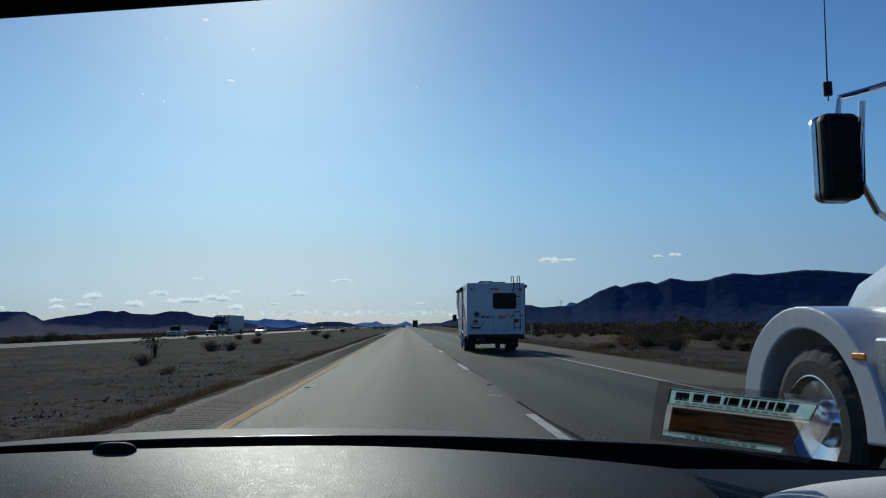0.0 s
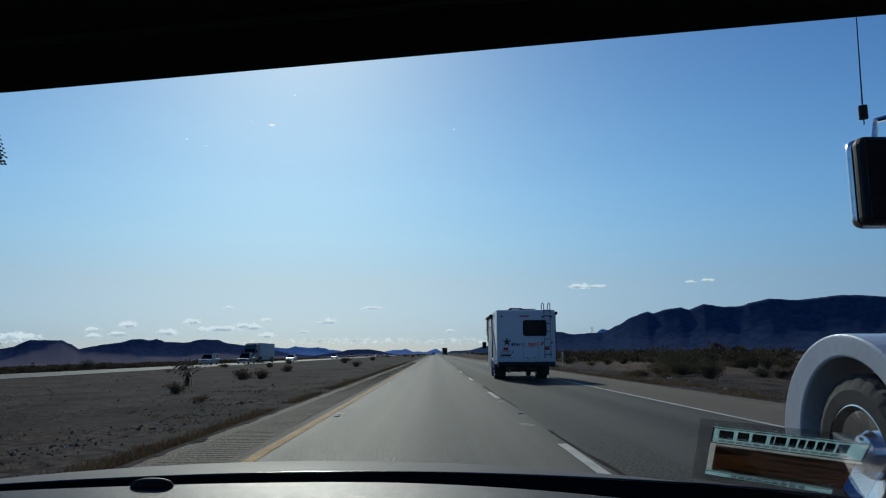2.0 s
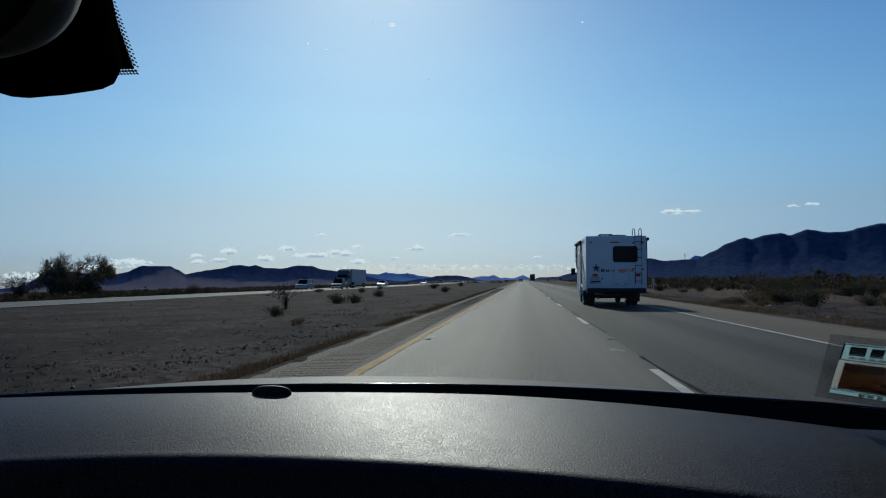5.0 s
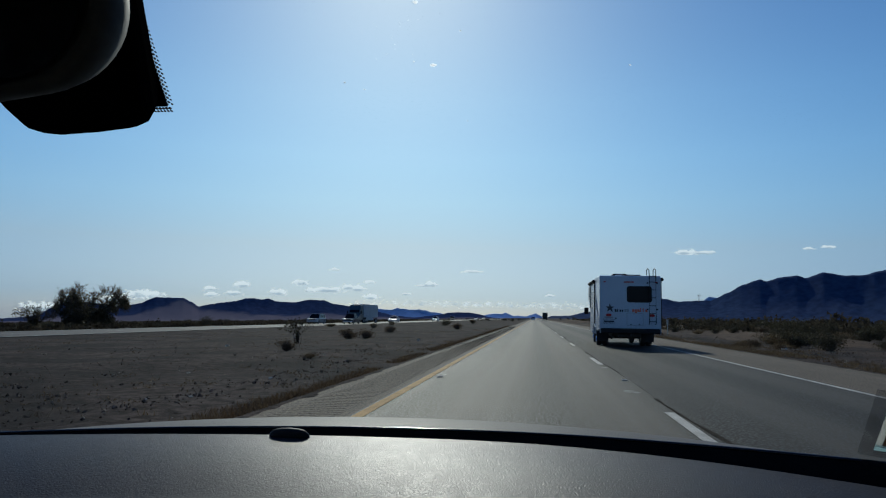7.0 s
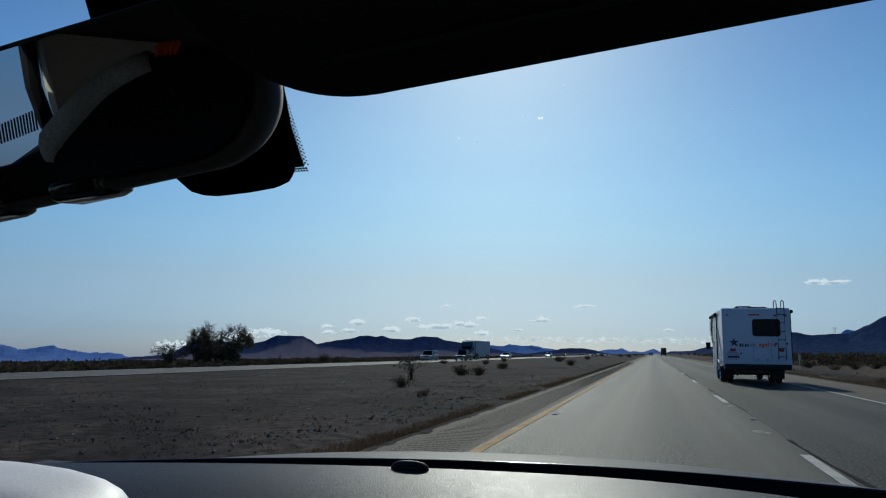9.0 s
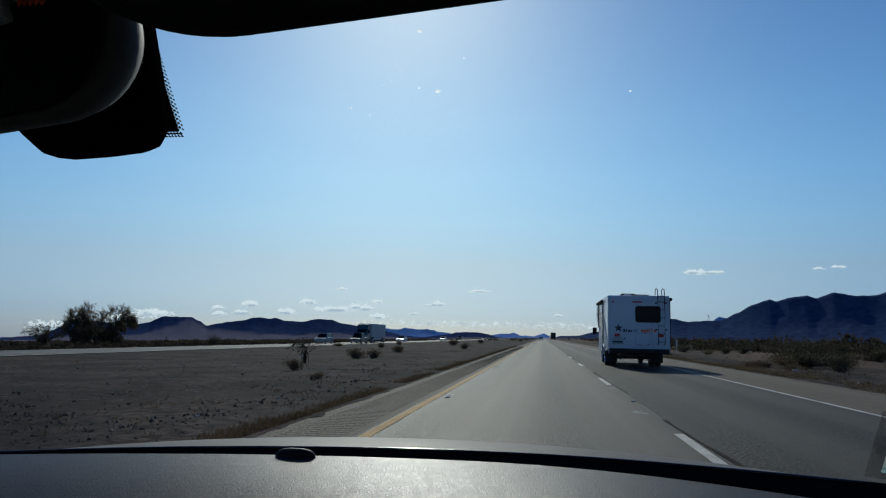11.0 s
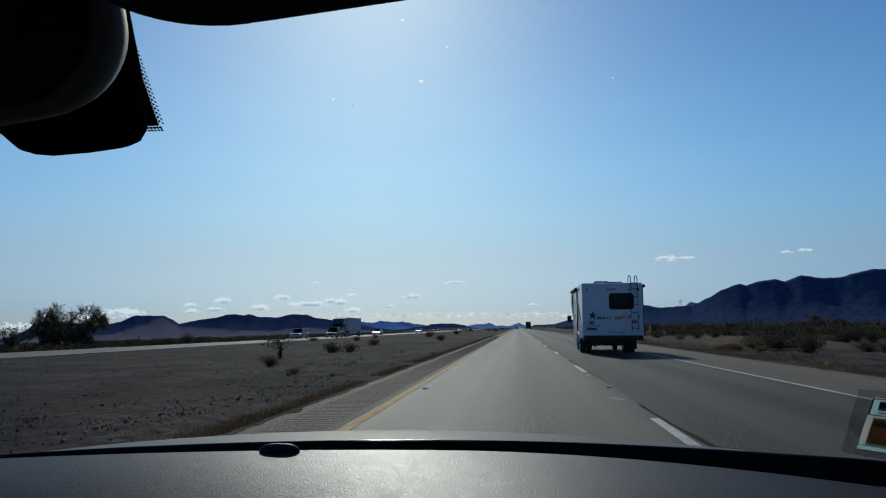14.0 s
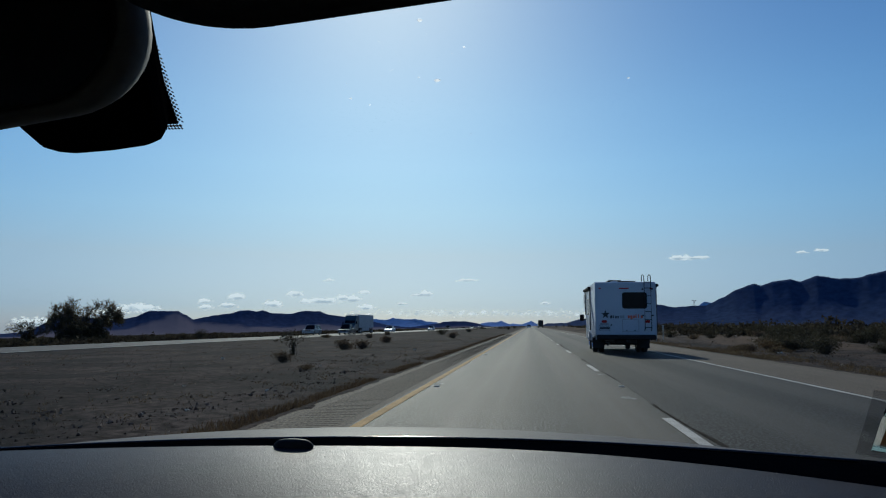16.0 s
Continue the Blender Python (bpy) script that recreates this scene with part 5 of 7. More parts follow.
part("rear_bumper", bx((0, -0.06, 0.67), (2.36, 0.18, 0.2), 0.04, 2), "black_plastic", rv, "dark rear bumper")
part("bumper_step", bx((0.1, -0.12, 0.74), (0.9, 0.12, 0.06), 0.015, 2), "steel_dark", rv)
part("tow_hitch", bx((0.05, -0.12, 0.52), (0.09, 0.3, 0.09), 0.01, 1), "steel_dark", rv)
rwin = part("rear_window", plate(-0.10, 0.83, 1.86, 2.46, -0.012, 0.012, 0.09), "window", rv, "dark tinted rear window")
part("window_frame", pr([(p[0] + 0.365, p[1] + 2.16) for p in rounded(1.0, 0.67, 0.11)], "y", -0.012, 0.0), "black_plastic", rwin)
lad = part("ladder_rail", tb([(0.74, -0.0, 0.94), (0.74, -0.16, 1.0), (0.74, -0.16, 2.95), (0.74, -0.10, 3.16), (0.72, 0.08, 3.22), (0.70, 0.24, 3.16), (0.70, 0.26, 2.95)], 0.017), "black_plastic", rv, "dark ladder rail")
part("ladder_rail", tb([(1.0, -0.0, 0.94), (1.0, -0.16, 1.0), (1.0, -0.16, 2.95), (1.0, -0.10, 3.16), (0.98, 0.08, 3.22), (0.96, 0.24, 3.16), (0.96, 0.26, 2.95)], 0.017), "black_plastic", rv, "dark ladder rail")
for z_ in (1.06, 1.38, 1.70, 2.02, 2.34, 2.66, 2.9):
    part("ladder_rung", tb([(0.74, -0.16, z_), (1.0, -0.16, z_)], 0.014), "black_plastic", rv)
for z_ in (1.55, 2.62):
    for x_ in (0.68, 1.06):
        part("ladder_bracket", tb([(x_, 0.0, z_), (x_, -0.16, z_)], 0.03, 8), "black_plastic", rv)
part("roof_vent", bx((-0.2, 1.7, 2.99), (0.42, 0.42, 0.12), 0.04, 2), "white_body", rv)
part("roof_vent", bx((0.25, 3.6, 2.99), (0.4, 0.4, 0.1), 0.04, 2), "white_body", rv)
part("air_conditioner", bx((-0.15, 2.7, 3.04), (0.62, 0.9, 0.2), 0.07, 3), "black_plastic", rv, "dark rooftop air conditioner")
part("solar_panel", bx((0.12, 0.8, 2.965), (0.7, 0.9, 0.035), 0.008, 1), "window", rv)
for s_, y0_ in ((-1, 2.2), (1, 0.05)):
    part("awning_roll", tb([(s_ * 1.28, y0_, 2.78), (s_ * 1.28, 4.85, 2.78)], 0.07, 12), "black_plastic", rv, "rolled black awning")
    part("awning_arm", bx((s_ * 1.245, y0_ + 0.05, 1.85), (0.04, 0.06, 1.85), 0.008, 1), "black_plastic", rv)
    part("awning_arm", bx((s_ * 1.245, 4.8, 2.2), (0.04, 0.06, 1.1), 0.008, 1), "black_plastic", rv)
    for y_, z_, w_, h_ in ((3.75, 1.98, 0.75, 0.66), (5.55, 2.42, 0.45, 0.36)):
        sw = part("side_window", bx((s_ * 1.222, y_, z_), (0.012, w_, h_), 0.004, 1), "window", rv)
        part("window_frame", bx((s_ * 1.219, y_, z_), (0.012, w_ + 0.07, h_ + 0.07), 0.004, 1), "black_plastic", sw)
        part("window_mullion", bx((s_ * 1.229, y_, z_), (0.006, 0.03, h_)), "black_plastic", sw)
    part("cab_window", pr([(5.05, 1.3), (5.05, 1.85), (5.6, 1.85), (6.1, 1.42), (6.1, 1.3)], "x", s_ * 0.995 - 0.006, s_ * 0.995 + 0.006), "window", rv)
    part("cab_door_line", bx((s_ * 0.99, 5.0, 1.2), (0.012, 0.012, 1.3)), "grey_paint", rv)
    for y_, z_, w_, h_ in ((0.45, 0.98, 0.55, 0.4), (1.15, 0.98, 0.55, 0.42), (3.5, 0.8, 0.7, 0.36), (4.35, 0.8, 0.7, 0.36), (3.0, 1.35, 0.3, 0.3)):
        hd = part("side_hatch", bx((s_ * 1.224, y_, z_), (0.012, w_, h_), 0.005, 1), "white_body", rv)
        part("hatch_seal", bx((s_ * 1.2205, y_, z_), (0.006, w_ + 0.04, h_ + 0.04)), "grey_paint", hd)
        part("hatch_latch", bx((s_ * 1.233, y_, z_ - h_ / 2 + 0.07), (0.012, 0.05, 0.035), 0.004, 1), "black_plastic", hd)
    for k in range(4):
        pts_ = [(s_ * 1.226, 0.15 + 1.0 * q + 0.22 * k, 1.0 + 0.14 * k + 0.75 * q ** 1.7) for q in (0, 0.25, 0.5, 0.75, 1.0)]
        part("swoosh_stripe", tb(pts_, [0.006, 0.02, 0.028, 0.02, 0.006], 6), "grey_paint", rv, "pale grey swoosh stripe")
    part("wheel_arch_trim", tb([(s_ * 1.225, 1.83, 0.5), (s_ * 1.235, 1.86, 0.78), (s_ * 1.235, 2.1, 0.9), (s_ * 1.235, 2.5, 0.9), (s_ * 1.235, 2.74, 0.78), (s_ * 1.225, 2.77, 0.5)], 0.03, 8), "white_body", rv)
    wheel(rv, (s_ * 1.06, 2.3, 0.38), 0.38, 0.22, s_, "chrome", dual=True)
    wheel(rv, (s_ * 0.86, 6.27, 0.38), 0.38, 0.22, s_, "chrome")
    part("mud_flap", bx((s_ * 0.95, 1.72, 0.38), (0.5, 0.012, 0.4), 0.003, 1), "rubber", rv)
    ms = part("door_mirror", bx((s_ * 1.33, 6.0, 1.52), (0.2, 0.09, 0.32), 0.03, 3), "black_plastic", rv, "black door mirror")
    part("mirror_arm", tb([(s_ * 0.98, 6.0, 1.42), (s_ * 1.3, 6.0, 1.46)], 0.018), "black_plastic", ms)
    part("mirror_face", bx((s_ * 1.33, 5.952, 1.52), (0.16, 0.006, 0.27)), "window", ms)
    part("tail_lamp", plate(s_ * 0.86 - 0.11, s_ * 0.86 + 0.11, 1.25, 1.36, -0.002, 0.035, 0.06), "red_light", rv, "oval red tail lamp")
    part("marker_lamp", plate(s_ * 1.02 - 0.05, s_ * 1.02 + 0.05, 2.63, 2.68, -0.002, 0.03, 0.025), "red_light", rv)
    part("corner_trim", bx((s_ * 1.2, -0.004, 1.7), (0.035, 0.03, 2.3), 0.01, 1), "white_body", rv)
part("brake_lamp", plate(-0.25, 0.15, 2.63, 2.68, -0.002, 0.03, 0.02), "red_light", rv, "narrow red high brake lamp")
part("rear_hatch", plate(-0.12, 0.5, 0.9, 1.38, -0.001, 0.010, 0.05), "white_body", rv)
for x0_, x1_, z0_, z1_ in ((-0.14, 0.52, 1.38, 1.40), (-0.14, 0.52, 0.88, 0.90), (-0.14, -0.12, 0.88, 1.40), (0.50, 0.52, 0.88, 1.40)):
    part("hatch_seal", plate(x0_, x1_, z0_, z1_, -0.001, 0.008), "grey_paint", rv)
for x_ in (0.02, 0.36):
    part("hatch_latch", plate(x_ - 0.03, x_ + 0.03, 0.92, 0.95, -0.012, 0.012), "black_plastic", rv)
st = []
for k in range(10):
    r_ = 0.19 if k % 2 == 0 else 0.075
    t_ = math.pi / 2 + k * math.pi / 5
    st.append((-0.81 + r_ * math.cos(t_), 1.59 + r_ * math.sin(t_)))
part("star_decal", pr(st, "y", -0.004, -0.001), "black_paint", rv, "black star decal")
part("star_decal", pr([(-0.74 + 0.5 * (p[0] + 0.81), 1.5 + 0.5 * (p[1] - 1.59)) for p in st], "y", -0.0035, -0.0008), "grey_paint", rv)
for k, w_ in enumerate((0.075, 0.05, 0.07, 0.05, 0.085, 0.085)):
    part("name_bar", plate(-0.62 + 0.097 * k, -0.62 + 0.097 * k + w_, 1.43, 1.53 + (0.02 if k in (0, 1, 4, 5) else 0), -0.001, 0.003), "black_paint" if k < 4 else "grey_paint", rv)
for k in range(6):
    x_ = 0.08 + 0.103 * k
    wd = 0.04 if k == 3 or k == 4 else 0.088
    part("name_bar", plate(x_, x_ + wd, 1.44 - (0.05 if k == 1 else 0), 1.55 + (0.05 if k in (3, 4) else 0), -0.001, 0.003, 0.015), "orange_paint", rv, "rounded orange-red letter shape")
part("advert_panel", plate(-1.03, -0.68, 1.165, 1.24, -0.001, 0.003), "grey_paint", rv)
for words, z_ in (("Be Our Guest", 1.12), ("Be An Owner", 0.96)):
    b_ = text_mesh(words, 0.085)
    bmesh.ops.transform(b_, matrix=Matrix.Translation((-0.85, -0.004, z_)) @ Matrix.Rotation(radians(90), 4, "X"), verts=b_.verts)
    part("slogan", b_, "black_paint", rv, "black slanted slogan lettering")
part("phone_bar", plate(-1.05, -0.64, 1.0, 1.075, -0.001, 0.003), "black_paint", rv)
part("filler_cap", plate(-0.6, -0.55, 1.14, 1.2, -0.001, 0.02), "black_plastic", rv)
part("chassis", bx((0, 3.4, 0.5), (0.9, 6.4, 0.18), 0.02, 1), "steel_dark", rv)
part("axle", tb([(-1.0, 2.3, 0.38), (1.0, 2.3, 0.38)], 0.08), "steel_dark", rv)
part("exhaust", tb([(-0.6, 3.0, 0.42), (-0.6, 0.6, 0.4), (-0.75, -0.02, 0.36)], 0.04), "steel_dark", rv)

# ------------------------------------------------------ the tipper truck in the right lane
tk = thing("tractor_truck", (3.82, 5.4, 0.0), "white day-cab tractor truck pulling a tipper trailer", "truck")
bm = bmesh.new()
secs = []
for y_, w_, z0_, z1_ in ((-0.16, 0.50, 0.72, 1.36), (-0.35, 0.56, 0.7, 1.48), (-0.8, 0.66, 0.72, 1.60), (-1.35, 0.76, 0.75, 1.76), (-1.6, 0.80, 0.75, 1.86)):
    ring = []
    for px, pz in ((-1, 0), (-1, 0.7), (-0.86, 0.92), (-0.5, 1.0), (0, 1.03), (0.5, 1.0), (0.86, 0.92), (1, 0.7), (1, 0)):
        ring.append(bm.verts.new((px * w_, y_, z0_ + (z1_ - z0_) * pz)))
    secs.append(ring)
for u_, v_ in zip(secs, secs[1:]):
    for k in range(8):
        bm.faces.new((u_[k], u_[k + 1], v_[k + 1], v_[k]))
bm.faces.new(secs[0])
bm.faces.new(secs[-1][::-1])
bmesh.ops.recalc_face_normals(bm, faces=bm.faces)
part("hood", bm, "white_truck", tk, "white sloping hood", smooth=True)
part("grille", bx((0, -0.14, 1.02), (0.78, 0.05, 0.62), 0.03, 2), "chrome", tk)
for k in range(7):
    part("grille_bar", bx((0, -0.11, 0.78 + 0.08 * k), (0.7, 0.02, 0.025), 0.005, 1), "steel_dark", tk)
part("bumper", bx((0, -0.05, 0.52), (2.34, 0.16, 0.34), 0.05, 3), "chrome", tk, "chrome front bumper")
part("cab", pr([(-1.55, 0.95), (-1.58, 1.86), (-1.95, 2.5), (-2.1, 2.62), (-2.3, 2.66), (-3.1, 2.68), (-3.18, 2.6), (-3.2, 1.0), (-2.9, 0.92)], "x", -0.98, 0.98, 0.06, 3), "white_truck", tk, "white day cab with rounded roof")
part("windscreen", bx((0, -1.775, 2.2), (1.7, 0.02, 0.66), 0.008, 2, Matrix.Rotation(radians(30), 4, "X")), "window", tk)
part("rear_window", plate(-0.62, 0.62, 1.98, 2.42, -3.2, 0.012, 0.1), "window", tk)
part("grab_rail", tb([(-0.6, -3.22, 1.88), (0.6, -3.22, 1.88)], 0.016), "chrome", tk)
for s_ in (-1, 1):
    arc = [(-0.80 + 0.82 * math.cos(radians(q)), 0.5 + 0.75 * math.sin(radians(q))) for q in range(-4, 185, 6)]
    arc += [(-0.83 + 0.60 * math.cos(radians(q)), 0.5 + 0.60 * math.sin(radians(q))) for q in range(184, -5, -6)]
    fd = part("front_fender", pr(arc, "x", s_ * 0.9 - 0.3, s_ * 0.9 + 0.3, 0.018, 3), "white_truck", tk, "white rounded front fender")
    part("side_marker", bx((s_ * 1.205, -1.42, 0.95), (0.015, 0.13, 0.045), 0.01, 1), "amber", fd)
    part("headlamp", bx((s_ * 0.84, -0.03, 0.98), (0.3, 0.12, 0.2), 0.05, 3), "lamp_white", fd)
    part("hood_vent", pr([(-1.2, 1.5), (-1.5, 1.56), (-1.52, 1.7), (-1.3, 1.62)], "x", s_ * 0.79 - 0.02, s_ * 0.79 + 0.02, 0.008, 1), "black_plastic", tk)
    dr = part("door", pr([(-1.62, 1.05), (-1.64, 1.86), (-1.98, 2.44), (-2.12, 2.5), (-2.62, 2.5), (-2.66, 2.44), (-2.66, 1.05)], "x", s_ * 0.985 - 0.012, s_ * 0.985 + 0.012, 0.01, 1), "white_truck", tk, "white cab door")
    part("door_window", pr([(-1.76, 1.84), (-2.04, 2.36), (-2.14, 2.42), (-2.56, 2.42), (-2.56, 1.84)], "x", s_ * 1.0 - 0.006, s_ * 1.0 + 0.006), "window", dr, "dark door window")
    part("door_handle", tb([(s_ * 1.01, -2.58, 1.2), (s_ * 1.04, -2.58, 1.22), (s_ * 1.04, -2.58, 1.48), (s_ * 1.01, -2.58, 1.5)], 0.012), "chrome", dr)
    part("logo_ring", tb([(s_ * 1.0, -2.15 + 0.2 * math.cos(k * 0.5236), 1.5 + 0.2 * math.sin(k * 0.5236)) for k in range(12)], 0.008, 6), "grey_paint", dr)
    part("logo_bar", bx((s_ * 1.0, -2.15, 1.5), (0.006, 0.34, 0.12), 0.0), "red_paint", dr)
    part("logo_bar", bx((s_ * 1.0, -2.1, 1.13), (0.006, 0.5, 0.03), 0.0), "red_paint", dr)
    part("grab_handle", tb([(s_ * 1.0, -2.75, 1.2), (s_ * 1.06, -2.75, 1.25), (s_ * 1.06, -2.75, 2.3), (s_ * 1.0, -2.75, 2.35)], 0.016), "chrome", tk)
    mr_ = part("door_mirror", bx((s_ * 1.52, -1.85, 2.0), (0.2, 0.1, 0.46), 0.04, 3), "black_plastic", tk, "tall black door mirror")
    part("mirror_face", bx((s_ * 1.52, -1.903, 2.05), (0.16, 0.006, 0.30)), "window", mr_)
    part("wide_mirror", bx((s_ * 1.52, -1.906, 1.84), (0.16, 0.012, 0.10), 0.005, 2), "window", mr_, "convex lower mirror")
    part("mirror_shell", pr([(p[0] + s_ * 1.52, p[1] + 2.0) for p in rounded(0.21, 0.47, 0.05)], "y", -1.80, -1.76, 0.015, 2), "chrome", mr_, "bright chrome mirror shell")
    part("mirror_arm", tb([(s_ * 1.0, -1.95, 2.46), (s_ * 1.35, -1.86, 2.36), (s_ * 1.5, -1.85, 2.32), (s_ * 1.52, -1.85, 2.2)], 0.016), "chrome", mr_)
    part("mirror_arm", tb([(s_ * 0.99, -1.62, 1.5), (s_ * 1.05, -1.64, 1.66), (s_ * 1.3, -1.8, 1.72), (s_ * 1.4, -1.84, 1.86), (s_ * 1.38, -1.85, 2.3)], 0.018), "chrome", mr_)
    part("aerial", tb([(s_ * 1.56, -1.85, 2.3), (s_ * 1.56, -1.85, 2.42), (s_ * 1.55, -1.86, 3.1)], [0.004, 0.004, 0.002], 6), "black_plastic", mr_, "thin whip aerial")
    part("aerial_base", cy((s_ * 1.56, -1.85, 2.33), (s_ * 1.56, -1.85, 2.40), 0.022, seg=12), "black_plastic", mr_)
    part("fuel_tank", tb([(s_ * 0.88, -1.75, 0.72), (s_ * 0.88, -1.8, 0.72), (s_ * 0.88, -3.1, 0.72), (s_ * 0.88, -3.15, 0.72)], [0.27, 0.3, 0.3, 0.27], 20), "steel_dark", tk, "dark cylindrical fuel tank", smooth=True)
    for y_ in (-2.1, -2.75):
        part("tank_strap", tb([(s_ * 0.88, y_ - 0.03, 0.72), (s_ * 0.88, y_ + 0.03, 0.72)], 0.307, 20), "alu", tk)
    part("step", bx((s_ * 1.05, -2.0, 0.45), (0.28, 0.7, 0.04), 0.01, 1), "alu", tk)
    part("tool_box", bx((s_ * 0.98, -1.72, 0.85), (0.4, 0.4, 0.42), 0.02, 2), "alu", tk)
    part("roof_lamp", bx((s_ * 0.55, -2.2, 2.74), (0.16, 0.12, 0.1), 0.02, 2), "alu", tk)
    part("frame_rail", bx((s_ * 0.42, -4.0, 0.88), (0.08, 6.8, 0.24), 0.01, 1), "steel_dark", tk)
    wheel(tk, (s_ * 1.04, -0.86, 0.5), 0.5, 0.27, s_, "chrome")
    for y_ in (-4.9, -6.25):
        wheel(tk, (s_ * 1.1, y_, 0.5), 0.5, 0.26, s_, "chrome", dual=True)
    part("mud_flap", bx((s_ * 0.95, -6.95, 0.5), (0.6, 0.015, 0.6), 0.004, 1), "rubber", tk)
part("fifth_wheel", bx((0, -5.5, 1.08), (0.9, 1.1, 0.12), 0.03, 2), "steel_dark", tk)
part("deck_plate", bx((0, -3.9, 1.02), (1.0, 1.0, 0.03), 0.005, 1), "alu", tk)

tr = thing("tipper_trailer", (3.82, 5.4, 0.0), "weathered white tipper trailer with a dark red tarp", "trailer")
part("body", pr([(-4.3, 1.42), (-4.25, 3.12), (-15.0, 3.12), (-15.35, 1.42)], "x", -1.2, 1.2, 0.03, 2), "trailer", tr, "stained white tipper body")
part("tarp", tb([(-1.16, -4.15, 3.14), (-1.18, -8.0, 3.16), (-1.18, -12, 3.16), (-1.16, -15.1, 3.14)], 0.09, 10), "tarp", tr, "rolled dark red tarp along the rim")
part("tarp", thick(sheet(lambda u, v: (-1.22 + 2.44 * u, -4.15 - 11.0 * v, 3.15 + 0.14 * math.sin(math.pi * u) + 0.03 * noise.noise(Vector((u * 6, v * 40, 0)))), 10, 60), 0.01), "tarp", tr, "dark red tarp over the load", smooth=True)
for s_ in (-1, 1):
    part("side_rail", bx((s_ * 1.22, -9.8, 1.40), (0.06, 11.0, 0.16), 0.012, 1), "trailer", tr)
    for k in range(16):
        part("reflector_stripe", bx((s_ * 1.253, -4.8 - 0.66 * k, 1.49), (0.004, 0.33, 0.05)), "red_paint", tr)
    for y_ in (-13.2, -13.9):
        part("grab_rail", tb([(s_ * 1.22, y_, 1.55), (s_ * 1.34, y_, 1.65), (s_ * 1.34, y_, 2.6), (s_ * 1.22, y_, 2.7)], 0.022), "steel_dark", tr)
    part("spill_plate", bx((s_ * 1.1, -14.1, 1.28), (0.42, 2.3, 0.05), 0.012, 1), "trailer", tr)
    part("logo_ring", tb([(s_ * 1.206, -5.9 + 0.3 * math.cos(k * 0.5236), 2.3 + 0.3 * math.sin(k * 0.5236)) for k in range(12)], 0.012, 6), "black_paint", tr)
    part("logo_bar", bx((s_ * 1.206, -5.9, 2.3), (0.006, 0.6, 0.18)), "red_paint", tr)
    part("chassis_rail", bx((s_ * 0.45, -9.9, 1.2), (0.1, 10.6, 0.26), 0.01, 1), "steel_dark", tr)
    part("landing_leg", bx((s_ * 0.7, -8.2, 0.75), (0.14, 0.14, 0.9), 0.01, 1), "steel_dark", tr)
    part("warning_board", bx((s_ * 1.28, -9.2, 1.35), (0.02, 0.35, 0.35), 0.004, 1, Matrix.Rotation(radians(45), 4, "X")), "alu", tr)
    for y_ in (-13.1, -14.4):
        wheel(tr, (s_ * 1.1, y_, 0.5), 0.5, 0.26, s_, "alu", dual=True)
part("tailgate", pr([(-15.38, 1.45), (-15.02, 3.14), (-15.08, 3.16), (-15.46, 1.45)], "x", -1.22, 1.22, 0.01, 1), "trailer", tr)
for z_ in (1.7, 2.1, 2.5, 2.9):
    part("tailgate_rib", bx((0, -15.46 + (z_ - 1.45) * 0.21, z_), (2.3, 0.08, 0.09), 0.015, 1), "trailer", tr)
for x_ in (-0.85, -0.65, 0.65, 0.85):
    part("tail_lamp", cy((x_, -15.52, 1.1), (x_, -15.44, 1.1), 0.06), "red_light", tr)
part("lamp_bar", bx((0, -15.4, 1.1), (2.2, 0.1, 0.2), 0.02, 1), "steel_dark", tr)


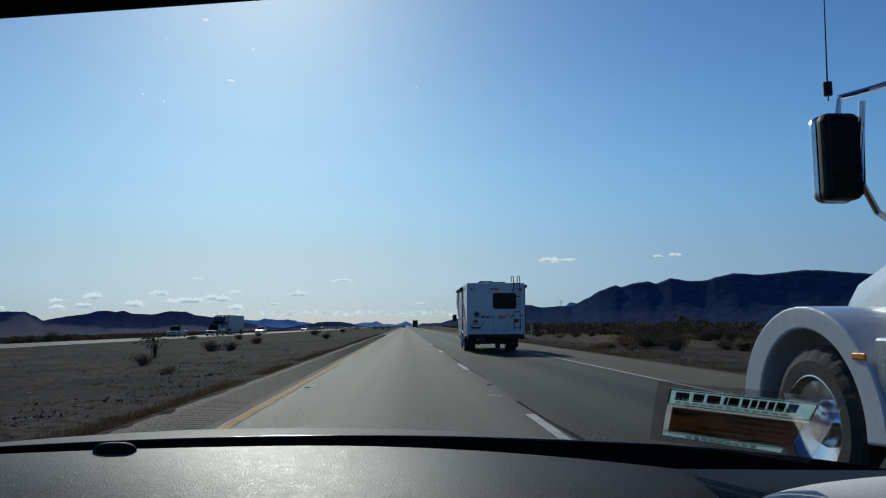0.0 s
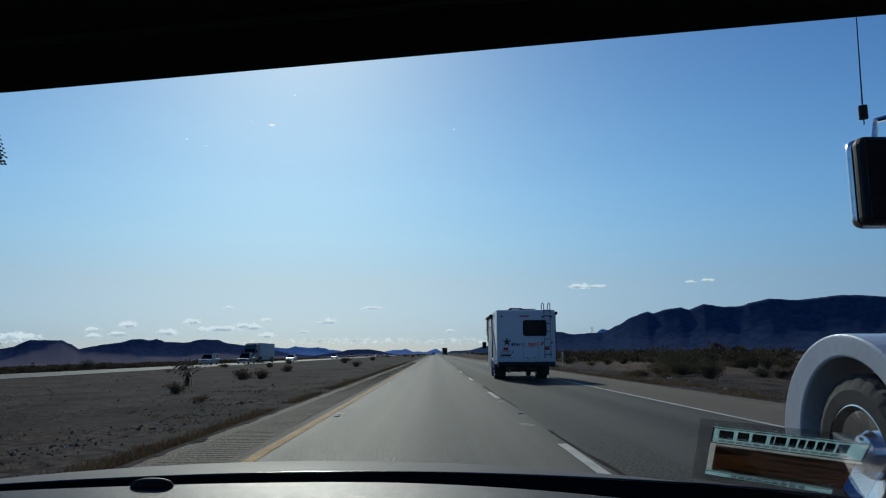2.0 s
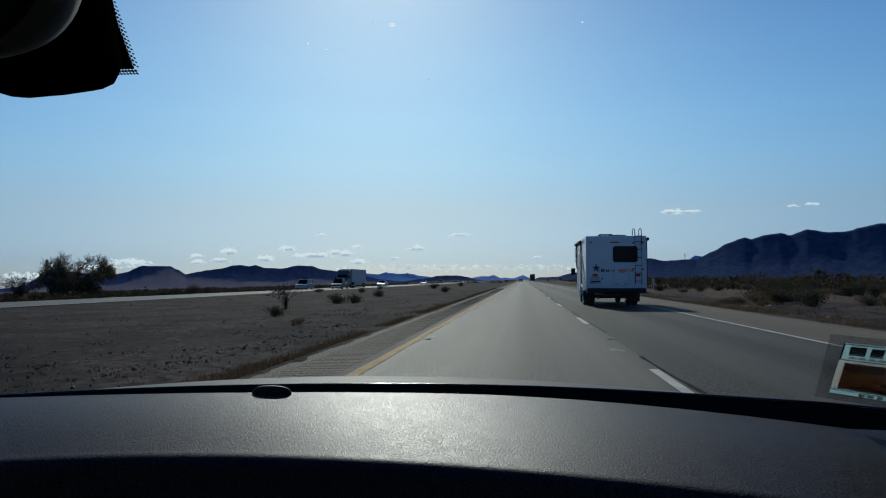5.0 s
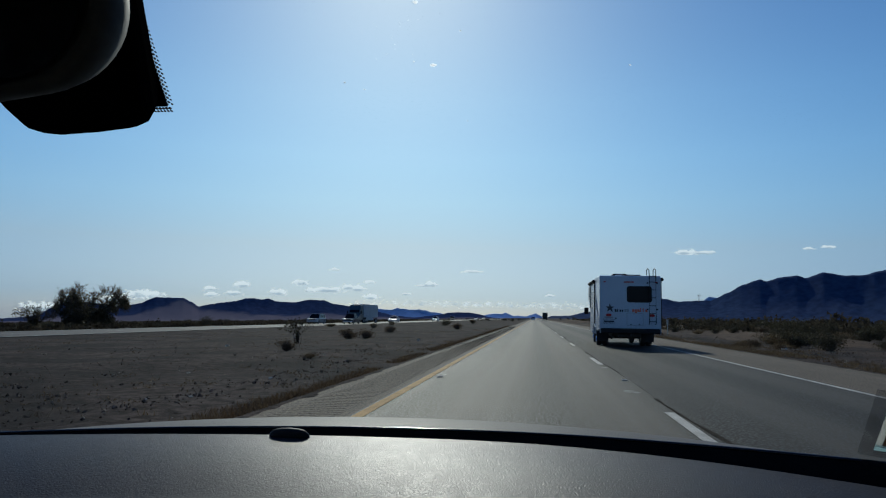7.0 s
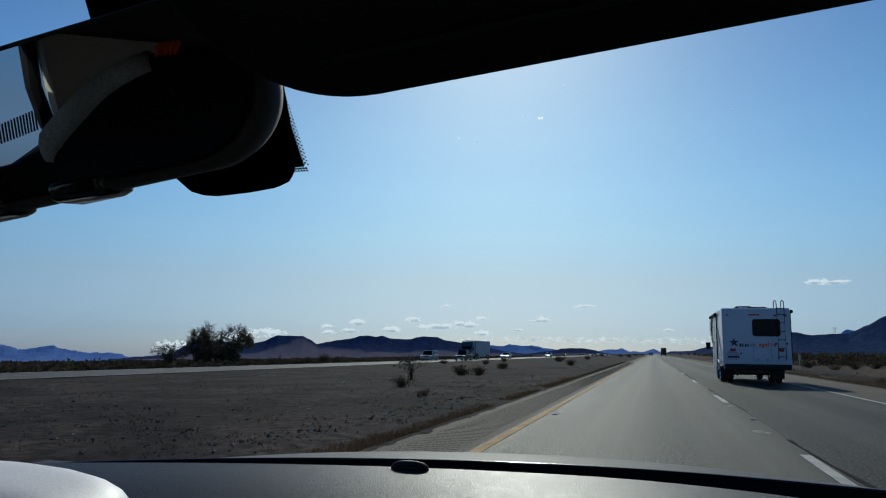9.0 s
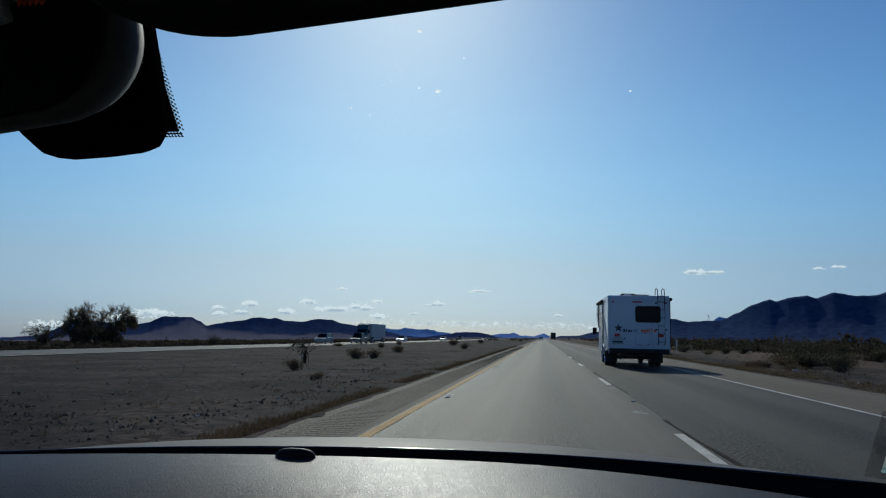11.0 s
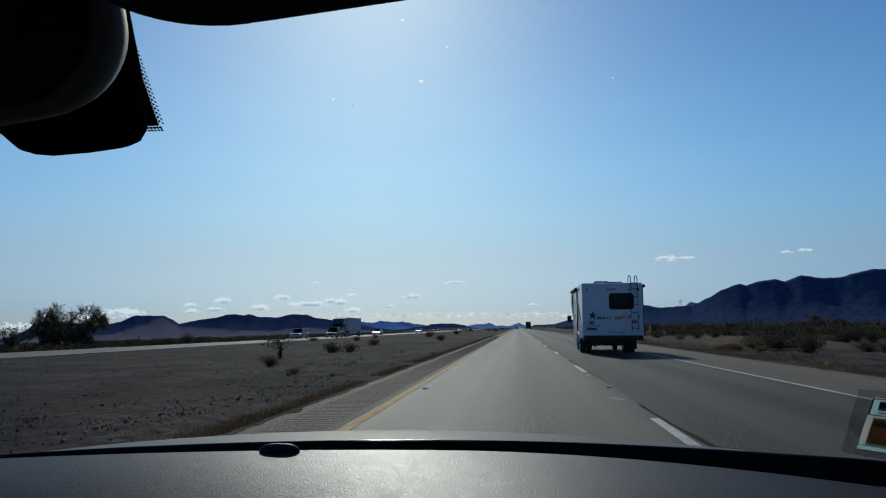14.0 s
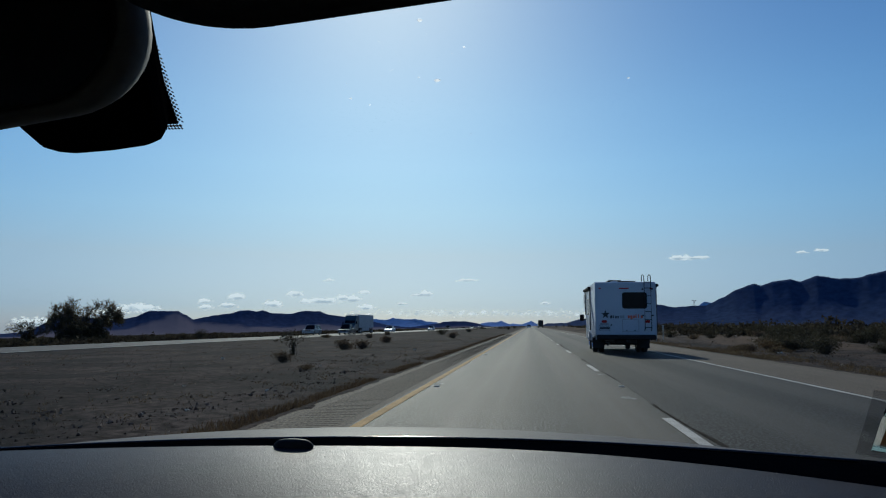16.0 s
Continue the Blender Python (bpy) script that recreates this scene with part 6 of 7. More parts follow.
# ------------------------------------------------------ oncoming and distant traffic
def passenger_car(name, place, turn, paint, label, length=4.7, w=1.84, h=1.5, style="sedan", category="car"):
    c_ = thing(name, place, label, category, "oncoming cars" if turn else "", turn=turn)
    L, hw = length / 2, w / 2
    if style == "suv":
        top = [(L - 1.15, 0.98), (L - 1.75, h - 0.06), (L - 2.1, h), (-L + 0.35, h - 0.03), (-L + 0.08, 1.05)]
    elif style == "pickup":
        top = [(L - 1.35, 1.05), (L - 1.85, h - 0.06), (L - 2.1, h), (-0.55, h - 0.02), (-0.75, 1.12)]
    else:
        top = [(L - 1.25, 0.92), (L - 2.0, h - 0.05), (L - 2.4, h), (-L + 1.25, h - 0.06), (-L + 0.55, 0.98)]
    nose = 0.74 if style == "sedan" else 0.92
    deck = [(-L + 0.02, top[-1][1])] if style != "sedan" else [(-L + 0.05, 0.95)]
    arch = lambda cy_: [(cy_ + 0.42, 0.3), (cy_ + 0.36, 0.55), (cy_ + 0.18, 0.7), (cy_ - 0.18, 0.7), (cy_ - 0.36, 0.55), (cy_ - 0.42, 0.3)]
    fa, ra = L - 0.92, -L + 0.95
    low = [(L - 0.02, 0.32)] + arch(fa) + arch(ra) + [(-L, 0.34)]
    lower = low + [(-L, 0.75)] + deck + [(top[-1][0], top[-1][1] - 0.02), (top[0][0], top[0][1] - 0.02), (L - 0.2, nose), (L, nose - 0.12)]
    part("body", pr(lower, "x", -hw, hw, 0.05, 3), paint, c_)
    bm_ = bmesh.new()
    k = len(top)
    rows_ = []
    for s_ in (-1, 1):
        rows_.append([bm_.verts.new((s_ * (hw - 0.06 - 0.16 * max(0, (z_ - 0.95) / 0.55)), y_, z_)) for y_, z_ in top])
    bm_.faces.new(rows_[0])
    bm_.faces.new(rows_[1][::-1])
    for i in range(k):
        bm_.faces.new((rows_[0][i], rows_[1][i], rows_[1][(i + 1) % k], rows_[0][(i + 1) % k]))
    bmesh.ops.recalc_face_normals(bm_, faces=bm_.faces)
    part("cabin_glass", bm_, "window", c_, "dark cabin windows")
    y_f, y_b = top[1][0], top[-2][0]
    part("roof", bx((0, (y_f + y_b) / 2, h - 0.015), (w - 0.46, abs(y_f - y_b), 0.05), 0.02, 2), paint, c_)
    for s_ in (-1, 1):
        for ya, za, yb, zb in ((top[0][0], top[0][1], top[1][0], top[1][1]), ((y_f + y_b) / 2, 0.98, (y_f + y_b) / 2, h - 0.03), (top[-1][0], top[-1][1], top[-2][0], top[-2][1])):
            part("pillar", tb([(s_ * (hw - 0.06), ya, za), (s_ * (hw - 0.21), yb, zb)], 0.035, 6), paint, c_)
        part("headlamp", bx((s_ * (hw - 0.27), L - 0.06, nose - 0.1), (0.36, 0.14, 0.13), 0.04, 2), "lamp_white", c_)
        part("tail_lamp", bx((s_ * (hw - 0.2), -L + 0.03, 0.82), (0.28, 0.1, 0.16), 0.03, 2), "red_light", c_)
        part("door_mirror", bx((s_ * (hw + 0.08), top[0][0] - 0.2, 1.02), (0.16, 0.1, 0.12), 0.03, 2), paint, c_)
        for y_ in (fa, ra):
            wheel(c_, (s_ * (hw - 0.12), y_, 0.33), 0.33, 0.21, s_)
    part("grille", bx((0, L - 0.01, nose - 0.14), (w - 0.9, 0.05, 0.16), 0.02, 2), "black_plastic", c_)
    part("bumper", bx((0, L - 0.02, 0.46), (w - 0.12, 0.14, 0.2), 0.05, 2), paint if style != "pickup" else "chrome", c_)
    if style == "pickup":
        part("load_bed", bx((0, -L + 1.0, 1.1), (w - 0.2, 1.7, 0.05), 0.01, 1), "black_plastic", c_)
    if style == "suv":
        for s_ in (-1, 1):
            part("roof_rack", tb([(s_ * (hw - 0.26), y_b + 0.1, h + 0.03), (s_ * (hw - 0.26), y_f - 0.1, h + 0.03)], 0.018, 6), "alu", c_)
    return c_


ZO = ground_z(-34.7, 0) + 0.02
passenger_car("suv", (-36.6, 118.0, ZO), 180, "silver_car", "silver-grey people carrier with roof rails, oncoming", 4.9, 1.9, 1.72, "suv")
passenger_car("pickup_truck", (-33.1, 128.0, ZO), 180, "dark_car", "dark pickup truck on the opposite road", 5.6, 1.98, 1.86, "pickup", "pickup")
passenger_car("sedan", (-33.1, 168.0, ZO), 180, "white_car", "white saloon car on the opposite road")
passenger_car("sedan", (-36.6, 186.0, ZO), 180, "silver_car", "silver saloon car behind the lorry")
passenger_car("sedan", (-33.1, 240.0, ZO), 180, "white_car", "white saloon car far down the opposite road")
passenger_car("suv", (-36.6, 320.0, ZO), 180, "dark_car", "dark estate car far down the opposite road", 4.8, 1.9, 1.7, "suv")
passenger_car("sedan", (-33.1, 410.0, ZO), 180, "white_car", "pale car far down the opposite road")
passenger_car("sedan", (-36.6, 520.0, ZO), 180, "silver_car", "silver car far down the opposite road")
passenger_car("sedan", (-0.6, 330.0, 0.0), 0, "white_car", "white car far down the asphalt road")


def lorry(name, place, turn, label, cab, box_mat, trailer_len=13.5, group=""):
    c_ = thing(name, place, label, "lorry", group, turn=turn)
    part("cab", pr([(0, 0.5), (0.0, 1.2), (-1.0, 1.55), (-1.35, 1.75), (-1.9, 2.75), (-2.6, 3.7), (-4.2, 3.75), (-4.2, 0.7), (-1.5, 0.6)], "x", -1.18, 1.18, 0.08, 3), cab, c_)
    part("windscreen", bx((0, -1.64, 2.25), (2.0, 0.03, 0.95), 0.01, 1, Matrix.Rotation(radians(28), 4, "X")), "window", c_)
    part("grille", bx((0, 0.0, 0.95), (1.2, 0.06, 0.7), 0.03, 2), "steel_dark", c_)
    part("bumper", bx((0, 0.03, 0.48), (2.4, 0.2, 0.32), 0.06, 2), "chrome", c_)
    part("trailer_box", bx((0, -4.6 - trailer_len / 2, 2.55), (2.55, trailer_len, 2.75), 0.03, 2), box_mat, c_)
    part("underframe", bx((0, -4.6 - trailer_len / 2, 1.05), (0.9, trailer_len, 0.2), 0.02, 1), "steel_dark", c_)
    for s_ in (-1, 1):
        part("side_window", pr([(-1.75, 1.95), (-2.05, 2.55), (-2.75, 2.55), (-2.75, 1.95)], "x", s_ * 1.19 - 0.008, s_ * 1.19 + 0.008), "window", c_)
        part("headlamp", bx((s_ * 0.9, -0.03, 0.95), (0.35, 0.16, 0.25), 0.05, 2), "lamp_white", c_)
        part("door_mirror", bx((s_ * 1.45, -1.6, 2.2), (0.2, 0.12, 0.5), 0.03, 2), "black_plastic", c_)
        part("side_skirt", bx((s_ * 1.22, -4.4 - trailer_len * 0.45, 0.85), (0.03, trailer_len * 0.5, 0.6), 0.01, 1), box_mat, c_)
        wheel(c_, (s_ * 1.0, -1.0, 0.5), 0.5, 0.27, s_, "alu")
        for y_ in (-4.6, -5.9, -2.6 - trailer_len, -3.9 - trailer_len):
            wheel(c_, (s_ * 1.1, y_, 0.5), 0.5, 0.26, s_, "alu")
    part("rear_doors", bx((0, -4.62 - trailer_len, 2.55), (2.4, 0.05, 2.6), 0.01, 1), box_mat, c_)
    return c_


lorry("lorry", (-36.6, 142.0, ZO), 180, "dark blue lorry with a dull white box trailer, oncoming", "dark_green", "box_trailer")
lorry("lorry", (5.4, 390.0, 0.0), 0, "dark lorry far down the asphalt road", "dark_car", "steel_dark", 9.0)


# ---------------------------------------------------------------- plants
def leaf_card(bm_, c, size, up=0.3):
    a_ = Vector((random.gauss(0, 1), random.gauss(0, 1), random.gauss(0, 1) + up)).normalized()
    b_ = a_.orthogonal().normalized()
    b_.rotate(Matrix.Rotation(random.uniform(0, 6.28), 3, a_))
    d_ = a_.cross(b_)
    w_, l_ = size * 0.5, size
    bm_.faces.new([bm_.verts.new(c + q) for q in (-b_ * w_, d_ * l_ * 0.6 - b_ * w_ * 0.4, d_ * l_, b_ * w_)])


def make_bush(seed, rad, high, leaves, leaf_size, leaf_mat, label, name="desert_bush"):
    random.seed(seed)
    ob = thing(name, (0, 0, -50), label, "bush", "desert bushes")
    bm_, lf = bmesh.new(), bmesh.new()
    tips = []
    for k in range(22):
        a_ = random.uniform(0, 6.283)
        lean = random.uniform(0.1, 1.0)
        e_ = Vector((math.cos(a_) * rad * lean, math.sin(a_) * rad * lean, high * random.uniform(0.55, 1.0) * (1 - 0.35 * lean ** 2)))
        mid = e_ * 0.5 + Vector((random.gauss(0, 0.08) * rad, random.gauss(0, 0.08) * rad, 0.08 * high))
        tube(bm_, [(0.06 * math.cos(a_) * rad, 0.06 * math.sin(a_) * rad, -0.06), mid, e_], [0.018 * high, 0.012 * high, 0.004 * high], 4)
        tips += [(e_ * 0.3, 0.22), (mid * 0.8, 0.24), (mid * 1.15, 0.2), (e_ * 0.85, 0.26), (e_, 0.22)]
        for j in range(2):
            q_ = mid + Vector((random.gauss(0, 0.25) * rad, random.gauss(0, 0.25) * rad, random.uniform(0.05, 0.35) * high))
            tube(bm_, [mid, q_], [0.008 * high, 0.003 * high], 3)
            tips.append((q_, 0.2))
    for k in range(leaves):
        c_, s_ = random.choice(tips)
        p_ = c_ + Vector((random.gauss(0, s_ * rad), random.gauss(0, s_ * rad), random.gauss(0, s_ * 0.6 * high)))
        if p_.z > 0.03:
            leaf_card(lf, p_, leaf_size * random.uniform(0.6, 1.3))
    part("stems", bm_, "stem", ob)
    part("foliage", lf, leaf_mat, ob)
    return ob


BUSH = [make_bush(11, 1.15, 1.15, 2400, 0.07, "leaf", "dark olive creosote bush on gravel"), make_bush(12, 1.35, 1.5, 3000, 0.07, "leaf", "tall dark olive creosote bush on gravel"),
        make_bush(13, 0.6, 0.6, 1100, 0.075, "brown_brush", "low brown dried bush on gravel"), make_bush(14, 0.75, 0.6, 1500, 0.06, "dry", "low straw-coloured dry bush on gravel"),
        make_bush(15, 1.1, 0.9, 2000, 0.065, "leaf", "rounded dark green desert bush on gravel")]


def put(kind, x, y, s_=1.0):
    ob = copy_thing(BUSH[kind], pose(x, y, rough_z(x, y) - 0.02, 0, 0, random.uniform(0, 360)))
    ob.scale = (s_, s_, s_ * random.uniform(0.85, 1.15))
    return ob


random.seed(5)
for kind, x, y, s_ in ((2, -9.8, 37.3, 0.9), (2, -8.8, 37.1, 0.75), (2, -8.3, 23.5, 0.55), (2, -10.9, 54, 0.9),
                       (4, -12.5, 101, 0.9), (3, -6.2, 19.5, 0.3), (2, -17, 75, 0.9), (2, -12, 140, 1.2), (2, -22, 110, 1.0),
                       (2, -7.5, 70, 0.9), (3, -26, 90, 1.0)):
    put(kind, x, y, s_)
# scrub beyond the verge: low brown brush by the gravel, darker bushes behind, bare patches between
n_put = 0
while n_put < 230:
    y = 8 + 150 * random.random() ** 1.4
    x = 9.6 + (8 + 0.32 * y) * random.random() ** 0.8
    if noise.noise(Vector((x * 0.11, y * 0.07, 3.0))) + random.uniform(-0.15, 0.15) < -0.05:
        continue
    if x < 13:
        put(random.choice((2, 2, 3)), x, y, random.uniform(0.35, 0.75))
    else:
        put(random.choice((0, 1, 4, 4, 2, 3)), x, y, random.uniform(0.6, 1.2))
    n_put += 1
# a few beyond the opposite road
for k in range(40):
    y = 40 + 190 * random.random() ** 1.2
    put(random.choice((0, 1, 4, 2)), random.uniform(-95, -42), y, random.uniform(0.5, 0.9))
for b_ in BUSH:
    for o in [*b_.children_recursive, b_]:
        bpy.data.objects.remove(o)

# far scrub, too many to count
random.seed(9)
fs = bmesh.new()


def far_clump(x, y, r_, h_):
    z_ = rough_z(x, y)
    for k in range(12):
        c_ = Vector((x + random.gauss(0, 0.35) * r_, y + random.gauss(0, 0.35) * r_, z_ + h_ * random.uniform(0.05, 0.85)))
        for j in range(5):
            leaf_card(fs, c_ + Vector((random.gauss(0, 0.2) * r_, random.gauss(0, 0.2) * r_, random.gauss(0, 0.12) * h_)), 0.26 * r_, 0.0)


for k in range(2600):
    y = 60 + 900 * random.random() ** 1.8
    x = random.uniform(20, 60 + 0.75 * y)
    if noise.noise(Vector((x * 0.03, y * 0.012, 6.0))) > -0.12:
        far_clump(x, y, random.uniform(1.0, 2.0), random.uniform(0.9, 2.1))
for k in range(1300):
    y = 35 + 1000 * random.random() ** 1.8
    far_clump(random.uniform(-70 - 1.0 * y, -46), y, random.uniform(0.9, 1.7), random.uniform(0.4, 1.0))
for k in range(900):
    y = 34 + 260 * random.random() ** 1.3
    far_clump(random.uniform(-58 - 0.1 * y, -43.5), y, random.uniform(0.6, 1.2), random.uniform(0.25, 0.7))
for k in range(120):
    y = 200 + 900 * random.random()
    far_clump(random.uniform(-28, -6), y, random.uniform(0.5, 1.0), random.uniform(0.4, 0.9))
tagged(part("far_scrub", fs, "far_leaf"), "dark olive scrub covering the desert plain", "scrub", kind="stuff")

# dry grass and weeds along the edge of the asphalt
gr = bmesh.new()


def tuft(x, y, h_, n_):
    z_ = rough_z(x, y) + 0.01
    for k in range(n_):
        a_ = random.uniform(0, 6.283)
        b_ = Vector((x + random.gauss(0, 0.06), y + random.gauss(0, 0.06), z_))
        tip = b_ + Vector((math.cos(a_) * h_ * 0.5, math.sin(a_) * h_ * 0.5, h_ * random.uniform(0.5, 1.0)))
        s_ = Vector((-math.sin(a_), math.cos(a_), 0)) * 0.006
        gr.faces.new([gr.verts.new(q) for q in (b_ - s_, b_ + s_, tip)])


for k in range(2600):
    y = 6 + 80 * random.random() ** 1.3
    x = 7.9 + abs(random.gauss(0, 0.8))
    if noise.noise(Vector((x * 0.5, y * 0.2, 4))) > -0.12:
        tuft(x, y, random.uniform(0.05, 0.2), 12)
for k in range(700):
    y = 5 + 60 * random.random() ** 1.4
    x = -4.0 - 22 * random.random() ** 1.2
    if noise.noise(Vector((x * 0.15, y * 0.15, 8))) > 0.05:
        tuft(x, y, random.uniform(0.03, 0.10), 9)
tagged(part("dry_grass", gr, "dry"), "dry straw-coloured grass along the asphalt edge", "grass", kind="stuff")

gr = bmesh.new()
for k in range(2600):
    y = 4 + 95 * random.random() ** 1.5
    if noise.noise(Vector((0, y * 0.33, 4))) > -0.08:
        tuft(-3.25 - abs(random.gauss(0, 0.2)), y, random.uniform(0.03, 0.12), 14)
for k in range(700):
    y = 6 + 90 * random.random() ** 1.4
    tuft(8.3 + abs(random.gauss(0, 1.3)), y, random.uniform(0.06, 0.2), 12)
tagged(part("rusty_grass", gr, "rusty"), "rust-brown dry weeds along the gravel edge", "grass", kind="stuff")

# loose stones
stn = bmesh.new()


def pebble(x, y, r_):
    c_ = Vector((x, y, rough_z(x, y) - r_ * 0.15))
    q_ = Euler((random.uniform(0, 6), random.uniform(0, 6), random.uniform(0, 6))).to_matrix()
    vs = [stn.verts.new(c_ + q_ @ Vector(p) * r_ * random.uniform(0.7, 1.25)) for p in ((1.2, 0, 0), (-1.2, 0, 0), (0, 0.9, 0), (0, -0.9, 0), (0, 0, 0.7), (0, 0, -0.7))]
    for i, j, k in ((0, 2, 4), (2, 1, 4), (1, 3, 4), (3, 0, 4), (2, 0, 5), (1, 2, 5), (3, 1, 5), (0, 3, 5)):
        stn.faces.new((vs[i], vs[j], vs[k]))


n_put = 0
while n_put < 11000:
    y = 3 + 60 * random.random() ** 1.5
    x = -3.45 - 26 * random.random() ** 1.3
    if noise.fractal(Vector((x * 0.25, y * 0.25, 2)), 0.9, 2.1, 3) + random.uniform(-0.35, 0.35) < 0.0:
        continue
    pebble(x, y, 0.008 + 0.026 * random.random() ** 4)
    n_put += 1
for k in range(3000):
    y = 5 + 60 * random.random() ** 1.5
    pebble(8.0 + 9 * random.random() ** 1.3, y, random.uniform(0.008, 0.03))
tagged(part("loose_stones", stn, "stone"), "loose grey-brown stones on the desert ground", "stones", kind="stuff")


stn = bmesh.new()
for k in range(260):
    y = 6 + 50 * random.random() ** 1.4
    pebble(-3.9 - 16 * random.random() ** 1.5, y, random.uniform(0.008, 0.024))
for k in range(120):
    pebble(8.1 + 4 * random.random() ** 1.3, 8 + 40 * random.random(), random.uniform(0.012, 0.035))
tagged(part("pale_stones", stn, "pale_stone"), "scattered pale stones and flecks on the desert ground", "stones", kind="stuff")


wd = bmesh.new()
for k in range(900):
    y = 5 + 75 * random.random() ** 1.4
    x = -3.9 - 25 * random.random() ** 1.1
    if noise.noise(Vector((x * 0.12, y * 0.08, 21))) < 0.02:
        continue
    z_, r_ = rough_z(x, y), random.uniform(0.05, 0.16)
    for j in range(30):
        leaf_card(wd, Vector((x + random.gauss(0, 0.7) * r_, y + random.gauss(0, 0.7) * r_, z_ + abs(random.gauss(0, 0.3)) * r_)), random.uniform(0.15, 0.3) * r_, 0.6)
tagged(part("dead_weeds", wd, "brown_brush"), "low dead brown weeds scattered over the gravel", "weeds", kind="stuff")
stn = bmesh.new()
for k in range(420):
    y = 6 + 70 * random.random() ** 1.3
    pebble(-3.8 - 26 * random.random() ** 1.1, y, 0.016 + 0.04 * random.random() ** 3)
for k in range(260):
    pebble(8.6 + 10 * random.random() ** 1.2, 8 + 50 * random.random(), 0.02 + 0.06 * random.random() ** 3)
for k in range(60):            # patches of rubble along the foot of the shoulder
    x0, y0 = -4.6 - 4.5 * random.random() ** 1.4, 8 + 22 * random.random() ** 1.3
    for j in range(16):
        pebble(x0 + random.gauss(0, 0.3), y0 + random.gauss(0, 0.75), 0.014 + 0.036 * random.random() ** 3)
tagged(part("dark_stones", stn, "stone"), "fist-sized dark stones on the desert ground", "stones", kind="stuff")


def litter(x, y, s_, seed):
    random.seed(seed)
    b_ = sheet(lambda u, v: (x + s_ * (u - 0.5), y + 0.7 * s_ * (v - 0.5), rough_z(x, y) + 0.05 + 0.5 * s_ * noise.noise(Vector((u * 3 + seed, v * 3, seed)))), 5, 5)
    return tagged(part("litter", thick(b_, 0.004), "paper"), "crumpled scrap of white litter on the gravel", "litter", "scraps of litter")


for i, (x, y, s_) in enumerate(((-4.65, 9.4, 0.06), (-4.8, 12.8, 0.07), (-5.5, 34, 0.14), (-7.6, 15.2, 0.08), (-6.4, 21.5, 0.1), (-11.5, 26, 0.14), (-13, 38, 0.16), (9.4, 23.5, 0.16), (9.2, 17.6, 0.12), (10.1, 31, 0.2))):
    litter(x, y, s_, i)


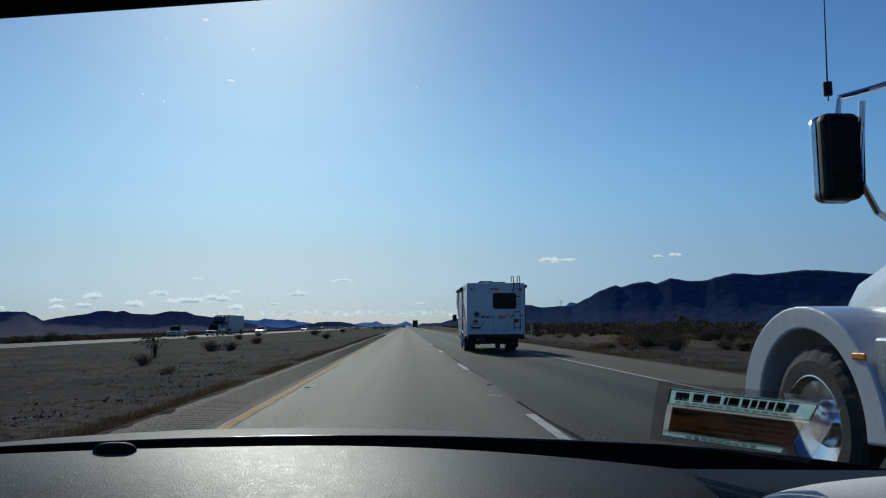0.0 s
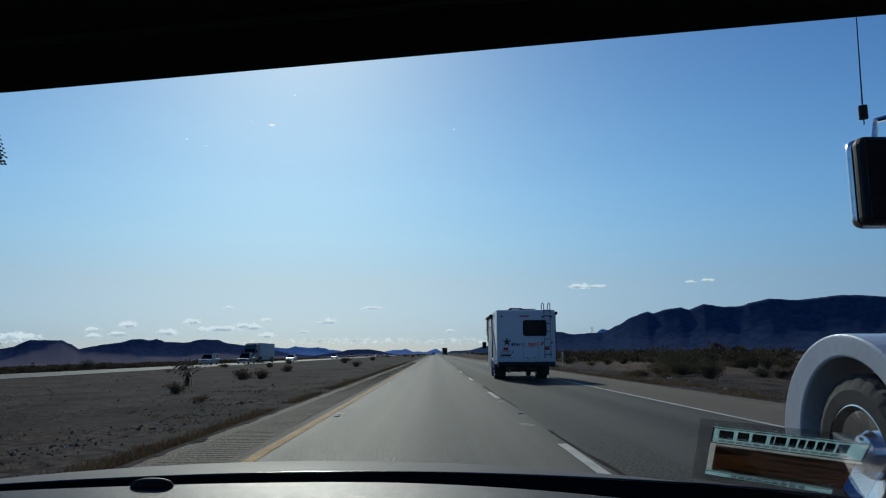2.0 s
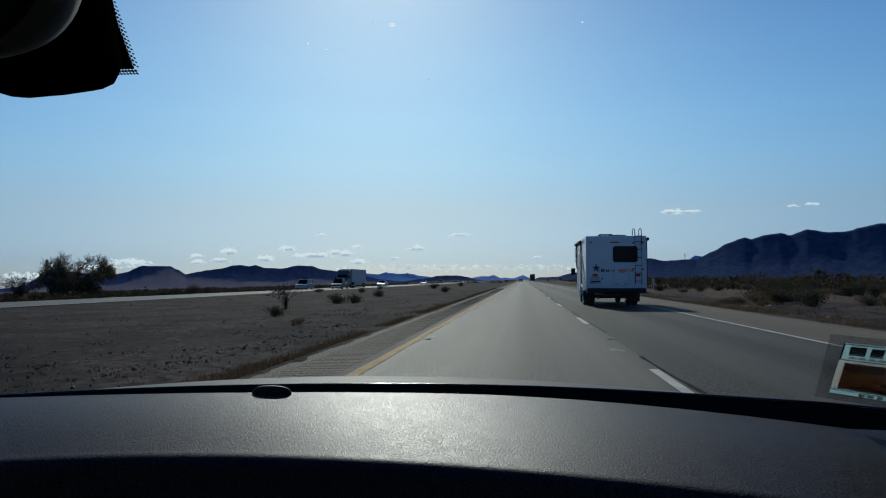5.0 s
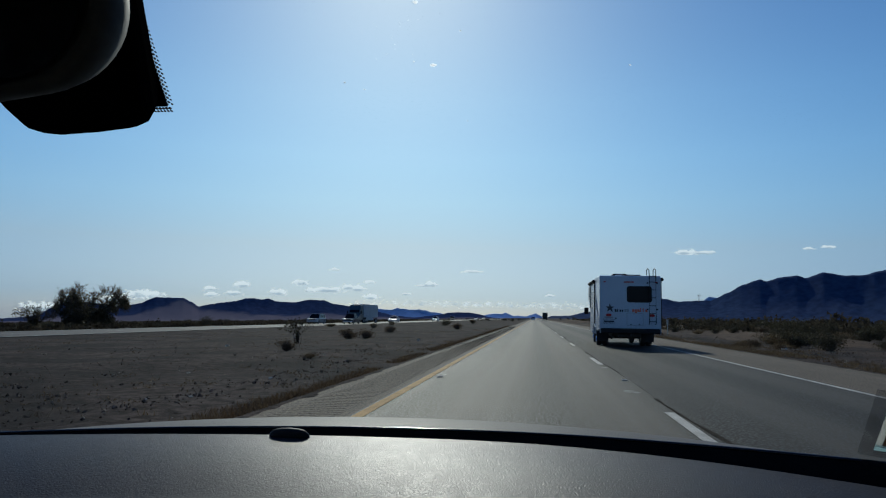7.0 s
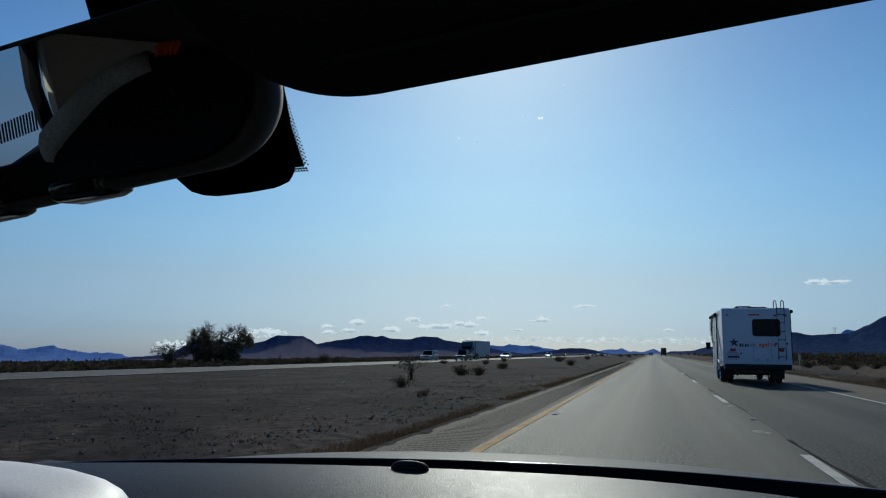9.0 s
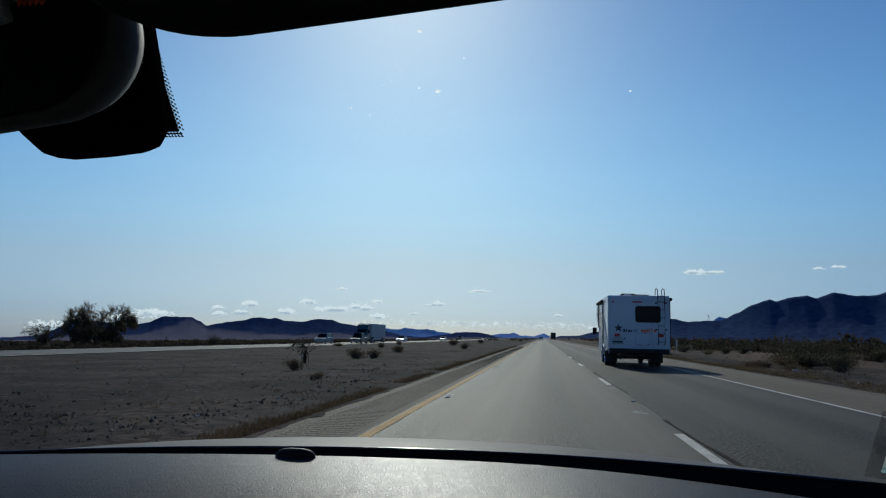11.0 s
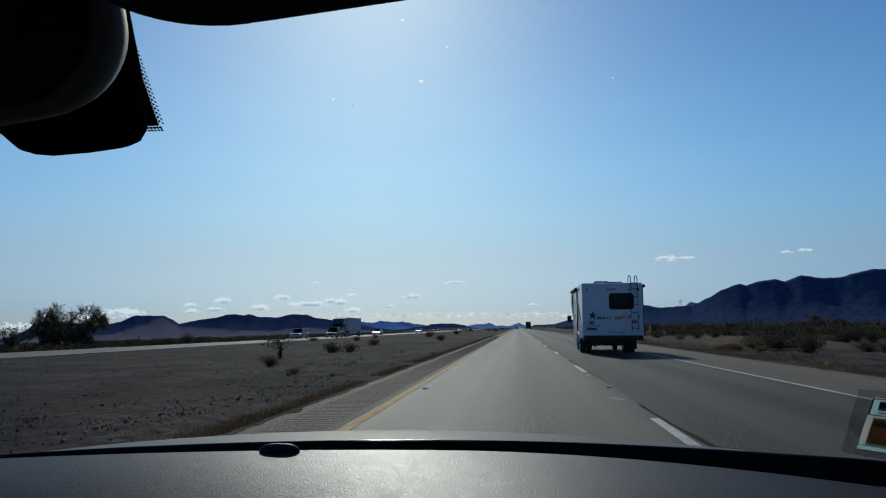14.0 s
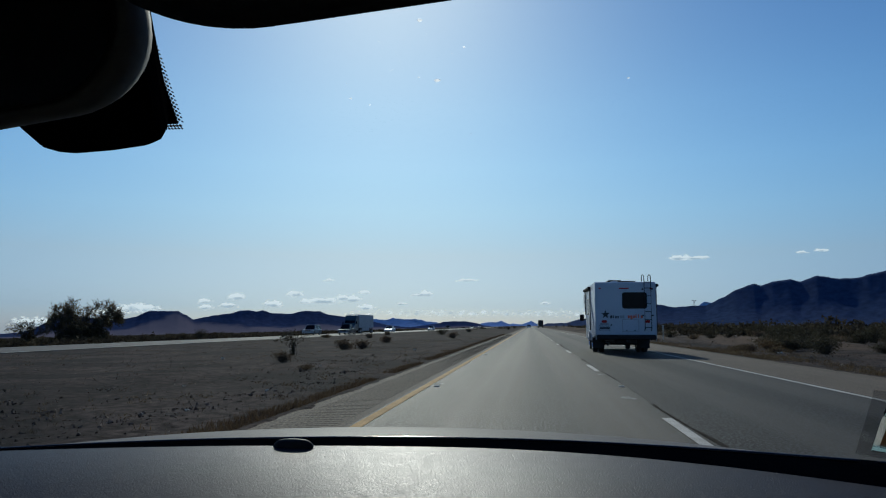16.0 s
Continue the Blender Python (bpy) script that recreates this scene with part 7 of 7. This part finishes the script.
# a mesquite tree beyond the opposite road
def tree(name, place, high, spread, seed, n_leaf, label):
    random.seed(seed)
    ob = thing(name, place, label, "tree")
    tr_, lf, tw = bmesh.new(), bmesh.new(), bmesh.new()
    ends = []

    def limb(p, d, ln, r_, depth):
        q = p + d * ln
        m_ = (p + q) / 2 + Vector((random.gauss(0, 0.08), random.gauss(0, 0.08), random.gauss(0, 0.05))) * ln
        tube(tr_, [p, m_, q], [r_, r_ * 0.8, r_ * 0.6], 5)
        if depth == 0:
            ends.append(q)
            return
        if depth < 3:
            ends.append(m_)
        for k in range(random.choice((2, 3, 3))):
            nd = (d + Vector((random.gauss(0, 0.55), random.gauss(0, 0.55), random.gauss(0.05, 0.3)))).normalized()
            limb(q, nd, ln * random.uniform(0.6, 0.85), r_ * 0.6, depth - 1)
    for k in range(6):
        a_ = k * 1.05 + random.uniform(-0.3, 0.3)
        d = Vector((math.cos(a_) * spread, math.sin(a_) * spread, 1.0)).normalized()
        limb(Vector((math.cos(a_) * 0.15, math.sin(a_) * 0.15, -0.1)), d, high * 0.34, 0.0225 * high * min(1.0, high / 3), 3)
    if high > 4:
        for e_ in [q for q in ends if q.z > 0.45 * high]:
            for k in range(3):
                d = Vector((random.gauss(0, 0.5), random.gauss(0, 0.5), random.uniform(0.2, 1.0))).normalized()
                tip = e_ + d * high * random.uniform(0.06, 0.16)
                tube(tr_, [e_, tip], [0.02, 0.006], 3)
                for j in range(26):
                    leaf_card(tw, e_.lerp(tip, random.uniform(0.2, 1.1)) + Vector((random.gauss(0, 0.07), random.gauss(0, 0.07), random.gauss(0, 0.07))), random.uniform(0.05, 0.11))
    for k in range(n_leaf):
        c_ = random.choice(ends)
        if c_.z > 0.6 * high and random.random() < 0.7:      # the upper twigs are nearly bare
            continue
        leaf_card(lf, c_ + Vector((random.gauss(0, 0.2), random.gauss(0, 0.2), random.gauss(-0.15, 0.22))) if high > 2 else c_ + Vector((random.gauss(0, 0.05), random.gauss(0, 0.05), random.gauss(0, 0.05))), random.uniform(0.08, 0.18) * min(1.0, high / 3))
    for k in range(int(n_leaf * 0.6)):                        # dense skirt of low foliage
        a_, r_ = random.uniform(0, 6.283), high * 0.52 * spread * random.random() ** 0.6
        q_ = Vector((r_ * math.cos(a_), r_ * math.sin(a_), 0))
        leaf_card(lf, q_ + Vector((0, 0, high * 0.42 * random.random() * (1 - 0.5 * (r_ / (high * 0.52 * spread)) ** 2))), random.uniform(0.1, 0.2) * min(1.0, high / 3))
    part("trunk", tr_, "stem", ob)
    part("crown", lf, "leaf", ob)
    if high > 4:
        part("twigs", tw, "brown_brush", ob, "fine pale brown upper twigs")
    return ob


tree("mesquite_tree", (-54.9, 83.0, rough_z(-54.9, 83)), 6.2, 0.95, 21, 15000, "dark spreading mesquite tree with bare upper twigs")
tree("sapling", (-10.2, 30.2, rough_z(-10.2, 30.2)), 1.35, 0.07, 31, 520, "thin sparse sapling standing on the gravel median")
tree("small_tree", (-60.6, 81.0, rough_z(-60.6, 81)), 3.6, 0.5, 22, 2200, "small thin-leaved desert tree")
tree("small_tree", (-34.0 - 12, 190.0, rough_z(-46, 190)), 5.0, 0.8, 23, 5000, "dark desert tree beside the opposite road")

# a mile marker on the verge
mp = thing("mile_marker", (11.0, 62.0, rough_z(11.0, 62.0)), "small white mile marker on a thin post", "road sign")
part("post", bx((0, 0, 0.55), (0.05, 0.03, 1.3), 0.006, 1), "alu", mp)
part("plate", bx((0, -0.02, 1.05), (0.16, 0.006, 0.42), 0.002, 1), "paper", mp)
for z_ in (0.98, 1.12):
    part("mark_bar", bx((0, -0.024, z_), (0.09, 0.002, 0.08)), "grey_paint", mp)

# a power pylon on the skyline of the ridge
py = thing("power_pylon", (3290 * math.sin(radians(12.38)), 3290 * math.cos(radians(12.38)), 82.0), "grey lattice power pylon on the skyline", "pylon")
for sx in (-1, 1):
    part("leg", tb([(sx * 6.5, 0, -6), (sx * 2.2, 0, 16), (sx * 1.4, 0, 31)], 0.45, 6), "steel_dark", py)
    part("arm", tb([(sx * 1.5, 0, 21), (sx * 9.5, 0, 30), (sx * 1.4, 0, 26)], 0.35, 6), "steel_dark", py)
for k in range(4):
    z_, w_ = 2 + 6.5 * k, 5.0 - 0.95 * k
    part("brace", tb([(-w_, 0, z_), (w_ - 0.9, 0, z_ + 6.5)], 0.25, 5), "steel_dark", py)
part("crossbar", tb([(-9.5, 0, 30), (9.5, 0, 30)], 0.3, 6), "steel_dark", py)
